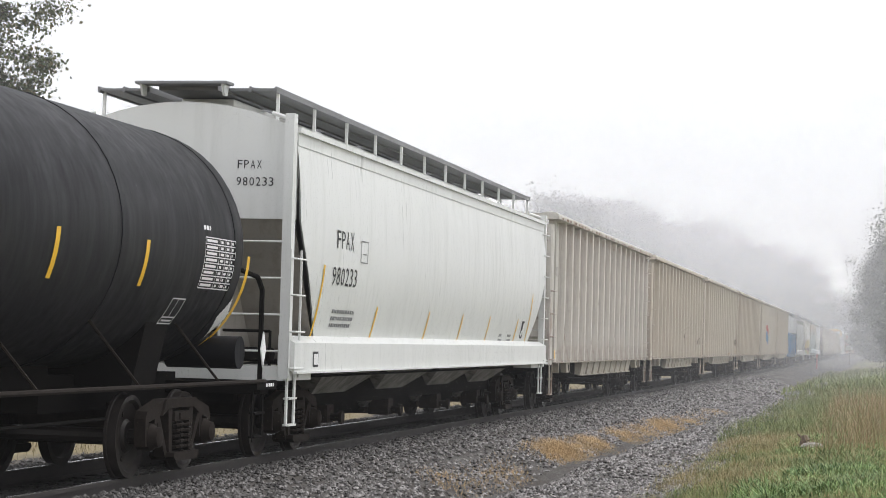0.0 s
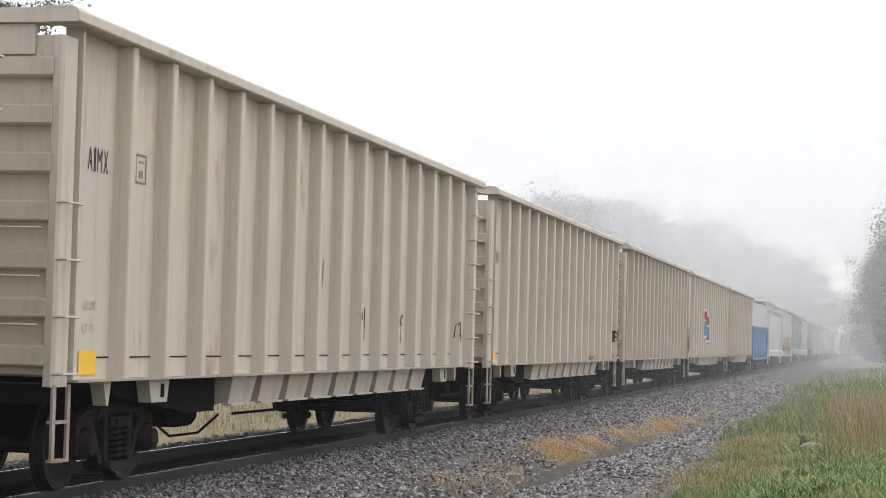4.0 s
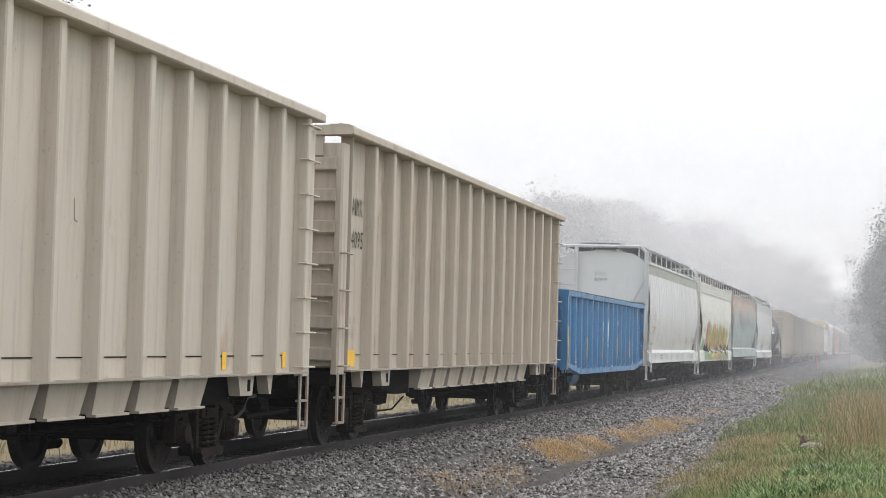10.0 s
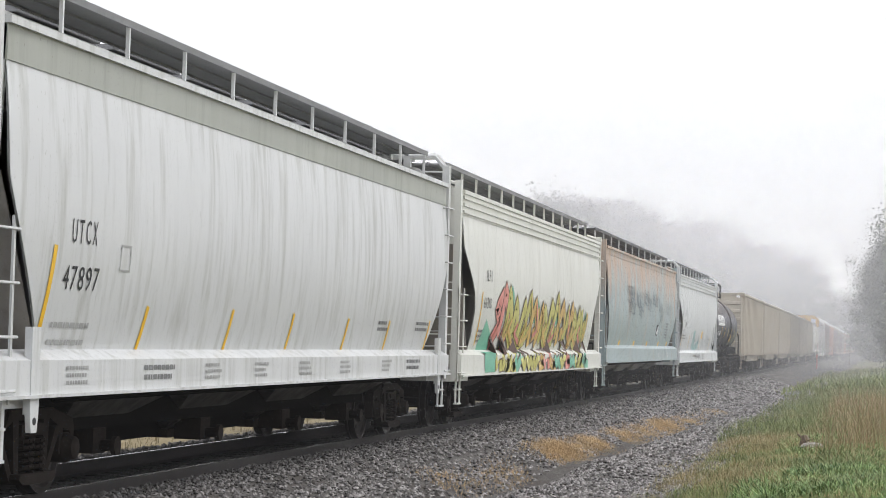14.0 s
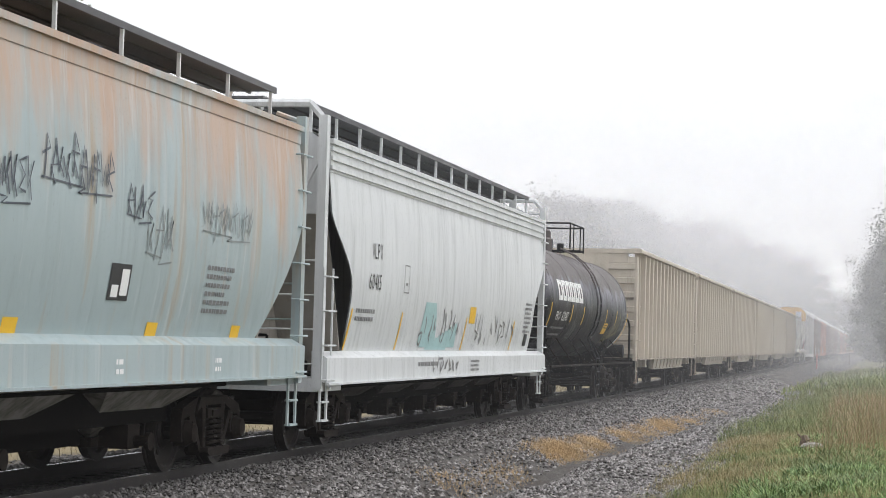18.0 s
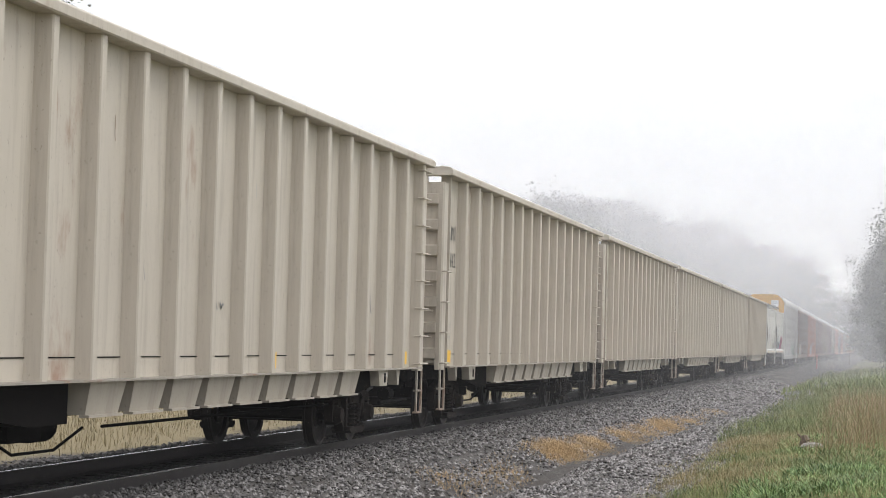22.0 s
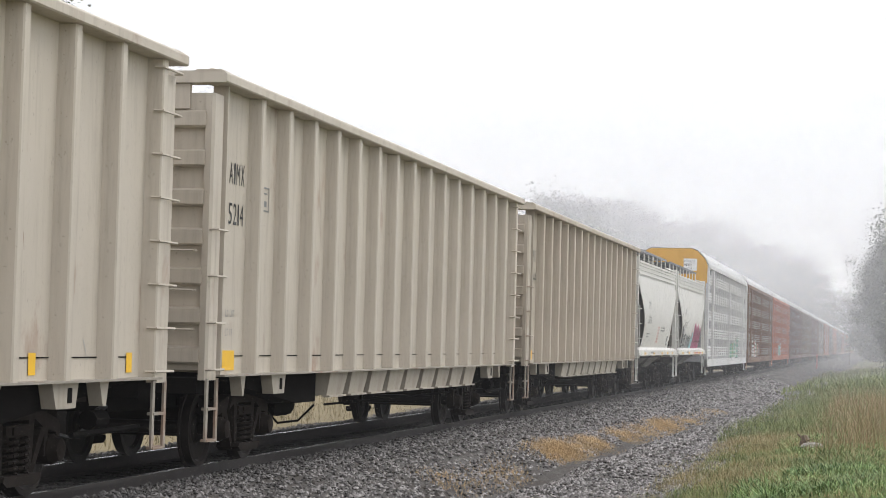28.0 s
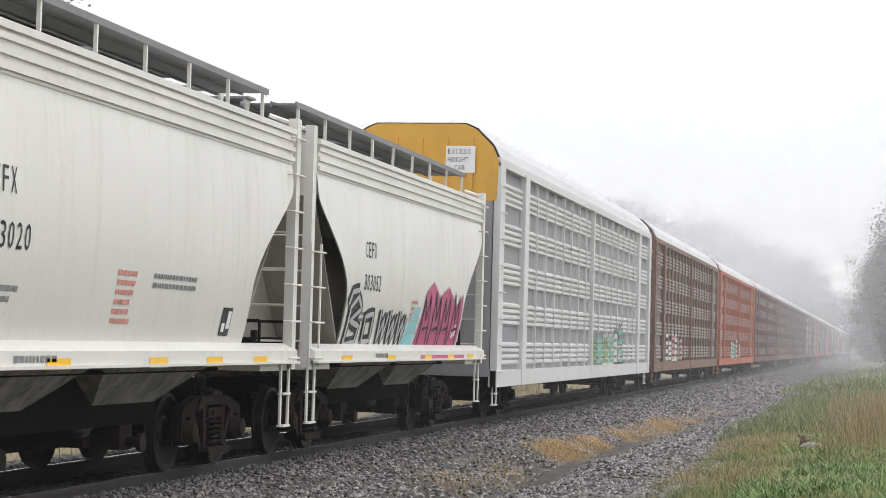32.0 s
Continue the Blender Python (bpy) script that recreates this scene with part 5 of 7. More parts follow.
def tank_car(label, half, material, marks):
    car = thing("tank_car", label, "tank car", "black tank cars of the train")
    H, S = half, half - 0.42
    shell = Shape()
    rings = [(-S + 0.5 * (1 - math.cos(math.pi / 2 * k / 9)), max(0.02, TANK_R * math.sin(math.pi / 2 * k / 9))) for k in range(10)]
    rings = rings + [(-y, r) for y, r in rings[::-1]]
    shell.lathe(rings, "y", 48).move(pose(0, 0, TANK_Z))
    part("shell", shell, material, car)
    for y in (-S + 0.8, -S * 0.52, -S * 0.18, S * 0.18, S * 0.52, S - 0.8):
        seam = Shape().lathe([(y - 0.02, TANK_R - 0.01), (y - 0.018, TANK_R + 0.009), (y + 0.018, TANK_R + 0.009), (y + 0.02, TANK_R - 0.01)], "y", 48).move(pose(0, 0, TANK_Z))
        part("weld_seam", seam, material, car)
    for s in (1, -1):
        saddle = Shape().prism([(-0.95, 1.0), (0.95, 1.0), (1.12, 1.80), (0.8, 1.48), (0, 1.3), (-0.8, 1.48), (-1.12, 1.80)][::-1], "y", s * (H - 2.9) - 0.35, s * (H - 2.9) + 0.35)
        part("saddle", saddle, UNDER, car)
        sill = Shape().box(-0.3, 0.3, min(s * H, s * (H - 4.2)), max(s * H, s * (H - 4.2)), 0.72, 1.12).box(-1.5, 1.5, min(s * H, s * (H - 0.35)), max(s * H, s * (H - 0.35)), 0.88, 1.02)
        part("stub_sill", sill, UNDER, car)
        for x in (1.42, -1.42):
            guard = Shape().run([(x, s * (H - 0.1), 1.0), (x, s * (H - 0.1), 2.15), (x * 0.98, s * (H - 0.2), 2.3), (x * 0.9, s * (H - 0.6), 2.38)], 0.032, 7)
            part("end_handrail", guard, UNDER, car)
        for x in (1, -1):
            part("sill_step", step_shape(-0.2, 0.2, 1.46, 0.36, 0.95), UNDER, car, at=pose(0, s * (H - 0.3), 0, 0, 0, 0 if x > 0 else 180))
        cyl = Shape().lathe([(-0.45, 0.02), (-0.45, 0.2), (0.45, 0.2), (0.45, 0.02)], "x", 14).move(pose(0.85, s * (H - 0.55), 1.38))
        part("air_reservoir", cyl, BLACK, car)
    for x in (1, -1):
        bar = Shape().run([(x * 1.55, -H + 0.3, 1.04), (x * 1.55, H - 0.3, 1.04)], 0.027, 7)
        for k in range(7):
            y = -S + 1.6 + (2 * S - 3.2) * k / 6
            bar.run([(x * 1.55, y, 1.04), (x * 1.12, y - 0.35, 1.70)], 0.016, 5)
        part("side_handrail", bar, IRON, car, "thin steel handrail along the sill")
        lad = Shape()
        for y in (-0.32, 0.32):
            pts = [(x * (TANK_R + 0.16) * math.cos(radians(a)), y, TANK_Z + (TANK_R + 0.16) * math.sin(radians(a))) for a in range(-60, 71, 13)]
            lad.run([(x * 1.56, y, 0.45), (x * 1.56, y, 1.2)] + pts[2:], 0.022, 6)
        for a in list(range(-32, 71, 17)):
            p = (x * (TANK_R + 0.16) * math.cos(radians(a)), TANK_Z + (TANK_R + 0.16) * math.sin(radians(a)))
            lad.tube((p[0], -0.32, p[1]), (p[0], 0.32, p[1]), 0.016, 5)
        for z in (0.5, 0.85, 1.2, 1.55):
            lad.tube((x * 1.56, -0.32, z), (x * 1.56, 0.32, z), 0.016, 5)
        part("side_ladder", lad, material, car, at=pose(0, 0.0, 0))
        pad = Shape().grid(lambda u, w: (x * (TANK_R + 0.012) * math.cos(radians(-55 + 125 * w)), (0.55 * (2 * u - 1)) * x, TANK_Z + (TANK_R + 0.012) * math.sin(radians(-55 + 125 * w))), 1, 20)
        part("wear_plate", pad, material, car)
    top = TANK_Z + TANK_R
    deck = Shape().box(-0.95, 0.95, 0.55, 1.25, top + 0.02, top + 0.06)
    part("dome_platform", deck, UNDER, car)
    dome = Shape().lathe([(-0.1, 0.30), (0.30, 0.30), (0.34, 0.27), (0.52, 0.26), (0.58, 0.20), (0.60, 0.02)], "z", 20).move(pose(0, -0.25, top + 0.0))
    part("manway_dome", dome, material, car)
    for vx, vy, vh, vr in ((0.0, 0.75, 0.35, 0.16), (0.35, 0.9, 0.25, 0.09), (-0.2, -1.1, 0.3, 0.10)):
        part("valve", Shape().tube((vx, vy, top), (vx, vy, top + vh), vr, 10), UNDER, car)
    rail = Shape()
    for x in (0.93, -0.93):
        rail.run([(x, -1.23, top), (x, -1.23, top + 0.68), (x, 1.23, top + 0.68), (x, 1.23, top)], 0.022, 6)
        for y in (-0.6, 0.6):
            rail.tube((x, y, top), (x, y, top + 0.68), 0.018, 6)
    for y in (-1.23, 1.23):
        rail.run([(-0.93, y, top + 0.68), (0.93, y, top + 0.68)], 0.022, 6)
    part("platform_railing", rail, UNDER, car)
    pipe = Shape().run([(0, -1.2, 1.16), (0, -1.2, 0.62), (0, 1.0, 0.62)], 0.05, 8).box(-0.25, 0.25, -0.35, 0.35, 0.55, 1.16)
    part("outlet_pipe", pipe, UNDER, car)
    part("sill_beam", Shape().box(-0.32, 0.32, -H + 4.0, H - 4.0, 0.98, 1.22), UNDER, car)
    part("brake_rod", Shape().run([(0.7, -H + 2.5, 0.62), (0.7, H - 2.5, 0.66)], 0.02, 5), UNDER, car)
    running_gear(car, H, H - 2.0)
    marks(car, S)
    return car


# ---- gondola ----
def gondola(half):
    car = thing("gondola_car", "blue open gondola with battered ribbed sides and white lettering blocks", "gondola")
    H, low, top, x_in = half, 0.86, 2.86, 1.47

    def surf(y, z):
        return x_in
    for s in (1, -1):
        side = Shape()
        q = sorted((s * x_in, s * (x_in - 0.03)))
        side.box(q[0], q[1], -H + 0.1, H - 0.1, low, top - 0.05)
        part("side_sheet", side, BLUE, car)
        chord = Shape()
        q = sorted((s * 1.40, s * 1.60))
        chord.box(q[0], q[1], -H, H, top - 0.14, top)
        part("top_chord", chord, BLUE, car)
        sill = Shape()
        q = sorted((s * 1.42, s * 1.58))
        sill.prism([(-H + 0.2, 1.02), (-H + 2.4, 0.82), (H - 2.4, 0.82), (H - 0.2, 1.02), (H - 0.2, 1.12), (H - 2.4, 0.95), (-H + 2.4, 0.95), (-H + 0.2, 1.12)], "x", q[0], q[1])
        part("side_sill", sill, BLUE, car)
    rib = Shape().add([(x_in, -0.15, low + 0.05), (1.57, -0.07, low + 0.15), (1.57, 0.06, low + 0.15), (x_in, 0.10, low + 0.05), (x_in, -0.15, top - 0.12), (1.57, -0.07, top - 0.12), (1.57, 0.06, top - 0.12), (x_in, 0.10, top - 0.12)],
                      [(0, 1, 5, 4), (1, 2, 6, 5), (2, 3, 7, 6), (0, 3, 2, 1)]).data("rib", BLUE, False)
    ribs = (-7.6, -6.65, -5.65, -4.65, -3.65, -2.63, -1.64, -0.68, 0.55, 1.47, 2.48, 3.49, 4.43, 5.18, 6.37)
    for s in (1, -1):
        for k in ribs:
            part("rib", rib, None, car, at=pose(0, k if s > 0 else -k, 0, 0, 0, 0 if s > 0 else 180))
        y = s * H
        end = Shape()
        q = sorted((y - s * 0.12, y - s * 0.16))
        end.box(-1.42, 1.42, q[0], q[1], 1.0, top - 0.05)
        part("end_sheet", end, BLUE, car)
        for z in (1.05, 1.5, 1.95, 2.4):
            b = Shape()
            q = sorted((y, y - s * 0.13))
            b.box(-1.42, 1.42, q[0], q[1], z, z + 0.16)
            part("end_beam", b, BLUE, car)
        cap = Shape()
        q = sorted((y + s * 0.0, y - s * 0.2))
        cap.box(-1.40, 1.40, q[0], q[1], top - 0.13, top + 0.01).box(1.1, 1.3, q[0], q[1], top + 0.01, top + 0.07)
        part("end_chord", cap, BLUE, car)
        for x in (1, -1):
            post = Shape()
            q = sorted((y, y - s * 0.2))
            xx = sorted((x * 1.42, x * 1.58))
            post.box(xx[0], xx[1], q[0], q[1], 0.95, top - 0.14)
            part("corner_post", post, BLUE, car)
            part("ladder", ladder_shape(-0.22, 0.22, 1.1, 2.5, 1.47, 4, stile=0.04), BLUE, car, at=pose(0, y - s * 0.45, 0, 0, 0, 0 if x > 0 else 180))
            part("sill_step", step_shape(-0.2, 0.2, 1.5, 0.36, 1.0), UNDER, car, at=pose(0, y - s * 0.4, 0, 0, 0, 0 if x > 0 else 180))
    part("deck", Shape().box(-1.4, 1.4, -H + 0.15, H - 0.15, 1.0, 1.06), UNDER, car)
    under = Shape().box(-0.35, 0.35, -H + 0.1, H - 0.1, 0.62, 1.0)
    for k in range(7):
        under.box(-1.4, 1.4, -H + 2.2 + k * (2 * H - 4.4) / 6 - 0.08, -H + 2.2 + k * (2 * H - 4.4) / 6 + 0.08, 0.78, 1.0)
    part("underframe", under, UNDER, car)
    tank = Shape().lathe([(-3.3, 0.02), (-3.3, 0.27), (-2.1, 0.27), (-2.1, 0.02)], "y", 16).move(pose(0.75, 0, 0.72))
    part("air_reservoir", tank, BLUE, car)
    part("brake_valve", Shape().box(0.4, 1.1, -0.6, 0.1, 0.5, 0.85), UNDER, car)
    running_gear(car, H, H - 2.3)
    # white lettering blocks, reflectors and small print
    def block(pieces, lab):
        m = Shape()
        for piece in pieces:
            fill(m, piece, surf, 0.008 + 0.003 * pieces.index(piece))
        part("lettering_block", m, LETTER, car, lab)
    z, h = 1.64, 0.60
    def slant(y0, y1, z0, z1):
        """A bar that leans like the lettering, between two heights."""
        lean = 0.18
        return [(y0 + lean * (z0 - z), z0), (y1 + lean * (z0 - z), z0), (y1 + lean * (z1 - z), z1), (y0 + lean * (z1 - z), z1)]

    t = z + h
    y = -1.34
    block([slant(y, y + .12, z, t), slant(y + .12, y + .26, z, z + .09), slant(y + .12, y + .26, t - .09, t), slant(y + .26, y + .37, z + .05, t - .05)], "white slanted lettering block")
    y = -0.34
    block([slant(y, y + .14, z, t), slant(y + .14, y + .38, z + .30, t - .08), slant(y + .38, y + .52, z, t)], "white slanted lettering block")
    y = 0.86
    block([slant(y, y + .11, z, z + .26), slant(y + .11, y + .24, z, z + .09), slant(y + .24, y + .34, z, z + .24), slant(y + .11, y + .24, z + .17, z + .24), slant(y + .06, y + .28, z + .26, z + .44)], "small white slanted lettering block")
    y = 1.80
    block([slant(y, y + .13, z, t), slant(y + .13, y + .38, z, z + .11), slant(y + .13, y + .32, z + .26, z + .36), slant(y + .28, y + .38, z + .11, z + .26), slant(y + .13, y + .38, t - .11, t)], "white slanted lettering block")
    for a, b in ((-1.46, -0.96), (-0.46, 0.26), (0.78, 1.24), (1.66, 2.26)):
        under_bars = Shape()
        patch(under_bars, a, b, 1.50, 1.58, surf, 0.008)
        part("lettering_underline", under_bars, LETTER, car)
    m = Shape()
    letters(m, "DME", -5.62, 1.98, 0.26, surf, 0.48, 0.14, 0.008)
    letters(m, "0156", -5.66, 1.48, 0.26, surf, 0.42, 0.12, 0.008)
    part("stencil", m, LETTER, car, "white stencilled mark")
    m = Shape()
    bars(m, -H + 0.7, 1.2, 0.4, 0.045, 2, surf, 3)
    bars(m, -H + 1.9, 1.18, 0.5, 0.045, 3, surf, 4)
    bars(m, -H + 9.2, 1.02, 0.5, 0.04, 2, surf, 5)
    bars(m, -H + 14.1, 1.05, 0.4, 0.04, 2, surf, 6)
    bars(m, -H + 16.0, 1.3, 0.3, 0.05, 2, surf, 7)
    part("small_print", m, LETTER, car)
    m = Shape()
    patch(m, 5.36, 5.78, 1.35, 1.78, surf, 0.007)
    part("label_plate", m, INK, car, "black stencil panel")
    m = Shape()
    for a, b, c, d in ((5.36, 5.40, 1.35, 1.78), (5.74, 5.78, 1.35, 1.78), (5.40, 5.74, 1.74, 1.78), (5.40, 5.74, 1.35, 1.39), (5.44, 5.54, 1.42, 1.5), (5.60, 5.70, 1.46, 1.70)):
        patch(m, a, b, c, d, surf, 0.010)
    part("label_print", m, LETTER, car)
    for a, z0, z1 in ((-H + 0.10, 0.98, 2.0), (-4.70, 1.2, 1.75), (-1.69, 1.2, 1.75), (1.42, 1.2, 1.75), (4.38, 1.2, 1.7), (H - 0.14, 1.0, 1.95)):
        m = Shape()
        patch(m, a, a + 0.1, z0, z1, lambda y, z: 1.583 if abs(y) > H - 0.3 else 1.572, 0.006)
        part("reflector", m, YELLOW, car, "faded yellow reflective strip")
    for a in (-5.2, -1.5, 0.75, 2.75, 5.55, 6.6):
        m = Shape()
        patch(m, a, a + 0.2, 1.02, 1.16, surf, 0.008)
        part("reflector", m, CREAM, car, "dusty pale reflector")
    rs = random.Random(9)
    for dark, nm, lab in ((True, "scrape", "dark scrapes in the paint"), (False, "scrape", "pale scuffs in the paint")):
        for _ in range(34 if dark else 16):
            a = rs.choice(ribs) + rs.uniform(0.2, 0.75)
            c = rs.uniform(1.25, 2.55) if dark else rs.uniform(1.1, 2.4)
            if a > H - 0.3 or 1.45 < c < 2.3 and -1.6 < a < 2.4:
                continue
            m = Shape()
            stroke(m, [(a, c), (a + rs.uniform(.05, .12), c + rs.uniform(-.02, .02)), (a + rs.uniform(.13, .3), c + rs.uniform(-.05, .05))], rs.uniform(0.006, 0.016), surf, 0.006)
            part(nm, m, UNDER if dark else PALE, car, lab)
    rust_edge = Shape()
    for k in range(26):
        a = -H + 0.3 + k * 0.64 + rs.uniform(-.2, .2)
        patch(rust_edge, a, min(H - 0.05, a + rs.uniform(.4, .7)), top - rs.uniform(0.008, 0.03), top - 0.003, lambda y, z: 1.60, 0.004)
    part("rusty_edge", rust_edge, IRON, car, "rust along the worn top edge")
    return car


# ---- autoracks ----
def autorack(panel, frame_paint, door_paint, roof_paint, backing, far=False):
    """far: one that stays far off, whose louvres and posts are too small to pick apart."""
    car = thing("autorack_car", "tall enclosed autorack with louvred steel side panels", "autorack", "autorack cars of the train")
    H, low, top = 13.45, 0.70, 5.05
    for s in (1, -1):
        back = Shape()
        q = sorted((s * 1.46, s * 1.49))
        back.box(q[0], q[1], -H + 0.4, H - 0.4, low + 0.3, top)
        part("side_backing", back, backing, car)
        for z0, z1, nm in ((low, low + 0.32, "side_sill"), (top - 0.06, top + 0.10, "top_rail")):
            b = Shape()
            q = sorted((s * 1.45, s * 1.60))
            b.box(q[0], q[1], -H, H, z0, z1)
            part(nm, b, frame_paint, car)
        spans = [(-H + 0.5, -H + 2.9), (-H + 3.35, -0.2), (0.2, H - 3.35), (H - 2.9, H - 0.5)]
        for a, b in spans:
            if far:
                rows = Shape()
                for z in [low + 0.42 + 0.79 * k + 0.118 * j for k in range(5) for j in range(4)]:
                    rows.prism([(s * 1.49, z), (s * 1.545, z + 0.03), (s * 1.545, z + 0.075), (s * 1.49, z + 0.105)][::s], "y", a, b)
                part("louvres", rows, panel, car)["kind"] = "stuff"
                continue
            slat = Shape().prism([(1.49, 0.0), (1.545, 0.03), (1.545, 0.075), (1.49, 0.105)], "y", a, b).data("louvre_panel", panel, False)
            for k in range(5):
                for j in range(4):
                    z = low + 0.42 + 0.79 * k + 0.118 * j
                    part("louvre_panel", slat, None, car, at=pose(0, 0, z) if s > 0 else pose(0, 0, z, 0, 0, 180))
        wide = [-H + 0.25, -H + 3.12, 0.0, H - 3.12, H - 0.25]
        for y in wide:
            p = Shape()
            q = sorted((s * 1.48, s * 1.615))
            w = 0.25 if abs(y) > 0.1 else 0.1
            p.box(q[0], q[1], y - w, y + w, low, top)
            part("wide_post", p, frame_paint, car)
        thin = Shape().box(1.48, 1.565, -0.025, 0.025, low + 0.2, top).data("thin_post", frame_paint, False)
        for k in range(0 if far else 15):
            y = -H + 4.75 + 1.28 * k
            if abs(y) > 0.3 and y < H - 3.5:
                part("thin_post", thin, None, car, at=pose(0, y, 0) if s > 0 else pose(0, y, 0, 0, 0, 180))
        y = s * H
        door = Shape()
        outline = [(-1.53, 4.3), (1.53, 4.3), (1.56, 5.08), (1.44, 5.36), (1.10, 5.70), (0.88, 5.80), (-0.88, 5.80), (-1.10, 5.70), (-1.44, 5.36), (-1.56, 5.08)]
        q = sorted((y + s * 0.01, y - s * 0.06))
        door.prism(outline, "y", q[0], q[1])
        part("end_door", door, door_paint, car, "tall folding end door")
        part("lower_door", Shape().box(-1.46, 1.46, q[0], q[1], low + 0.2, 4.297), backing, car, "dull lower door panel")
        for x in (-1.0, -0.5, 0.0, 0.5, 1.0):
            hinge = Shape()
            q = sorted((y + s * 0.05, y + s * 0.005))
            hinge.box(x - 0.05, x + 0.05, q[0], q[1], 4.3, 5.52)
            part("door_rib", hinge, door_paint, car)
        for x in (1, -1):
            lad = ladder_shape(-0.2, 0.2, 1.0, 4.6, 1.60, 8, stile=0.03)
            part("ladder", lad, frame_paint, car, at=pose(0, y - s * 0.28, 0, 0, 0, 0 if x > 0 else 180))
            part("sill_step", step_shape(-0.2, 0.2, 1.5, 0.34, low + 0.1), frame_paint, car, at=pose(0, y - s * 0.4, 0, 0, 0, 0 if x > 0 else 180))
    roof = Shape()
    pts = [(1.60, 5.12), (1.47, 5.39), (1.13, 5.72), (0.90, 5.82), (-0.90, 5.82), (-1.13, 5.72), (-1.47, 5.39), (-1.60, 5.12)]
    for (a, b), (c, d) in zip(pts, pts[1:]):
        roof.add([(a, -H, b), (a, H, b), (c, H, d), (c, -H, d)], [(0, 1, 2, 3)])
        roof.add([(a * 0.98, -H, b - 0.03), (a * 0.98, H, b - 0.03), (c * 0.98, H, d - 0.03), (c * 0.98, -H, d - 0.03)], [(3, 2, 1, 0)])
    part("roof", roof, roof_paint, car)
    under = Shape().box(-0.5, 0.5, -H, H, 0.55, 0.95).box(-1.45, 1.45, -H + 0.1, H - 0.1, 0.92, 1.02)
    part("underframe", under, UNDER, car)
    running_gear(car, H, 9.8)
    return car


# ---- the train ----
# Places along the train, in metres behind the camera's crossing at 0 s, of each car's front and rear.
TRAIN = []


def couple(car, front, rear):
    TRAIN.append((car, (front + rear) / 2 - 1.54))


def placed_half(front, rear):
    return (rear - front) / 2


# first tank car
def tank_table(car, y0, y1, z0, z1, rows, ink):
    """A ruled table of white print: a frame, row and column lines, and bars for the entries."""
    grid = Shape()
    for k in range(rows + 1):
        z = z0 + (z1 - z0) * k / rows
        patch(grid, y0, y1, z - 0.006, z + 0.006, tank_side, 0.008)
    for a in (0.0, 0.46, 0.66, 0.84, 1.0):
        y = y0 + (y1 - y0) * a
        patch(grid, y - 0.006, y + 0.006, z0, z1, tank_side, 0.008)
    table = part("test_table", grid, ink, car, "white ruled table of test data")
    rr = random.Random(rows)
    for k in range(rows):
        words = Shape()
        z = z0 + (z1 - z0) * (k + 0.3) / rows
        for a, b in ((0.04, 0.40), (0.50, 0.62), (0.69, 0.80), (0.87, 0.96)):
            patch(words, y0 + (y1 - y0) * a, y0 + (y1 - y0) * (b - rr.uniform(0, 0.06)), z, z + 0.4 * (z1 - z0) / rows, tank_side, 0.008)
        part("table_row", words, ink, table)["kind"] = "stuff"


def lead_marks(car, S):
    S -= 0.18
    for y, z0, z1 in ((S - 5.92, 2.07, 2.55), (S - 3.56, 2.07, 2.55), (S - 0.14, 1.45, 2.53)):
        m = Shape()
        patch(m, y, y + 0.1, z0, z1, tank_side)
        part("reflector", m, YELLOW, car, "yellow vertical reflective strip")
    m = Shape()
    bars(m, S - 1.75, 2.76, 0.3, 0.05, 1, tank_side, 3)
    part("small_print", m, LETTER, car, "white stencilled heading")
    tank_table(car, S - 1.70, S - 0.62, 2.11, 2.68, 8, LETTER)
    m = Shape()
    for a, b, c, d in ((0, .42, 1.69, 1.705), (0, .42, 1.965, 1.98), (0, .015, 1.69, 1.98), (.405, .42, 1.69, 1.98), (.2, .215, 1.76, 1.98), (0, .42, 1.76, 1.775), (.05, .36, 1.72, 1.74)):
        patch(m, S - 2.32 + a, S - 2.32 + b, c, d, tank_side)
    part("label_frame", m, LETTER, car, "white outlined stencil panel")
    m = Shape()
    fill(m, [(S - 0.50, 1.80), (S - 0.30, 2.02), (S - 0.16, 1.80), (S - 0.32, 1.56)], tank_side)
    part("placard", m, LETTER, car, "white diamond hazard placard")
    sign = Shape().prism([(-0.10, 0), (0, 0.22), (0.10, 0), (0, -0.22)][::-1], "x", 1.50, 1.515).move(pose(0, S + 0.32, 1.42))
    sign = part("end_placard", sign, LETTER, car, "small white diamond placard on a bracket")
    part("placard_post", Shape().tube((1.49, S + 0.32, 0.98), (1.49, S + 0.32, 1.55), 0.015, 6), UNDER, sign)
    plate = part("sill_plate", Shape().box(1.50, 1.56, S - 0.05, S + 0.75, 0.94, 1.05), UNDER, car)
    m = Shape()
    bars(m, S + 0.30, 0.975, 0.3, 0.04, 1, lambda y, z: 1.56, 4)
    part("sill_print", m, LETTER, plate)


F, R = 6.2, 25.5
car = tank_car("matte black tank car with yellow reflector strips", placed_half(F, R), BLACK, lead_marks)
couple(car, F, R)

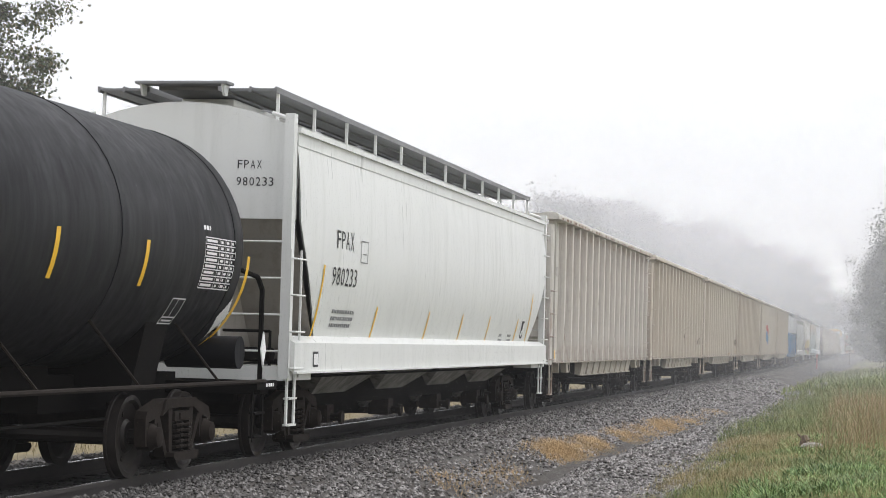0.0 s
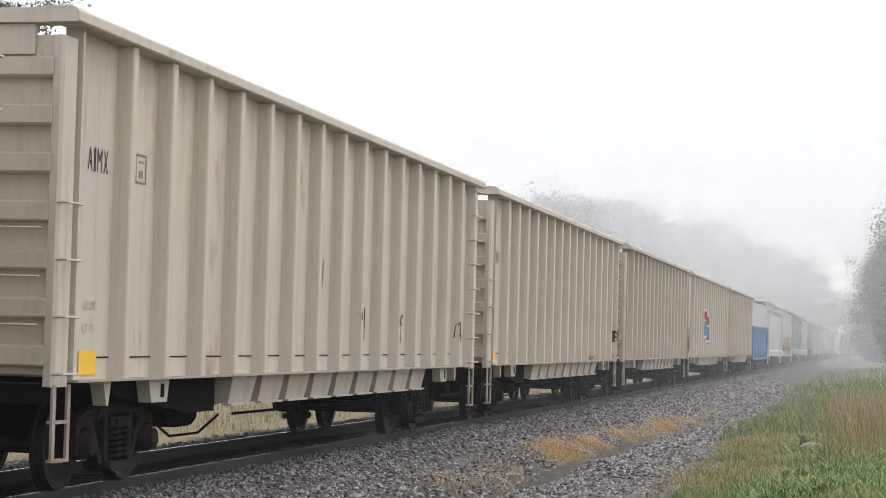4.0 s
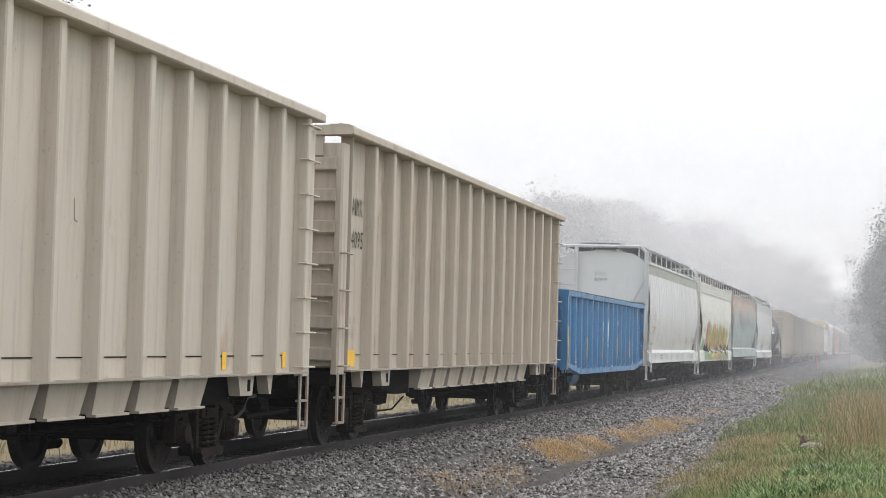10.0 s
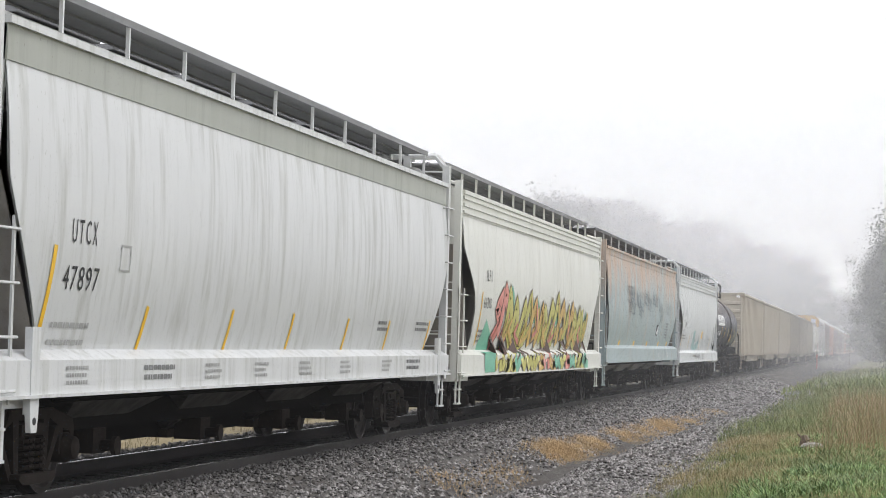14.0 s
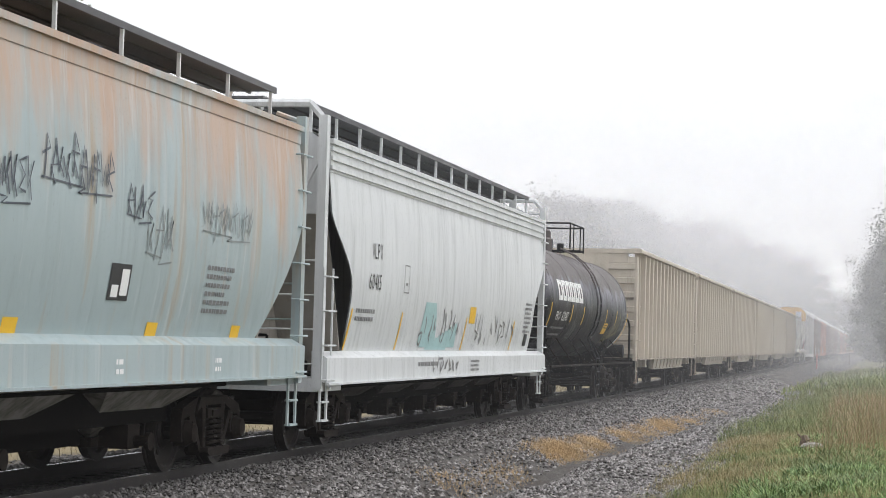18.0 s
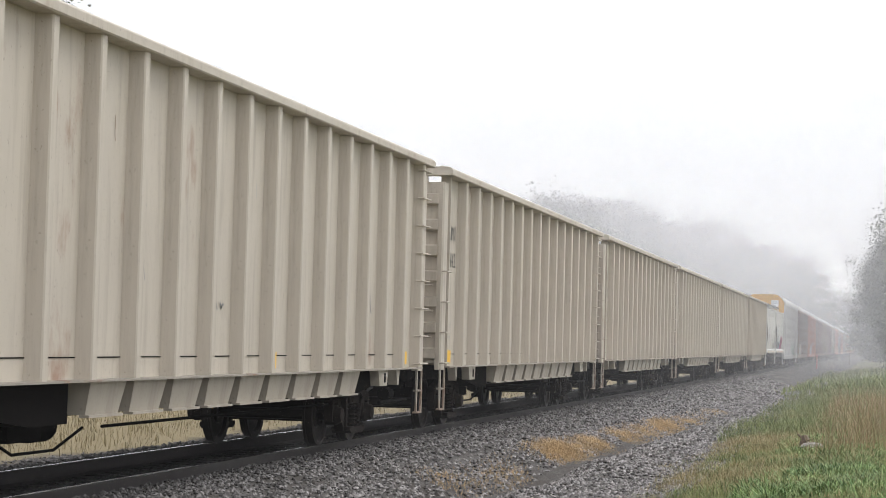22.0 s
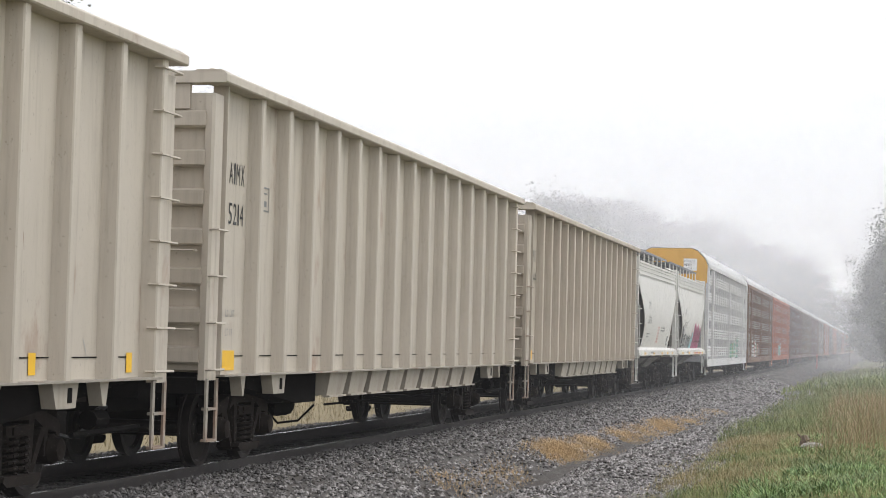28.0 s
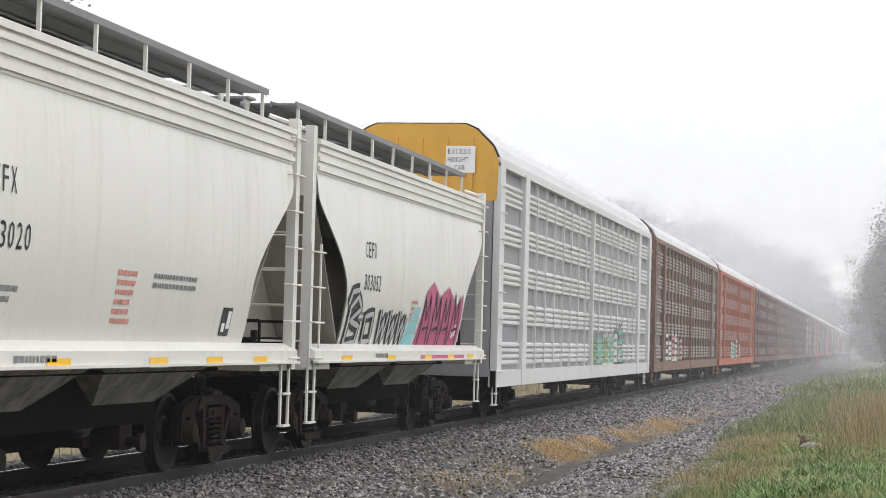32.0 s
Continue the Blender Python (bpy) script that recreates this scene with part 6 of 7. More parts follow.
# white covered hopper
F, R = 26.1, 46.2
car, surf = covered_hopper("clean white covered hopper car with a roof walkway", placed_half(F, R), WHITE, sill=(1.15, 1.56), top=4.02, eave=4.18, roof=4.58, board=4.78, bays=4, cut_top=3.08, cut=1.35, bay_paint=SHADED_BAYGRIME)
H = placed_half(F, R)
m = Shape()
letters(m, "FPAX", -H + 2.08, 2.80, 0.26, surf, 0.72, 0.2)
letters(m, "980233", -H + 1.95, 2.30, 0.26, surf, 0.68, 0.2)
part("stencil", m, INK, car, "black stencilled mark and number")
m = Shape()
end_letters(m, "FPAX", 0.74, 3.72, 0.115, -H + 0.274)
end_letters(m, "980233", 0.73, 3.50, 0.115, -H + 0.274)
part("stencil", m, INK, car, "black stencilled mark and number")
m = Shape()
bars(m, -H + 2.2, 1.92, 1.3, 0.05, 3, surf, 12)
bars(m, -H + 15.0, 1.68, 0.4, 0.05, 2, surf, 13)
bars(m, -H + 15.9, 1.68, 0.4, 0.05, 2, surf, 14)
for a, b, c, d in ((0, .4, 2.6, 2.62), (0, .4, 2.9, 2.92), (0, .02, 2.6, 2.92), (.38, .4, 2.6, 2.92), (.1, .3, 2.72, 2.74)):
    patch(m, -H + 3.4 + a, -H + 3.4 + b, c + 0.05, d + 0.05, surf)
part("small_print", m, INKGREY, car)
for y, z1 in ((1.4, 2.55), (4.6, 2.05), (8.2, 2.05), (11.0, 2.05), (13.6, 2.05), (16.7, 2.05), (18.1, 2.6)):
    r = Shape()
    stroke(r, [(-H + y, 1.58), (-H + y + 0.12, z1)], 0.07, surf)
    part("reflector", r, YELLOW, car, "slanted yellow reflective strip")
m = Shape()
patch(m, -H + 17.35, -H + 17.65, 1.66, 2.02, surf)
patch(m, -H + 0.95, -H + 1.2, 1.2, 1.4, lambda y, z: 1.62)
part("label_plate", m, INK, car)
m = Shape()
patch(m, -H + 17.4, -H + 17.5, 1.7, 1.82, surf, 0.010)
patch(m, -H + 17.53, -H + 17.62, 1.74, 1.98, surf, 0.010)
patch(m, -H + 0.98, -H + 1.17, 1.23, 1.37, lambda y, z: 1.62, 0.010)
part("label_print", m, LETTER, car)
couple(car, F, R)

# two sets of six open-top hoppers
PITCH_CAR = 21.03
first = open_hopper(TAN_OLD, TAN_DARK)
first["label"] = "battered pale open-top hopper car with rust-scraped ribs"
clean = open_hopper(TAN, TAN_DARK)
brown = open_hopper(TAN_BROWN, TAN_DARK)
brown["label"] = "brownish tan open-top hopper car with dusty ribbed sides"
RED = plain("red_spray_paint", (0.42, 0.035, 0.04), 0.5)
BLUESPRAY = plain("blue_spray_paint", (0.12, 0.24, 0.38), 0.5)
for base, numbers in ((47.20, ("12", "", "174", "5212", "5273", "4095")), (286.65, ("6028", "4142", "5362", "4188", "5214", "6044"))):
    for k, number in enumerate(numbers):
        if base < 100 and k == 0:
            car = first
        elif base < 100 and k == 1:
            car = clean
        elif base < 100 and k == 3:
            car = brown
        elif k == 5:
            car = copy_thing(brown, Matrix.Identity(4))
        else:
            car = copy_thing(clean, Matrix.Identity(4))
        # shifts each hopper along the track to fit the camera's view
        view_shift = ((0, 0, -0.1, 0.1, 0.05, 0.05) if base < 100 else (0.38, 0.30, 0.06, -0.36, -0.52, -0.60))[k]
        TRAIN.append((car, base + PITCH_CAR * k + HOP_HALF - 1.54 + view_shift))


def reseat_wheels():
    """Finds the wheelsets of copied cars too."""
    for e in WHEELSETS:
        WHEELSETS[e].clear()
    for ob in scene.objects:
        if ob.name.split(".")[0] == "wheelset":
            WHEELSETS[1 if ob.location.y > 0 else -1].append(ob)


NUMBERS = ("12", "", "174", "5212", "5273", "4095", "6028", "4142", "5362", "4188", "5214", "6044")
hoppers = [c for c, _ in TRAIN if c.name.startswith("open_hopper_car")]
for k, (car, number) in enumerate(zip(hoppers, NUMBERS)):
    running_gear(car, HOP_HALF, 7.0)
    hop_marks(car, number, 100 + k)

# the red, white and blue piece on the fifth hopper
car = hoppers[4]


def wavy(y, z):
    d = min((y - r for r in RIBS), key=abs)
    if -0.075 < d < 0.07:
        return HOP_OUT
    return HOP_IN + (HOP_OUT - HOP_IN) * max(0.0, 1 - (abs(d) - 0.072) / 0.045)


def piece(outline, dy, dz):
    return [(a + dy, b + dz) for a, b in outline]


for a in (1.25, 3.65, 8.2):
    tag = Shape()
    scribble(tag, a - 0.2, 1.48, 0.85, 0.6, 5, 0.05, wavy, int(a * 100))
    part("graffiti_tag", tag, INK, hoppers[1], "black sprayed tag")

w, r, b = Shape(), Shape(), Shape()
y, z = -2.80, 0.52
for outline in ([(.02, 2.95), (.30, 2.62), (.70, 2.72), (1.0, 2.76), (.98, 2.2), (1.12, 1.95), (1.12, 1.55), (.55, 1.42), (0, 1.5)], [(1.2, 2.66), (1.6, 2.40), (2.15, 2.45), (2.28, 2.2), (2.28, 1.42), (1.75, 1.28), (1.2, 1.18)]):
    fill(w, piece(outline, y, z), wavy, 0.004, step=0.02, fine=0.018)
for outline in ([(.08, 2.86), (.34, 2.55), (.72, 2.66), (.94, 2.70), (.92, 2.42), (.82, 2.16), (.5, 2.10), (.25, 2.3)], [(1.26, 2.56), (1.62, 2.32), (2.1, 2.38), (2.15, 2.0), (1.75, 1.93), (1.35, 2.05)]):
    fill(r, piece(outline, y, z), wavy, 0.020, step=0.02, fine=0.018)
for pts in ([(.0, 1.5), (.12, 1.42), (.45, 1.38), (.65, 1.48), (1.14, 1.52)], [(1.18, 1.18), (1.5, 1.16), (1.8, 1.26), (2.3, 1.40)]):
    stroke(r, piece(pts, y, z), 0.045, wavy, 0.028)
for outline in ([(.06, 2.12), (.3, 2.18), (.85, 2.10), (1.06, 1.9), (1.06, 1.6), (.5, 1.5), (.06, 1.58)], [(1.28, 1.95), (1.75, 1.88), (2.2, 1.95), (2.22, 1.5), (1.7, 1.34), (1.27, 1.26)]):
    fill(b, piece(outline, y, z), wavy, 0.020, step=0.02, fine=0.018)
part("graffiti_white", w, LETTER, car, "white sprayed outline shape")
part("graffiti_red", r, RED, car, "red spray-painted shapes")
part("graffiti_blue", b, BLUESPRAY, car, "faded blue spray-painted blocks")
m = Shape()
scribble(m, -4.75, 2.85, 0.5, 0.35, 2, 0.03, wavy, 811)
part("graffiti_tag", m, RED, car, "small red sprayed scribble")
m = Shape()
scribble(m, -9.15, 1.85, 0.5, 0.75, 4, 0.04, hop_side, 812)
part("graffiti_tag", m, plain("purple_spray_paint", (0.23, 0.16, 0.36), 0.5), car, "purple sprayed scribble")
m = Shape()
scribble(m, -7.95, 2.05, 0.35, 0.3, 3, 0.045, hop_side, 813)
part("graffiti_tag", m, INK, car, "small black sprayed scribble")
SCORCH = plain("dark_rust_scorch", (0.035, 0.022, 0.017), 0.9, vary=0.4)
m = fill(Shape(), [(-9.93, 1.45), (-9.9, 1.75), (-9.8, 2.0), (-9.7, 2.35), (-9.58, 2.2), (-9.57, 1.5), (-9.7, 1.3)], lambda y, z: 1.53, 0.004)
part("scorch_mark", m, SCORCH, car, "dark rusted patch on the corner post")
m = fill(Shape(), [(-6.28, 3.72), (-6.2, 3.95), (-6.1, 4.0), (-6.05, 3.75), (-6.12, 3.55), (-6.22, 3.45)], wavy, 0.004, fine=0.05)
part("scorch_mark", m, SCORCH, car, "dark rusted dent beside a rib")
car["label"] = "tan open-top hopper car with red, white and blue graffiti"
# scrapes, rust chips and scribbles on the battered first hopper
rw = random.Random(21)
CHIP = plain("brown_rust_chip", (0.16, 0.085, 0.05), 0.9, vary=0.4)
for k in range(46):
    a, c = rw.choice(RIBS) + rw.uniform(-0.06, 0.03), rw.uniform(1.3, 4.2)
    m = fill(Shape(), [(a, c), (a + rw.uniform(.02, .05), c + .02), (a + rw.uniform(.03, .06), c + rw.uniform(.1, .3)), (a + .01, c + rw.uniform(.06, .2))], wavy, 0.004)
    part("rust_chip", m, CHIP, hoppers[0], "brown rust chip on a rib")
for k in range(30):
    a = -HOP_HALF + 0.5 + 0.62 * k + rw.uniform(0, .3)
    m = patch(Shape(), a, a + rw.uniform(.1, .4), HOP_TOP - rw.uniform(.10, .118), HOP_TOP - rw.uniform(.05, .09), lambda y, z: 1.66, 0.003)
    part("rust_chip", m, CHIP, hoppers[0], "rust worn into the top chord")
for k in range(26):
    a, c = rw.choice(RIBS[:13]) + rw.uniform(.2, .7), rw.uniform(1.9, 4.0)
    m = Shape()
    stroke(m, [(a, c), (a + rw.uniform(-.1, .15), c + rw.uniform(.05, .2)), (a + rw.uniform(.1, .3), c + rw.uniform(.1, .3)), (a + rw.uniform(0, .3), c - rw.uniform(0, .25))], rw.uniform(.010, .02), hop_side, 0.005)
    part("scrape", m, rw.choice((INKGREY, CHIP, UNDER)), hoppers[0], "dark bent scrape in the paint")
# a few scrapes on the other hoppers
for c in hoppers[1:]:
    for k in range(7):
        a, b = rw.choice(RIBS[:15]) + rw.uniform(.2, .75), rw.uniform(1.5, 4.1)
        m = Shape()
        stroke(m, [(a, b), (a + rw.uniform(-.04, .08), b - rw.uniform(.05, .22)), (a + rw.uniform(0, .12), b - rw.uniform(.2, .35))], rw.uniform(.007, .014), hop_side, 0.005)
        part("scrape", m, rw.choice((INKGREY, CHIP, FAINT)), c, "thin dark scrape in the paint")
# a rust-eaten corner and a torn sheet on the third hopper
car = hoppers[2]
h0 = -HOP_HALF
m = fill(Shape(), [(h0 + 18.86, 1.72), (h0 + 18.98, 1.95), (h0 + 19.16, 2.05), (h0 + 19.30, 2.02), (h0 + 19.32, 1.55), (h0 + 19.12, 1.58)], wavy, 0.004, fine=0.03)
part("scorch_mark", m, SCORCH, car, "dark rust hole at the end post")
ORANGE_RUST = plain("orange_rust", (0.36, 0.20, 0.09), 0.9, vary=0.35)
for a, b, c, d in ((18.50, 18.78, 1.20, 1.46), (18.98, 19.30, 1.20, 1.56), (16.0, 16.32, 1.20, 1.33), (15.66, 15.86, 1.98, 2.12), (14.3, 14.6, 1.16, 1.30)):
    m = fill(Shape(), [(h0 + a, c), (h0 + b - 0.03, c + 0.02), (h0 + b, d - 0.04), (h0 + a + 0.05, d)], wavy, 0.004, fine=0.04)
    part("rust_patch", m, ORANGE_RUST, car, "orange rust patch on the side")
m = Shape()
scribble(m, -3.9, 1.65, 0.3, 0.7, 3, 0.03, hop_side, 814)
part("graffiti_tag", m, INK, car, "thin black stick-figure scribble")

# blue gondola
F, R = 173.2, 189.45
couple(gondola(placed_half(F, R)), F, R)

# streaked white covered hopper with hooped ends
F, R = 190.55, 209.05
H = placed_half(F, R)
car, surf = covered_hopper("dirt-streaked white covered hopper car with hooped end frames", H, WHITE_RUN, sill=(1.03, 1.38), top=3.88, eave=4.19, roof=4.58, board=4.80, bays=4, band=BAND, hoop=True, cut=1.1, end_paint=WHITE)
m = Shape()
letters(m, "UTCX", -H + 1.70, 2.40, 0.23, surf, 0.5, 0.22)
letters(m, "47897", -H + 1.60, 1.97, 0.23, surf, 0.58, 0.2)
part("stencil", m, INK, car, "black stencilled mark and number")
m = Shape()
end_letters(m, "UTCX", -0.2, 3.80, 0.12, -H + 0.274)
end_letters(m, "47897", -0.23, 3.60, 0.12, -H + 0.274)
part("stencil", m, INK, car, "black stencilled mark and number")
m = Shape()
bars(m, -H + 16.2, 1.82, 0.9, 0.05, 2, surf, 22)
bars(m, -H + 13.7, 1.8, 0.7, 0.05, 2, surf, 23)
bars(m, -H + 3.6, 1.22, 0.9, 0.05, 2, lambda y, z: 1.62, 24)
bars(m, -H + 15.2, 1.22, 1.0, 0.05, 2, lambda y, z: 1.62, 25)
part("small_print", m, INKGREY, car)
m = Shape()
for a, b, c, d in ((0, .28, 2.18, 2.20), (0, .28, 2.42, 2.44), (0, .02, 2.18, 2.44), (.26, .28, 2.18, 2.44)):
    patch(m, -H + 2.95 + a, -H + 2.95 + b, c, d, surf)
for y in (1.6, 5.5, 7.3, 9.2, 11.2, 13.6):
    bars(m, -H + y, 1.24, 0.55, 0.035, 3, lambda y, z: 1.62, int(y * 10))
bars(m, -H + 1.5, 1.62, 1.0, 0.05, 1, surf, 26)
bars(m, -H + 1.5, 1.46, 0.8, 0.05, 1, surf, 27)
part("small_print", m, FAINT, car)
for e in (0.9, 2 * H - 0.9):
    lug = Shape().box(1.56, 1.63, -H + e - 0.09, -H + e + 0.09, 0.86, 1.62)
    lug.prism([(-H + e - 0.09, 0.86), (-H + e + 0.09, 0.86), (-H + e + 0.06, 0.70), (-H + e - 0.06, 0.70)], "x", 1.58, 1.63)
    lug = part("jacking_lug", lug, WHITE_RUN, car)
    # the hole is a black disc, coloured like its shaded inside
    part("lug_hole", Shape().tube((1.625, -H + e, 0.80), (1.634, -H + e, 0.80), 0.035, 10), INK, lug)
for y, z1 in ((1.25, 2.36), (3.8, 1.86), (6.6, 1.88), (9.1, 1.88), (11.85, 1.86), (14.3, 1.86), (17.1, 1.9)):
    r = Shape()
    stroke(r, [(-H + y, 1.42), (-H + y + 0.1, z1)], 0.08, surf)
    part("reflector", r, YELLOW, car, "dull yellow reflective strip")
couple(car, F, R)


# graffiti-covered cream hopper
def sprayed(base, name, rough=0.5):
    return plain(name, base, rough, vary=0.2, scale=3)


ORANGE, TEAL, PINK, LIME = sprayed((0.60, 0.40, 0.13), "orange_spray"), sprayed((0.16, 0.42, 0.30), "teal_spray"), sprayed((0.62, 0.24, 0.20), "coral_spray"), sprayed((0.50, 0.47, 0.14), "mustard_spray")
F, R = 209.95, 228.65
H = placed_half(F, R)
car, surf = covered_hopper("cream covered hopper car sprayed with orange graffiti lettering", H, CREAM, sill=(0.98, 1.38), top=3.82, eave=4.20, roof=4.56, board=4.76, bays=5, beads=3, posts=1.35, cut_top=3.3, cut_mid=2.1, cut=1.2)


def over(y, z):
    return surf(y, z) if z > 1.36 else 1.625


m = Shape()
letters(m, "WLPX", -H + 2.35, 2.72, 0.22, surf, 0.5, 0.25)
part("stencil", m, INK, car, "black stencilled mark")
m = Shape()
bars(m, -H + 2.0, 1.75, 0.7, 0.05, 3, surf, 32)
part("small_print", m, INKGREY, car)
rg = random.Random(77)
cols = {LIME: Shape(), ORANGE: Shape(), TEAL: Shape(), PINK: Shape()}
lines = Shape()
fill(cols[TEAL], [(-H + 2.3, 1.0), (-H + 2.2, 1.5), (-H + 2.7, 2.0), (-H + 3.4, 1.7), (-H + 3.3, 1.02)], over, 0.006)
for a, w, t in ((4.6, 1.0, 2.75), (7.6, 1.3, 2.55), (10.6, 1.2, 2.5), (12.9, 0.9, 2.5), (15.2, 0.9, 2.4)):
    fill(cols[TEAL], [(-H + a, 2.0), (-H + a + .15 * w, t - .1), (-H + a + .4 * w, t - .25), (-H + a + .55 * w, t), (-H + a + .8 * w, t - .2), (-H + a + w, 2.0)], over, 0.006)
FAT = (((.0, .1), (.25, 1), (.6, .55), (.3, .3), (1.0, .05)), ((.1, .9), (.3, .05), (.7, .95), (1.0, .2)), ((1.0, 1), (.3, .7), (.8, .4), (.1, .0)), ((.1, .2), (.5, 1.05), (.9, .6), (.4, .0), (1.1, .3)),
       ((.0, 1.0), (.2, .2), (.55, .6), (.75, .0), (1.05, .95)), ((.2, .0), (.1, .6), (.6, 1.1), (.95, .4), (.5, .25)))
y = -H + 3.25
for k in range(17):
    w = rg.uniform(0.85, 1.1)
    hi = rg.uniform(0.8, 0.98) if k > 2 else 1.05
    path = [(y + w * (a + rg.uniform(-.05, .05)), 1.50 + hi * (b + rg.uniform(-.05, .05))) for a, b in rg.choice(FAT)]
    colour = cols[PINK] if k < 2 else cols[rg.choice((LIME, LIME, LIME, ORANGE))]
    stroke(lines, path, 0.37, over, 0.010 + 0.001 * k)
    stroke(colour, path, 0.29, over, 0.0106 + 0.001 * k)
    stroke(cols[ORANGE if k % 3 else PINK], path[len(path) // 2:], 0.10, over, 0.030)
    low = [(y + w * (a + rg.uniform(-.08, .08)), 1.04 + 0.28 * b) for a, b in rg.choice(FAT)]
    stroke(lines, low, 0.28, over, 0.010 + 0.001 * k)
    stroke(cols[rg.choice((LIME, LIME, ORANGE, TEAL, PINK))], low, 0.22, over, 0.0106 + 0.001 * k)
    y += w * 0.72
m = Shape()
letters(m, "60300", -H + 2.25, 2.20, 0.22, surf, 0.5, 0.25)
part("stencil", m, INK, car, "black stencilled number")
for k, (mat, nm) in enumerate(((LIME, "graffiti_mustard"), (ORANGE, "graffiti_orange"), (TEAL, "graffiti_teal"), (PINK, "graffiti_coral"))):
    part(nm, cols[mat], mat, car)
part("graffiti_outline", lines, sprayed((0.10, 0.06, 0.045), "brown_outline_spray"), car, "dark sprayed letter outlines")
r = Shape()
stroke(r, [(-H + 1.95, 1.5), (-H + 2.05, 2.5)], 0.07, surf)
part("reflector", r, YELLOW, car)
couple(car, F, R)

# rusty blue-grey hopper
SLATE, FADED_SLATE = sprayed((0.07, 0.08, 0.10), "slate_spray"), sprayed((0.20, 0.22, 0.22), "faded_slate_spray")
F, R = 229.6, 249.7
H = placed_half(F, R)
car, surf = covered_hopper("faded blue-grey covered hopper car with rust blooms and scribbles", H, RUSTY, sill=(1.10, 1.52), top=4.04, eave=4.20, roof=4.58, board=4.76, bays=4, cut_top=3.05, cut=1.45, dark_board=GRATE, post_paint=PALE, bay_paint=SHADED_BAYGRIME)
for k, (y0, z0, w, n, hi) in enumerate(((4.6, 2.96, 1.15, 4, 0.36), (5.1, 2.62, 1.7, 6, 0.30), (5.7, 3.02, 0.9, 3, 0.28), (6.95, 2.84, 1.2, 4, 0.30), (7.8, 2.56, 1.1, 4, 0.30), (9.1, 2.95, 1.4, 5, 0.32), (10.1, 2.78, 1.2, 4, 0.32), (11.5, 2.98, 1.7, 5, 0.30), (13.6, 2.78, 0.7, 2, 0.26), (14.2, 2.45, 0.8, 2, 0.40), (15.9, 2.75, 1.7, 5, 0.26))):
    m = tag_writing(Shape(), -H + y0, z0, w, hi, 2 * n, 0.024, surf, 300 + k)
    part("graffiti_tag", m, SLATE if k < 9 else FADED_SLATE, car, "dark angular sprayed tag")
for y in (3.9, 7.52, 11.09, 14.61, 17.4):
    r = Shape()
    patch(r, -H + y, -H + y + 0.32, 1.56, 1.70, surf)
    part("reflector", r, YELLOW, car, "yellow reflective rectangle")
m = Shape()
patch(m, -H + 13.35, -H + 13.90, 1.90, 2.26, surf)
part("label_plate", m, INK, car)
m = Shape()
patch(m, -H + 13.42, -H + 13.60, 1.93, 2.05, surf, 0.010)
patch(m, -H + 13.65, -H + 13.85, 1.95, 2.21, surf, 0.010)
bars(m, -H + 13.4, 1.28, 0.2, 0.05, 2, lambda y, z: 1.62, 41)
bars(m, -H + 16.4, 1.28, 0.2, 0.05, 2, lambda y, z: 1.62, 42)
part("label_print", m, LETTER, car)
m = Shape()
bars(m, -H + 16.2, 2.3, 0.9, 0.05, 6, surf, 43)
part("small_print", m, INKGREY, car)
couple(car, F, R)

# pale grey hopper with a grated roof walk
F, R = 250.6, 269.0
H = placed_half(F, R)
car, surf = covered_hopper("pale grey covered hopper car with faint graffiti, dark roof walkway", H, PALE, sill=(0.98, 1.36), top=3.82, eave=4.20, roof=4.56, board=4.78, dark_board=GRATE, bays=5, beads=3, hoop=True, posts=1.3, cut_top=3.25, cut_mid=2.2)
m = Shape()
letters(m, "WLPX", -H + 2.5, 2.75, 0.24, surf, 0.5, 0.2)
letters(m, "60415", -H + 2.4, 2.3, 0.24, surf, 0.5, 0.2)
part("stencil", m, INK, car, "black stencilled mark and number")
m = Shape()
bars(m, -H + 1.8, 1.95, 1.0, 0.06, 2, surf, 51)
bars(m, -H + 15.8, 2.35, 0.85, 0.05, 7, surf, 52)
bars(m, -H + 5.6, 1.16, 1.6, 0.07, 1, lambda y, z: 1.62, 53)
bars(m, -H + 9.9, 1.2, 0.9, 0.04, 3, lambda y, z: 1.62, 54)
for a, b, c, d in ((0, .35, 2.3, 2.32), (0, .35, 2.72, 2.74), (0, .02, 2.3, 2.74), (.33, .35, 2.3, 2.74), (.1, .25, 2.42, 2.46)):
    patch(m, -H + 4.6 + a, -H + 4.6 + b, c, d, surf)
part("small_print", m, INKGREY, car)
g, k2 = Shape(), Shape()
fill(g, [(-H + 6.1, 1.5), (-H + 6.3, 2.2), (-H + 7.1, 2.2), (-H + 7.4, 1.6), (-H + 9, 1.9), (-H + 9.1, 1.45), (-H + 7, 1.42)], surf, 0.006)
scribble(k2, -H + 6.0, 1.5, 3.3, 0.65, 9, 0.045, surf, 61)
scribble(k2, -H + 10.6, 1.5, 4.2, 0.6, 9, 0.035, surf, 62)
scribble(k2, -H + 6.6, 1.05, 2.2, 0.25, 7, 0.04, lambda y, z: 1.622, 63)
part("graffiti_teal", g, sprayed((0.33, 0.50, 0.50), "washed_teal_spray"), car)
part("graffiti_scribble", k2, INKGREY, car, "washed-out dark scribbles")
m = Shape()
patch(m, -H + 10.0, -H + 10.55, 1.9, 2.2, surf)
part("reflector", m, YELLOW, car, "square yellow sticker")
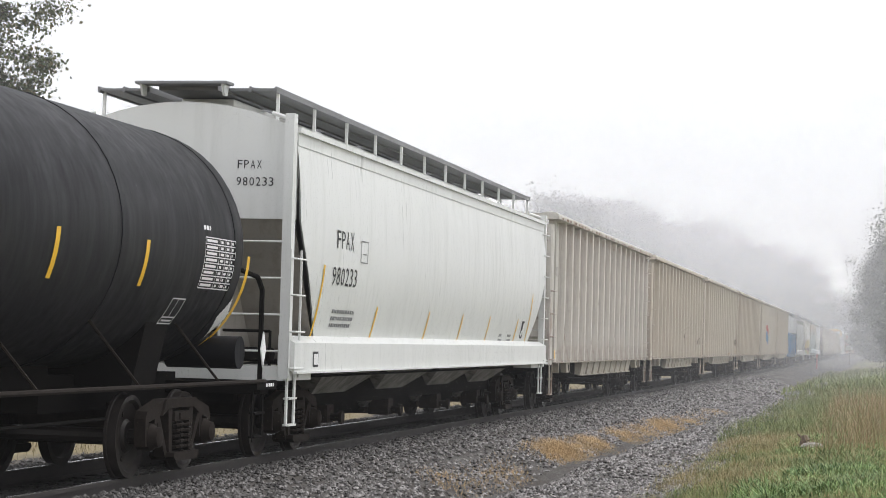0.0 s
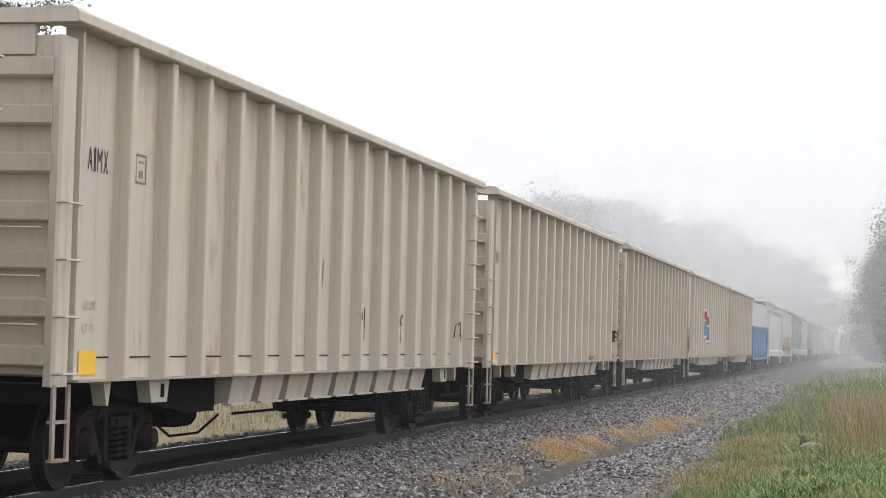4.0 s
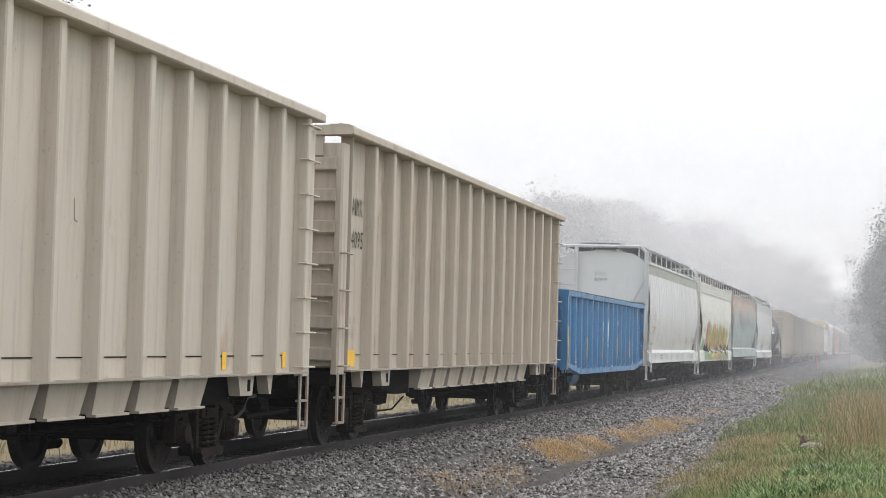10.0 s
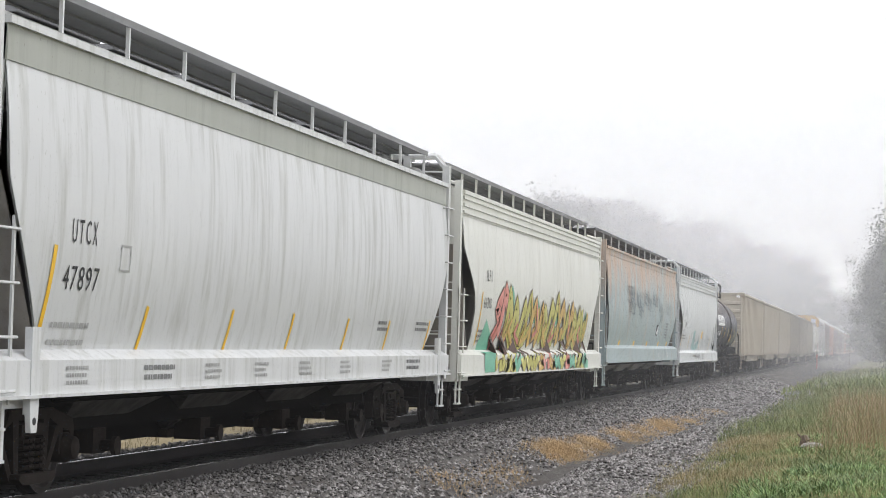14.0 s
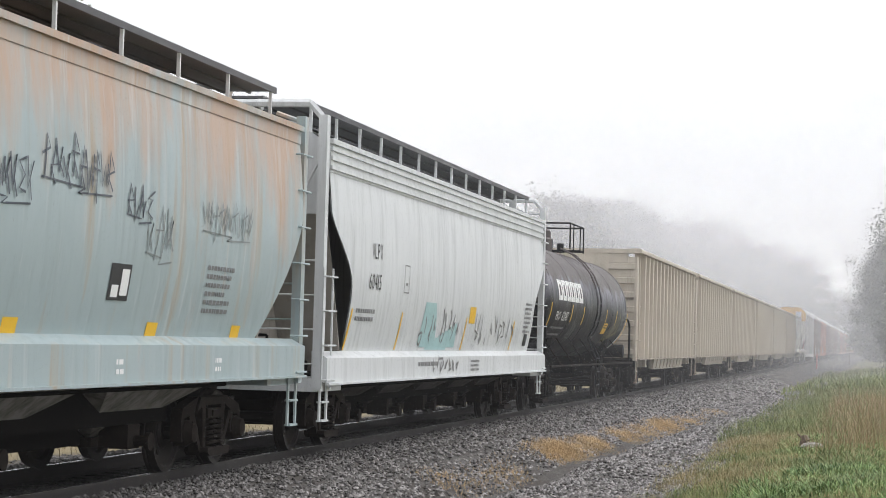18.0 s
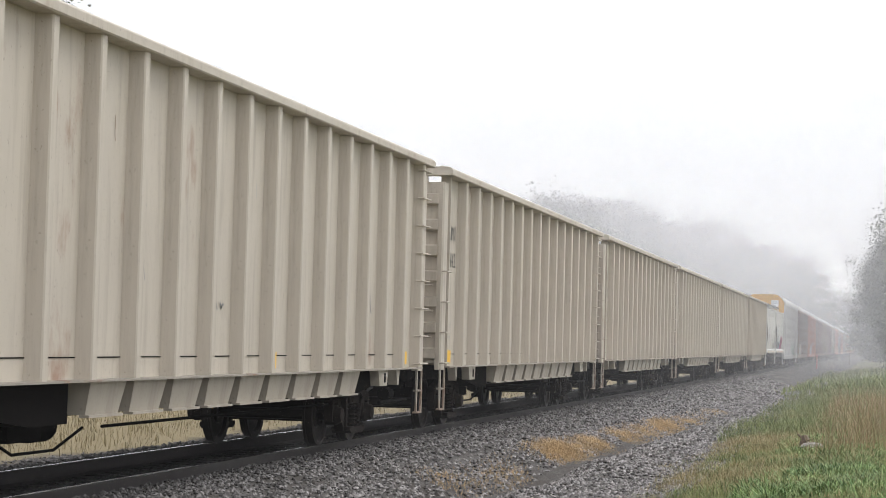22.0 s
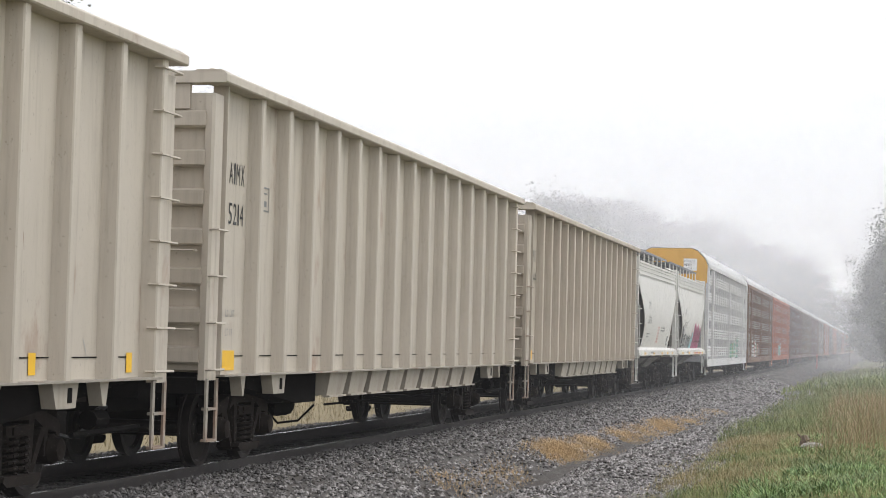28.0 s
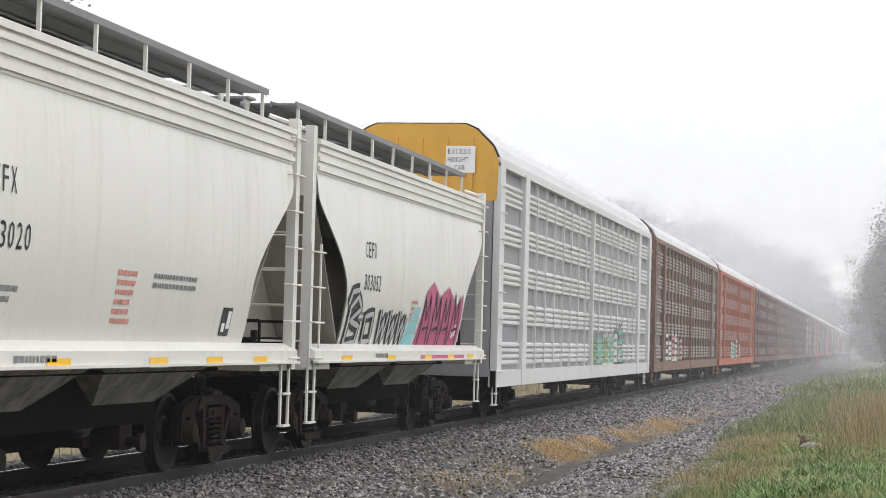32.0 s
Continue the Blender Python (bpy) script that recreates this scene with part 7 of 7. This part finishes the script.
for y in (1.5, 4.6, 9.7, 14.6):
    r = Shape()
    stroke(r, [(-H + y, 1.42), (-H + y + 0.1, 2.0)], 0.08, surf)
    part("reflector", r, YELLOW, car, "dull yellow reflective strip")
m = Shape()
patch(m, -H + 16.1, -H + 16.5, 1.5, 1.75, surf)
part("label_plate", m, INK, car)
couple(car, F, R)


# tank car with white lettering blocks
def second_marks(car, S):
    y, z, h = -6.05, 2.60, 0.49

    def block(k, pieces):
        """One large white block, built of bars; each bar: left, right, low, high as shares."""
        m = Shape()
        for j, (a, b, c, d) in enumerate(pieces):
            fill(m, [(y + 0.68 * k + 0.56 * a, z + h * c), (y + 0.68 * k + 0.56 * b, z + h * c), (y + 0.68 * k + 0.56 * b, z + h * d), (y + 0.68 * k + 0.56 * a, z + h * d)], tank_side, 0.012 + 0.002 * j)
        part("lettering_block", m, LETTER, car, "large white block")

    for k in range(6):
        block(k, [(0, .34, 0, 1), (.34, .66, .76, 1), (.34, .66, 0, .24), (.66, 1, 0, 1)])
    m = Shape()
    letters(m, "PROX", y - 0.08, 2.12, 0.23, tank_side, 0.58, 0.2, 0.012)
    letters(m, "650417", y + 0.84, 2.12, 0.23, tank_side, 0.58, 0.2, 0.012)
    part("stencil", m, LETTER, car, "white stencilled mark and number")
    m = Shape()
    bars(m, y - 0.3, 1.92, 2.2, 0.05, 1, tank_side, 72, 0.012)
    bars(m, y - 0.1, 1.76, 1.9, 0.05, 1, tank_side, 74, 0.012)
    bars(m, S - 3.0, 2.1, 0.45, 0.05, 4, tank_side, 75, 0.012)
    part("small_print", m, INKGREY, car)
    tank_table(car, S - 1.45, S - 0.45, 1.95, 2.62, 9, INKGREY)
    m = Shape()
    scribble(m, -3.3, 1.45, 0.8, 0.85, 7, 0.022, tank_side, 81, 0.014)
    part("graffiti_scribble", m, INKGREY, car, "thin grey sprayed figure")
    m = Shape()
    for k, (a, w) in enumerate(((3.75, .30), (4.1, .34), (4.5, .30), (4.85, .34), (5.2, .32), (5.6, .4))):
        hi = 1.95 + 0.10 * k
        stroke(m, [(a, 1.58 + 0.04 * k), (a + .10, hi - 0.1), (a + .22, hi), (a + w * .8, hi - 0.16), (a + w * .5, 1.72 + 0.04 * k), (a + w, 1.62 + 0.05 * k), (a + w + .12, 1.75 + 0.05 * k)], 0.045, tank_side, 0.012 + 0.001 * k)
    part("graffiti_writing", m, plain("khaki_spray_paint", (0.34, 0.31, 0.16), 0.6), car, "looping khaki sprayed writing")
    m = Shape()
    patch(m, 2.72, 3.52, 1.86, 2.16, tank_side, 0.012)
    sticker = part("sticker", m, YELLOW, car, "yellow rectangular sticker with dark print")
    m = Shape()
    bars(m, 2.8, 2.08, 0.6, 0.035, 2, tank_side, 76, 0.016)
    part("sticker_print", m, INK, sticker)
    for yy, z0, z1 in ((-S + 0.6, 1.86, 2.52), (-3.82, 2.1, 2.53), (-1.78, 2.06, 2.53), (0.62, 2.08, 2.53), (2.72, 2.18, 2.53), (4.9, 2.1, 2.53), (S - 0.35, 1.5, 2.5)):
        r = Shape()
        patch(r, yy, yy + 0.1, z0, z1, tank_side, 0.014)
        part("reflector", r, YELLOW, car, "orange-yellow reflective strip")
    m = Shape()
    fill(m, [(S - 0.75, 1.62), (S - 0.55, 1.85), (S - 0.38, 1.62), (S - 0.55, 1.38)], tank_side)
    part("placard", m, LETTER, car, "white diamond hazard placard")


F, R = 269.9, 286.2
car = tank_car("scuffed dark tank car with white lettering and a railed dome", placed_half(F, R), TANKGREY, second_marks)
couple(car, F, R)

# two short covered hoppers
MAGENTA, CYAN = sprayed((0.45, 0.08, 0.19), "magenta_spray"), sprayed((0.25, 0.55, 0.58), "cyan_spray")
for k, (F, R, number) in enumerate(((411.25, 423.4, "303020"), (424.0, 435.9, "303052"))):
    H = placed_half(F, R)
    car, surf = covered_hopper("clean short grey-white covered hopper car" if not k else "short grey-white covered hopper car with dark and magenta graffiti", H, SILVER, sill=(1.28, 1.46), top=3.75, eave=4.13, roof=4.5, board=4.70, bays=2, beads=3, posts=1.3, cut=1.6, cut_top=3.45, cut_mid=2.1, bay_paint=SHADED_BAYGRIME, centre=H - 1.75)
    m = Shape()
    letters(m, "CEFX", -H + 2.75, 2.75, 0.24, surf, 0.5, 0.22)
    letters(m, number, -H + 2.75, 2.28, 0.24, surf, 0.5, 0.22)
    part("stencil", m, INK, car, "black stencilled mark and number")
    m = Shape()
    end_letters(m, "20" if not k else "2", 1.1, 3.9, 0.16, -H + 0.274)
    part("stencil", m, INK, car, "black stencilled mark and number")
    m = Shape()
    bars(m, -H + 2.7, 1.92, 0.9, 0.05, 2, surf, 91 + k)
    bars(m, -H + 6.9, 2.15, 1.6, 0.05, 2, surf, 93 + k)
    bars(m, -H + 3.4, 1.31, 1.0, 0.06, 1, lambda y, z: 1.62, 95 + k)
    part("small_print", m, INKGREY, car)
    m = Shape()
    bars(m, -H + 5.9, 2.15, 0.55, 0.05, 6, surf, 97 + k)
    part("red_print", m, PINK, car, "faded red stencilled notice")
    m = Shape()
    patch(m, -H + 9.3, -H + 9.65, 1.58, 1.9, surf)
    part("label_plate", m, INK, car)
    m = Shape()
    patch(m, -H + 9.34, -H + 9.45, 1.62, 1.72, surf, 0.010)
    patch(m, -H + 9.5, -H + 9.62, 1.66, 1.86, surf, 0.010)
    part("label_print", m, LETTER, car)
    for y in (1.5, 4.1, 6.7, 8.5, 10.2):
        r = Shape()
        patch(r, -H + y, -H + y + 0.55, 1.24, 1.345, lambda y, z: 1.62)
        part("reflector", r, YELLOW, car, "yellow reflective rectangle")
    if k:
        d, mg, cy = Shape(), Shape(), Shape()
        fill(cy, [(-H + 5.6, 1.45), (-H + 6.1, 2.1), (-H + 6.6, 2.1), (-H + 6.4, 1.45)], surf, 0.006)
        fill(mg, [(-H + 6.5, 1.45), (-H + 6.9, 2.35), (-H + 7.4, 2.55), (-H + 8.0, 2.3), (-H + 8.6, 2.5), (-H + 9.4, 2.2), (-H + 9.9, 2.4), (-H + 9.9, 1.45)], surf, 0.007)
        gy = Shape()
        big_b = [(-H + 2.1, 1.5), (-H + 2.15, 2.2), (-H + 2.5, 2.42), (-H + 2.75, 2.2), (-H + 2.2, 1.95), (-H + 2.75, 1.85), (-H + 2.7, 1.55), (-H + 2.1, 1.48)]
        runs = [big_b, [(-H + 2.0, 2.25), (-H + 2.15, 2.5), (-H + 2.5, 2.55)], [(-H + 3.1, 1.55), (-H + 3.05, 1.9), (-H + 3.5, 1.95), (-H + 3.55, 1.55), (-H + 3.1, 1.53)]]
        for j in range(3):
            yy = -H + 3.95 + 0.62 * j
            runs.append([(yy, 2.02), (yy + 0.04, 1.54), (yy + 0.26, 1.9), (yy + 0.32, 1.54), (yy + 0.48, 1.95)])
        runs = [[(a, 1.48 + (b - 1.48) * 0.74) for a, b in run] if j < 2 else run for j, run in enumerate(runs)]
        for run in runs:
            stroke(d, run, 0.21, surf, 0.010)
            stroke(gy, run, 0.075, surf, 0.016)
        for j in range(4):
            yy = -H + 6.75 + 0.78 * j
            stroke(d, [(yy, 1.5), (yy + 0.12, 2.3 + 0.1 * (j % 2)), (yy + 0.3, 1.9), (yy + 0.5, 2.35), (yy + 0.62, 1.5)], 0.055, surf, 0.014)
            stroke(d, [(yy + 0.15, 1.75), (yy + 0.55, 1.8)], 0.05, surf, 0.018)
        sill_face = lambda y, z: 1.62
        m2 = Shape()
        patch(m2, -H + 6.4, -H + 9.9, 1.26, 1.34, sill_face, 0.003)
        part("graffiti_grey", gy, sprayed((0.42, 0.43, 0.44), "grey_spray"), car)
        part("graffiti_overspray", m2, MAGENTA, car)
        part("graffiti_cyan", cy, CYAN, car)
        part("graffiti_magenta", mg, MAGENTA, car, "magenta sprayed letters")
        part("graffiti_black", d, INK, car, "black brushed lettering")
    couple(car, F, R)

# autoracks
GALV = paint("galvanised_panel", (0.63, 0.62, 0.615), dirt=(0.3, 0.3, 0.3), rough=0.45, streak=0.3, metal=0.1)
GALV_BACK = plain("perforated_sheet", (0.27, 0.27, 0.28), 0.7)
WORN_PANEL = paint("worn_galvanised_panel", (0.30, 0.265, 0.24), dirt=(0.16, 0.10, 0.07), rough=0.6, streak=0.6, rust=0.25)
PINK_PANEL = paint("rust_stained_panel", (0.36, 0.25, 0.22), dirt=(0.22, 0.10, 0.07), rough=0.6, streak=0.6, rust=0.2)
BROWN = paint("brown_autorack_paint", (0.19, 0.105, 0.068), rough=0.6, streak=0.4, rust=0.2)
BRICK = paint("orange_autorack_paint", (0.42, 0.115, 0.05), rough=0.6, streak=0.3)
MAROON = paint("maroon_autorack_paint", (0.16, 0.06, 0.05), rough=0.6, streak=0.4)
BROWN_BACK = plain("rusty_perforated_sheet", (0.17, 0.14, 0.125), 0.7)
GOLD = paint("yellow_door_paint", (0.66, 0.36, 0.045), dirt=(0.25, 0.14, 0.04), rough=0.5, streak=0.3)
ROOFM = paint("pale_roof_metal", (0.52, 0.52, 0.52), rough=0.45, streak=0.3)
racks = {}
for k in range(20):
    kind = "GBOMBMbomombomobmobm"[k]
    if kind not in racks:
        pal = dict(G=(GALV, GALV, GOLD, ROOFM, GALV_BACK), B=(WORN_PANEL, BROWN, BROWN, ROOFM, BROWN_BACK), O=(PINK_PANEL, BRICK, BRICK, ROOFM, BROWN_BACK), M=(WORN_PANEL, MAROON, MAROON, ROOFM, BROWN_BACK))[kind.upper()]
        car = racks[kind] = autorack(*pal, far=kind.islower())
        car["label"] = dict(G="galvanised white autorack with a yellow end door", B="rusty brown autorack with louvred sides", O="orange-red autorack with louvred sides", M="dark maroon autorack with louvred sides")[kind.upper()]
    else:
        car = copy_thing(racks[kind], Matrix.Identity(4))
    TRAIN.append((car, 437.15 + 28.4 * k + 13.45 - 1.54))
car = racks["G"]
sign = Shape().box(0.52, 1.10, -13.45 - 0.065, -13.45 - 0.052, 4.84, 5.36)
sign_ob = part("notice_sign", sign, LETTER, car, "white notice with black words")
m = Shape()
for k, word in enumerate(("EXCESS", "HEIGHT", "CAR")):
    end_letters(m, word, 0.56 + (0.0 if k < 2 else 0.13), 5.21 - 0.16 * k, 0.10, -13.45 - 0.069, 0.6, 0.18)
part("notice_words", m, INK, sign_ob)
part("notice_plate", Shape().box(0.30, 0.95, -13.45 - 0.065, -13.45 - 0.052, 4.1, 4.4), LETTER, car, "white plate below the notice")
WHITESPRAY, GREENSPRAY = sprayed((0.62, 0.62, 0.60), "white_spray"), sprayed((0.20, 0.30, 0.12), "green_spray")


def rack_graffiti(car, y, seed):
    """Overlapping sprayed letters along the foot of a louvred side."""
    rr = random.Random(seed)
    for k in range(6):
        w, h = rr.uniform(0.9, 1.3), rr.uniform(0.7, 1.1)
        f, o = Shape(), Shape()
        face = lambda y, z: 1.568
        poly = [(y, 1.05), (y + .1 * w, 1.05 + h), (y + .45 * w, 1.0 + h), (y + .6 * w, 1.12 + h), (y + w, 1.05 + .8 * h), (y + .85 * w, 1.5), (y + w, 1.05)]
        for b in range(4):
            z0 = 1.05 + h * b / 4
            fill(f, [(y + .06 * w, z0), (y + .9 * w, z0), (y + .84 * w, z0 + .13), (y + .1 * w, z0 + .13)], face, 0.004)
        stroke(o, poly + poly[:1], 0.05, face, 0.008)
        part("graffiti_fill", f, rr.choice((GREENSPRAY, WHITESPRAY, LIME, PINK, TEAL)), car)
        part("graffiti_outline", o, rr.choice((INKGREY, WHITESPRAY, INK)), car, "sprayed letter outline")
        y += w


rack_graffiti(racks["G"], -13.45 + 13.5, 7)
rack_graffiti(racks["B"], -13.45 + 4.0, 8)
rack_graffiti(racks["O"], -13.45 + 8.0, 9)


# ---- motion ----
def travelled(t):
    return 12.36 * t + 0.001416 * t * t


def motions():
    for car, y in TRAIN:
        walk(car, [(t, pose(0, y - travelled(t), 0)) for t in (0.0, 8.0, 16.0, 24.0, 32.0)])
    reseat_wheels()
    for e, sets in WHEELSETS.items():
        rows = [(k / 15, pose(0, e * BASE, RADIUS) @ Euler((math.fmod(travelled(k / 15) / RADIUS, math.tau), 0, 0)).to_matrix().to_4x4()) for k in range(481)]
        walk(sets[0], rows)
        keys = sets[0].animation_data
        for other in sets[1:]:
            other.rotation_mode = "QUATERNION"
            other.animation_data_create()
            other.animation_data.action = keys.action
            other.animation_data.action_slot = keys.action_slot


motions()
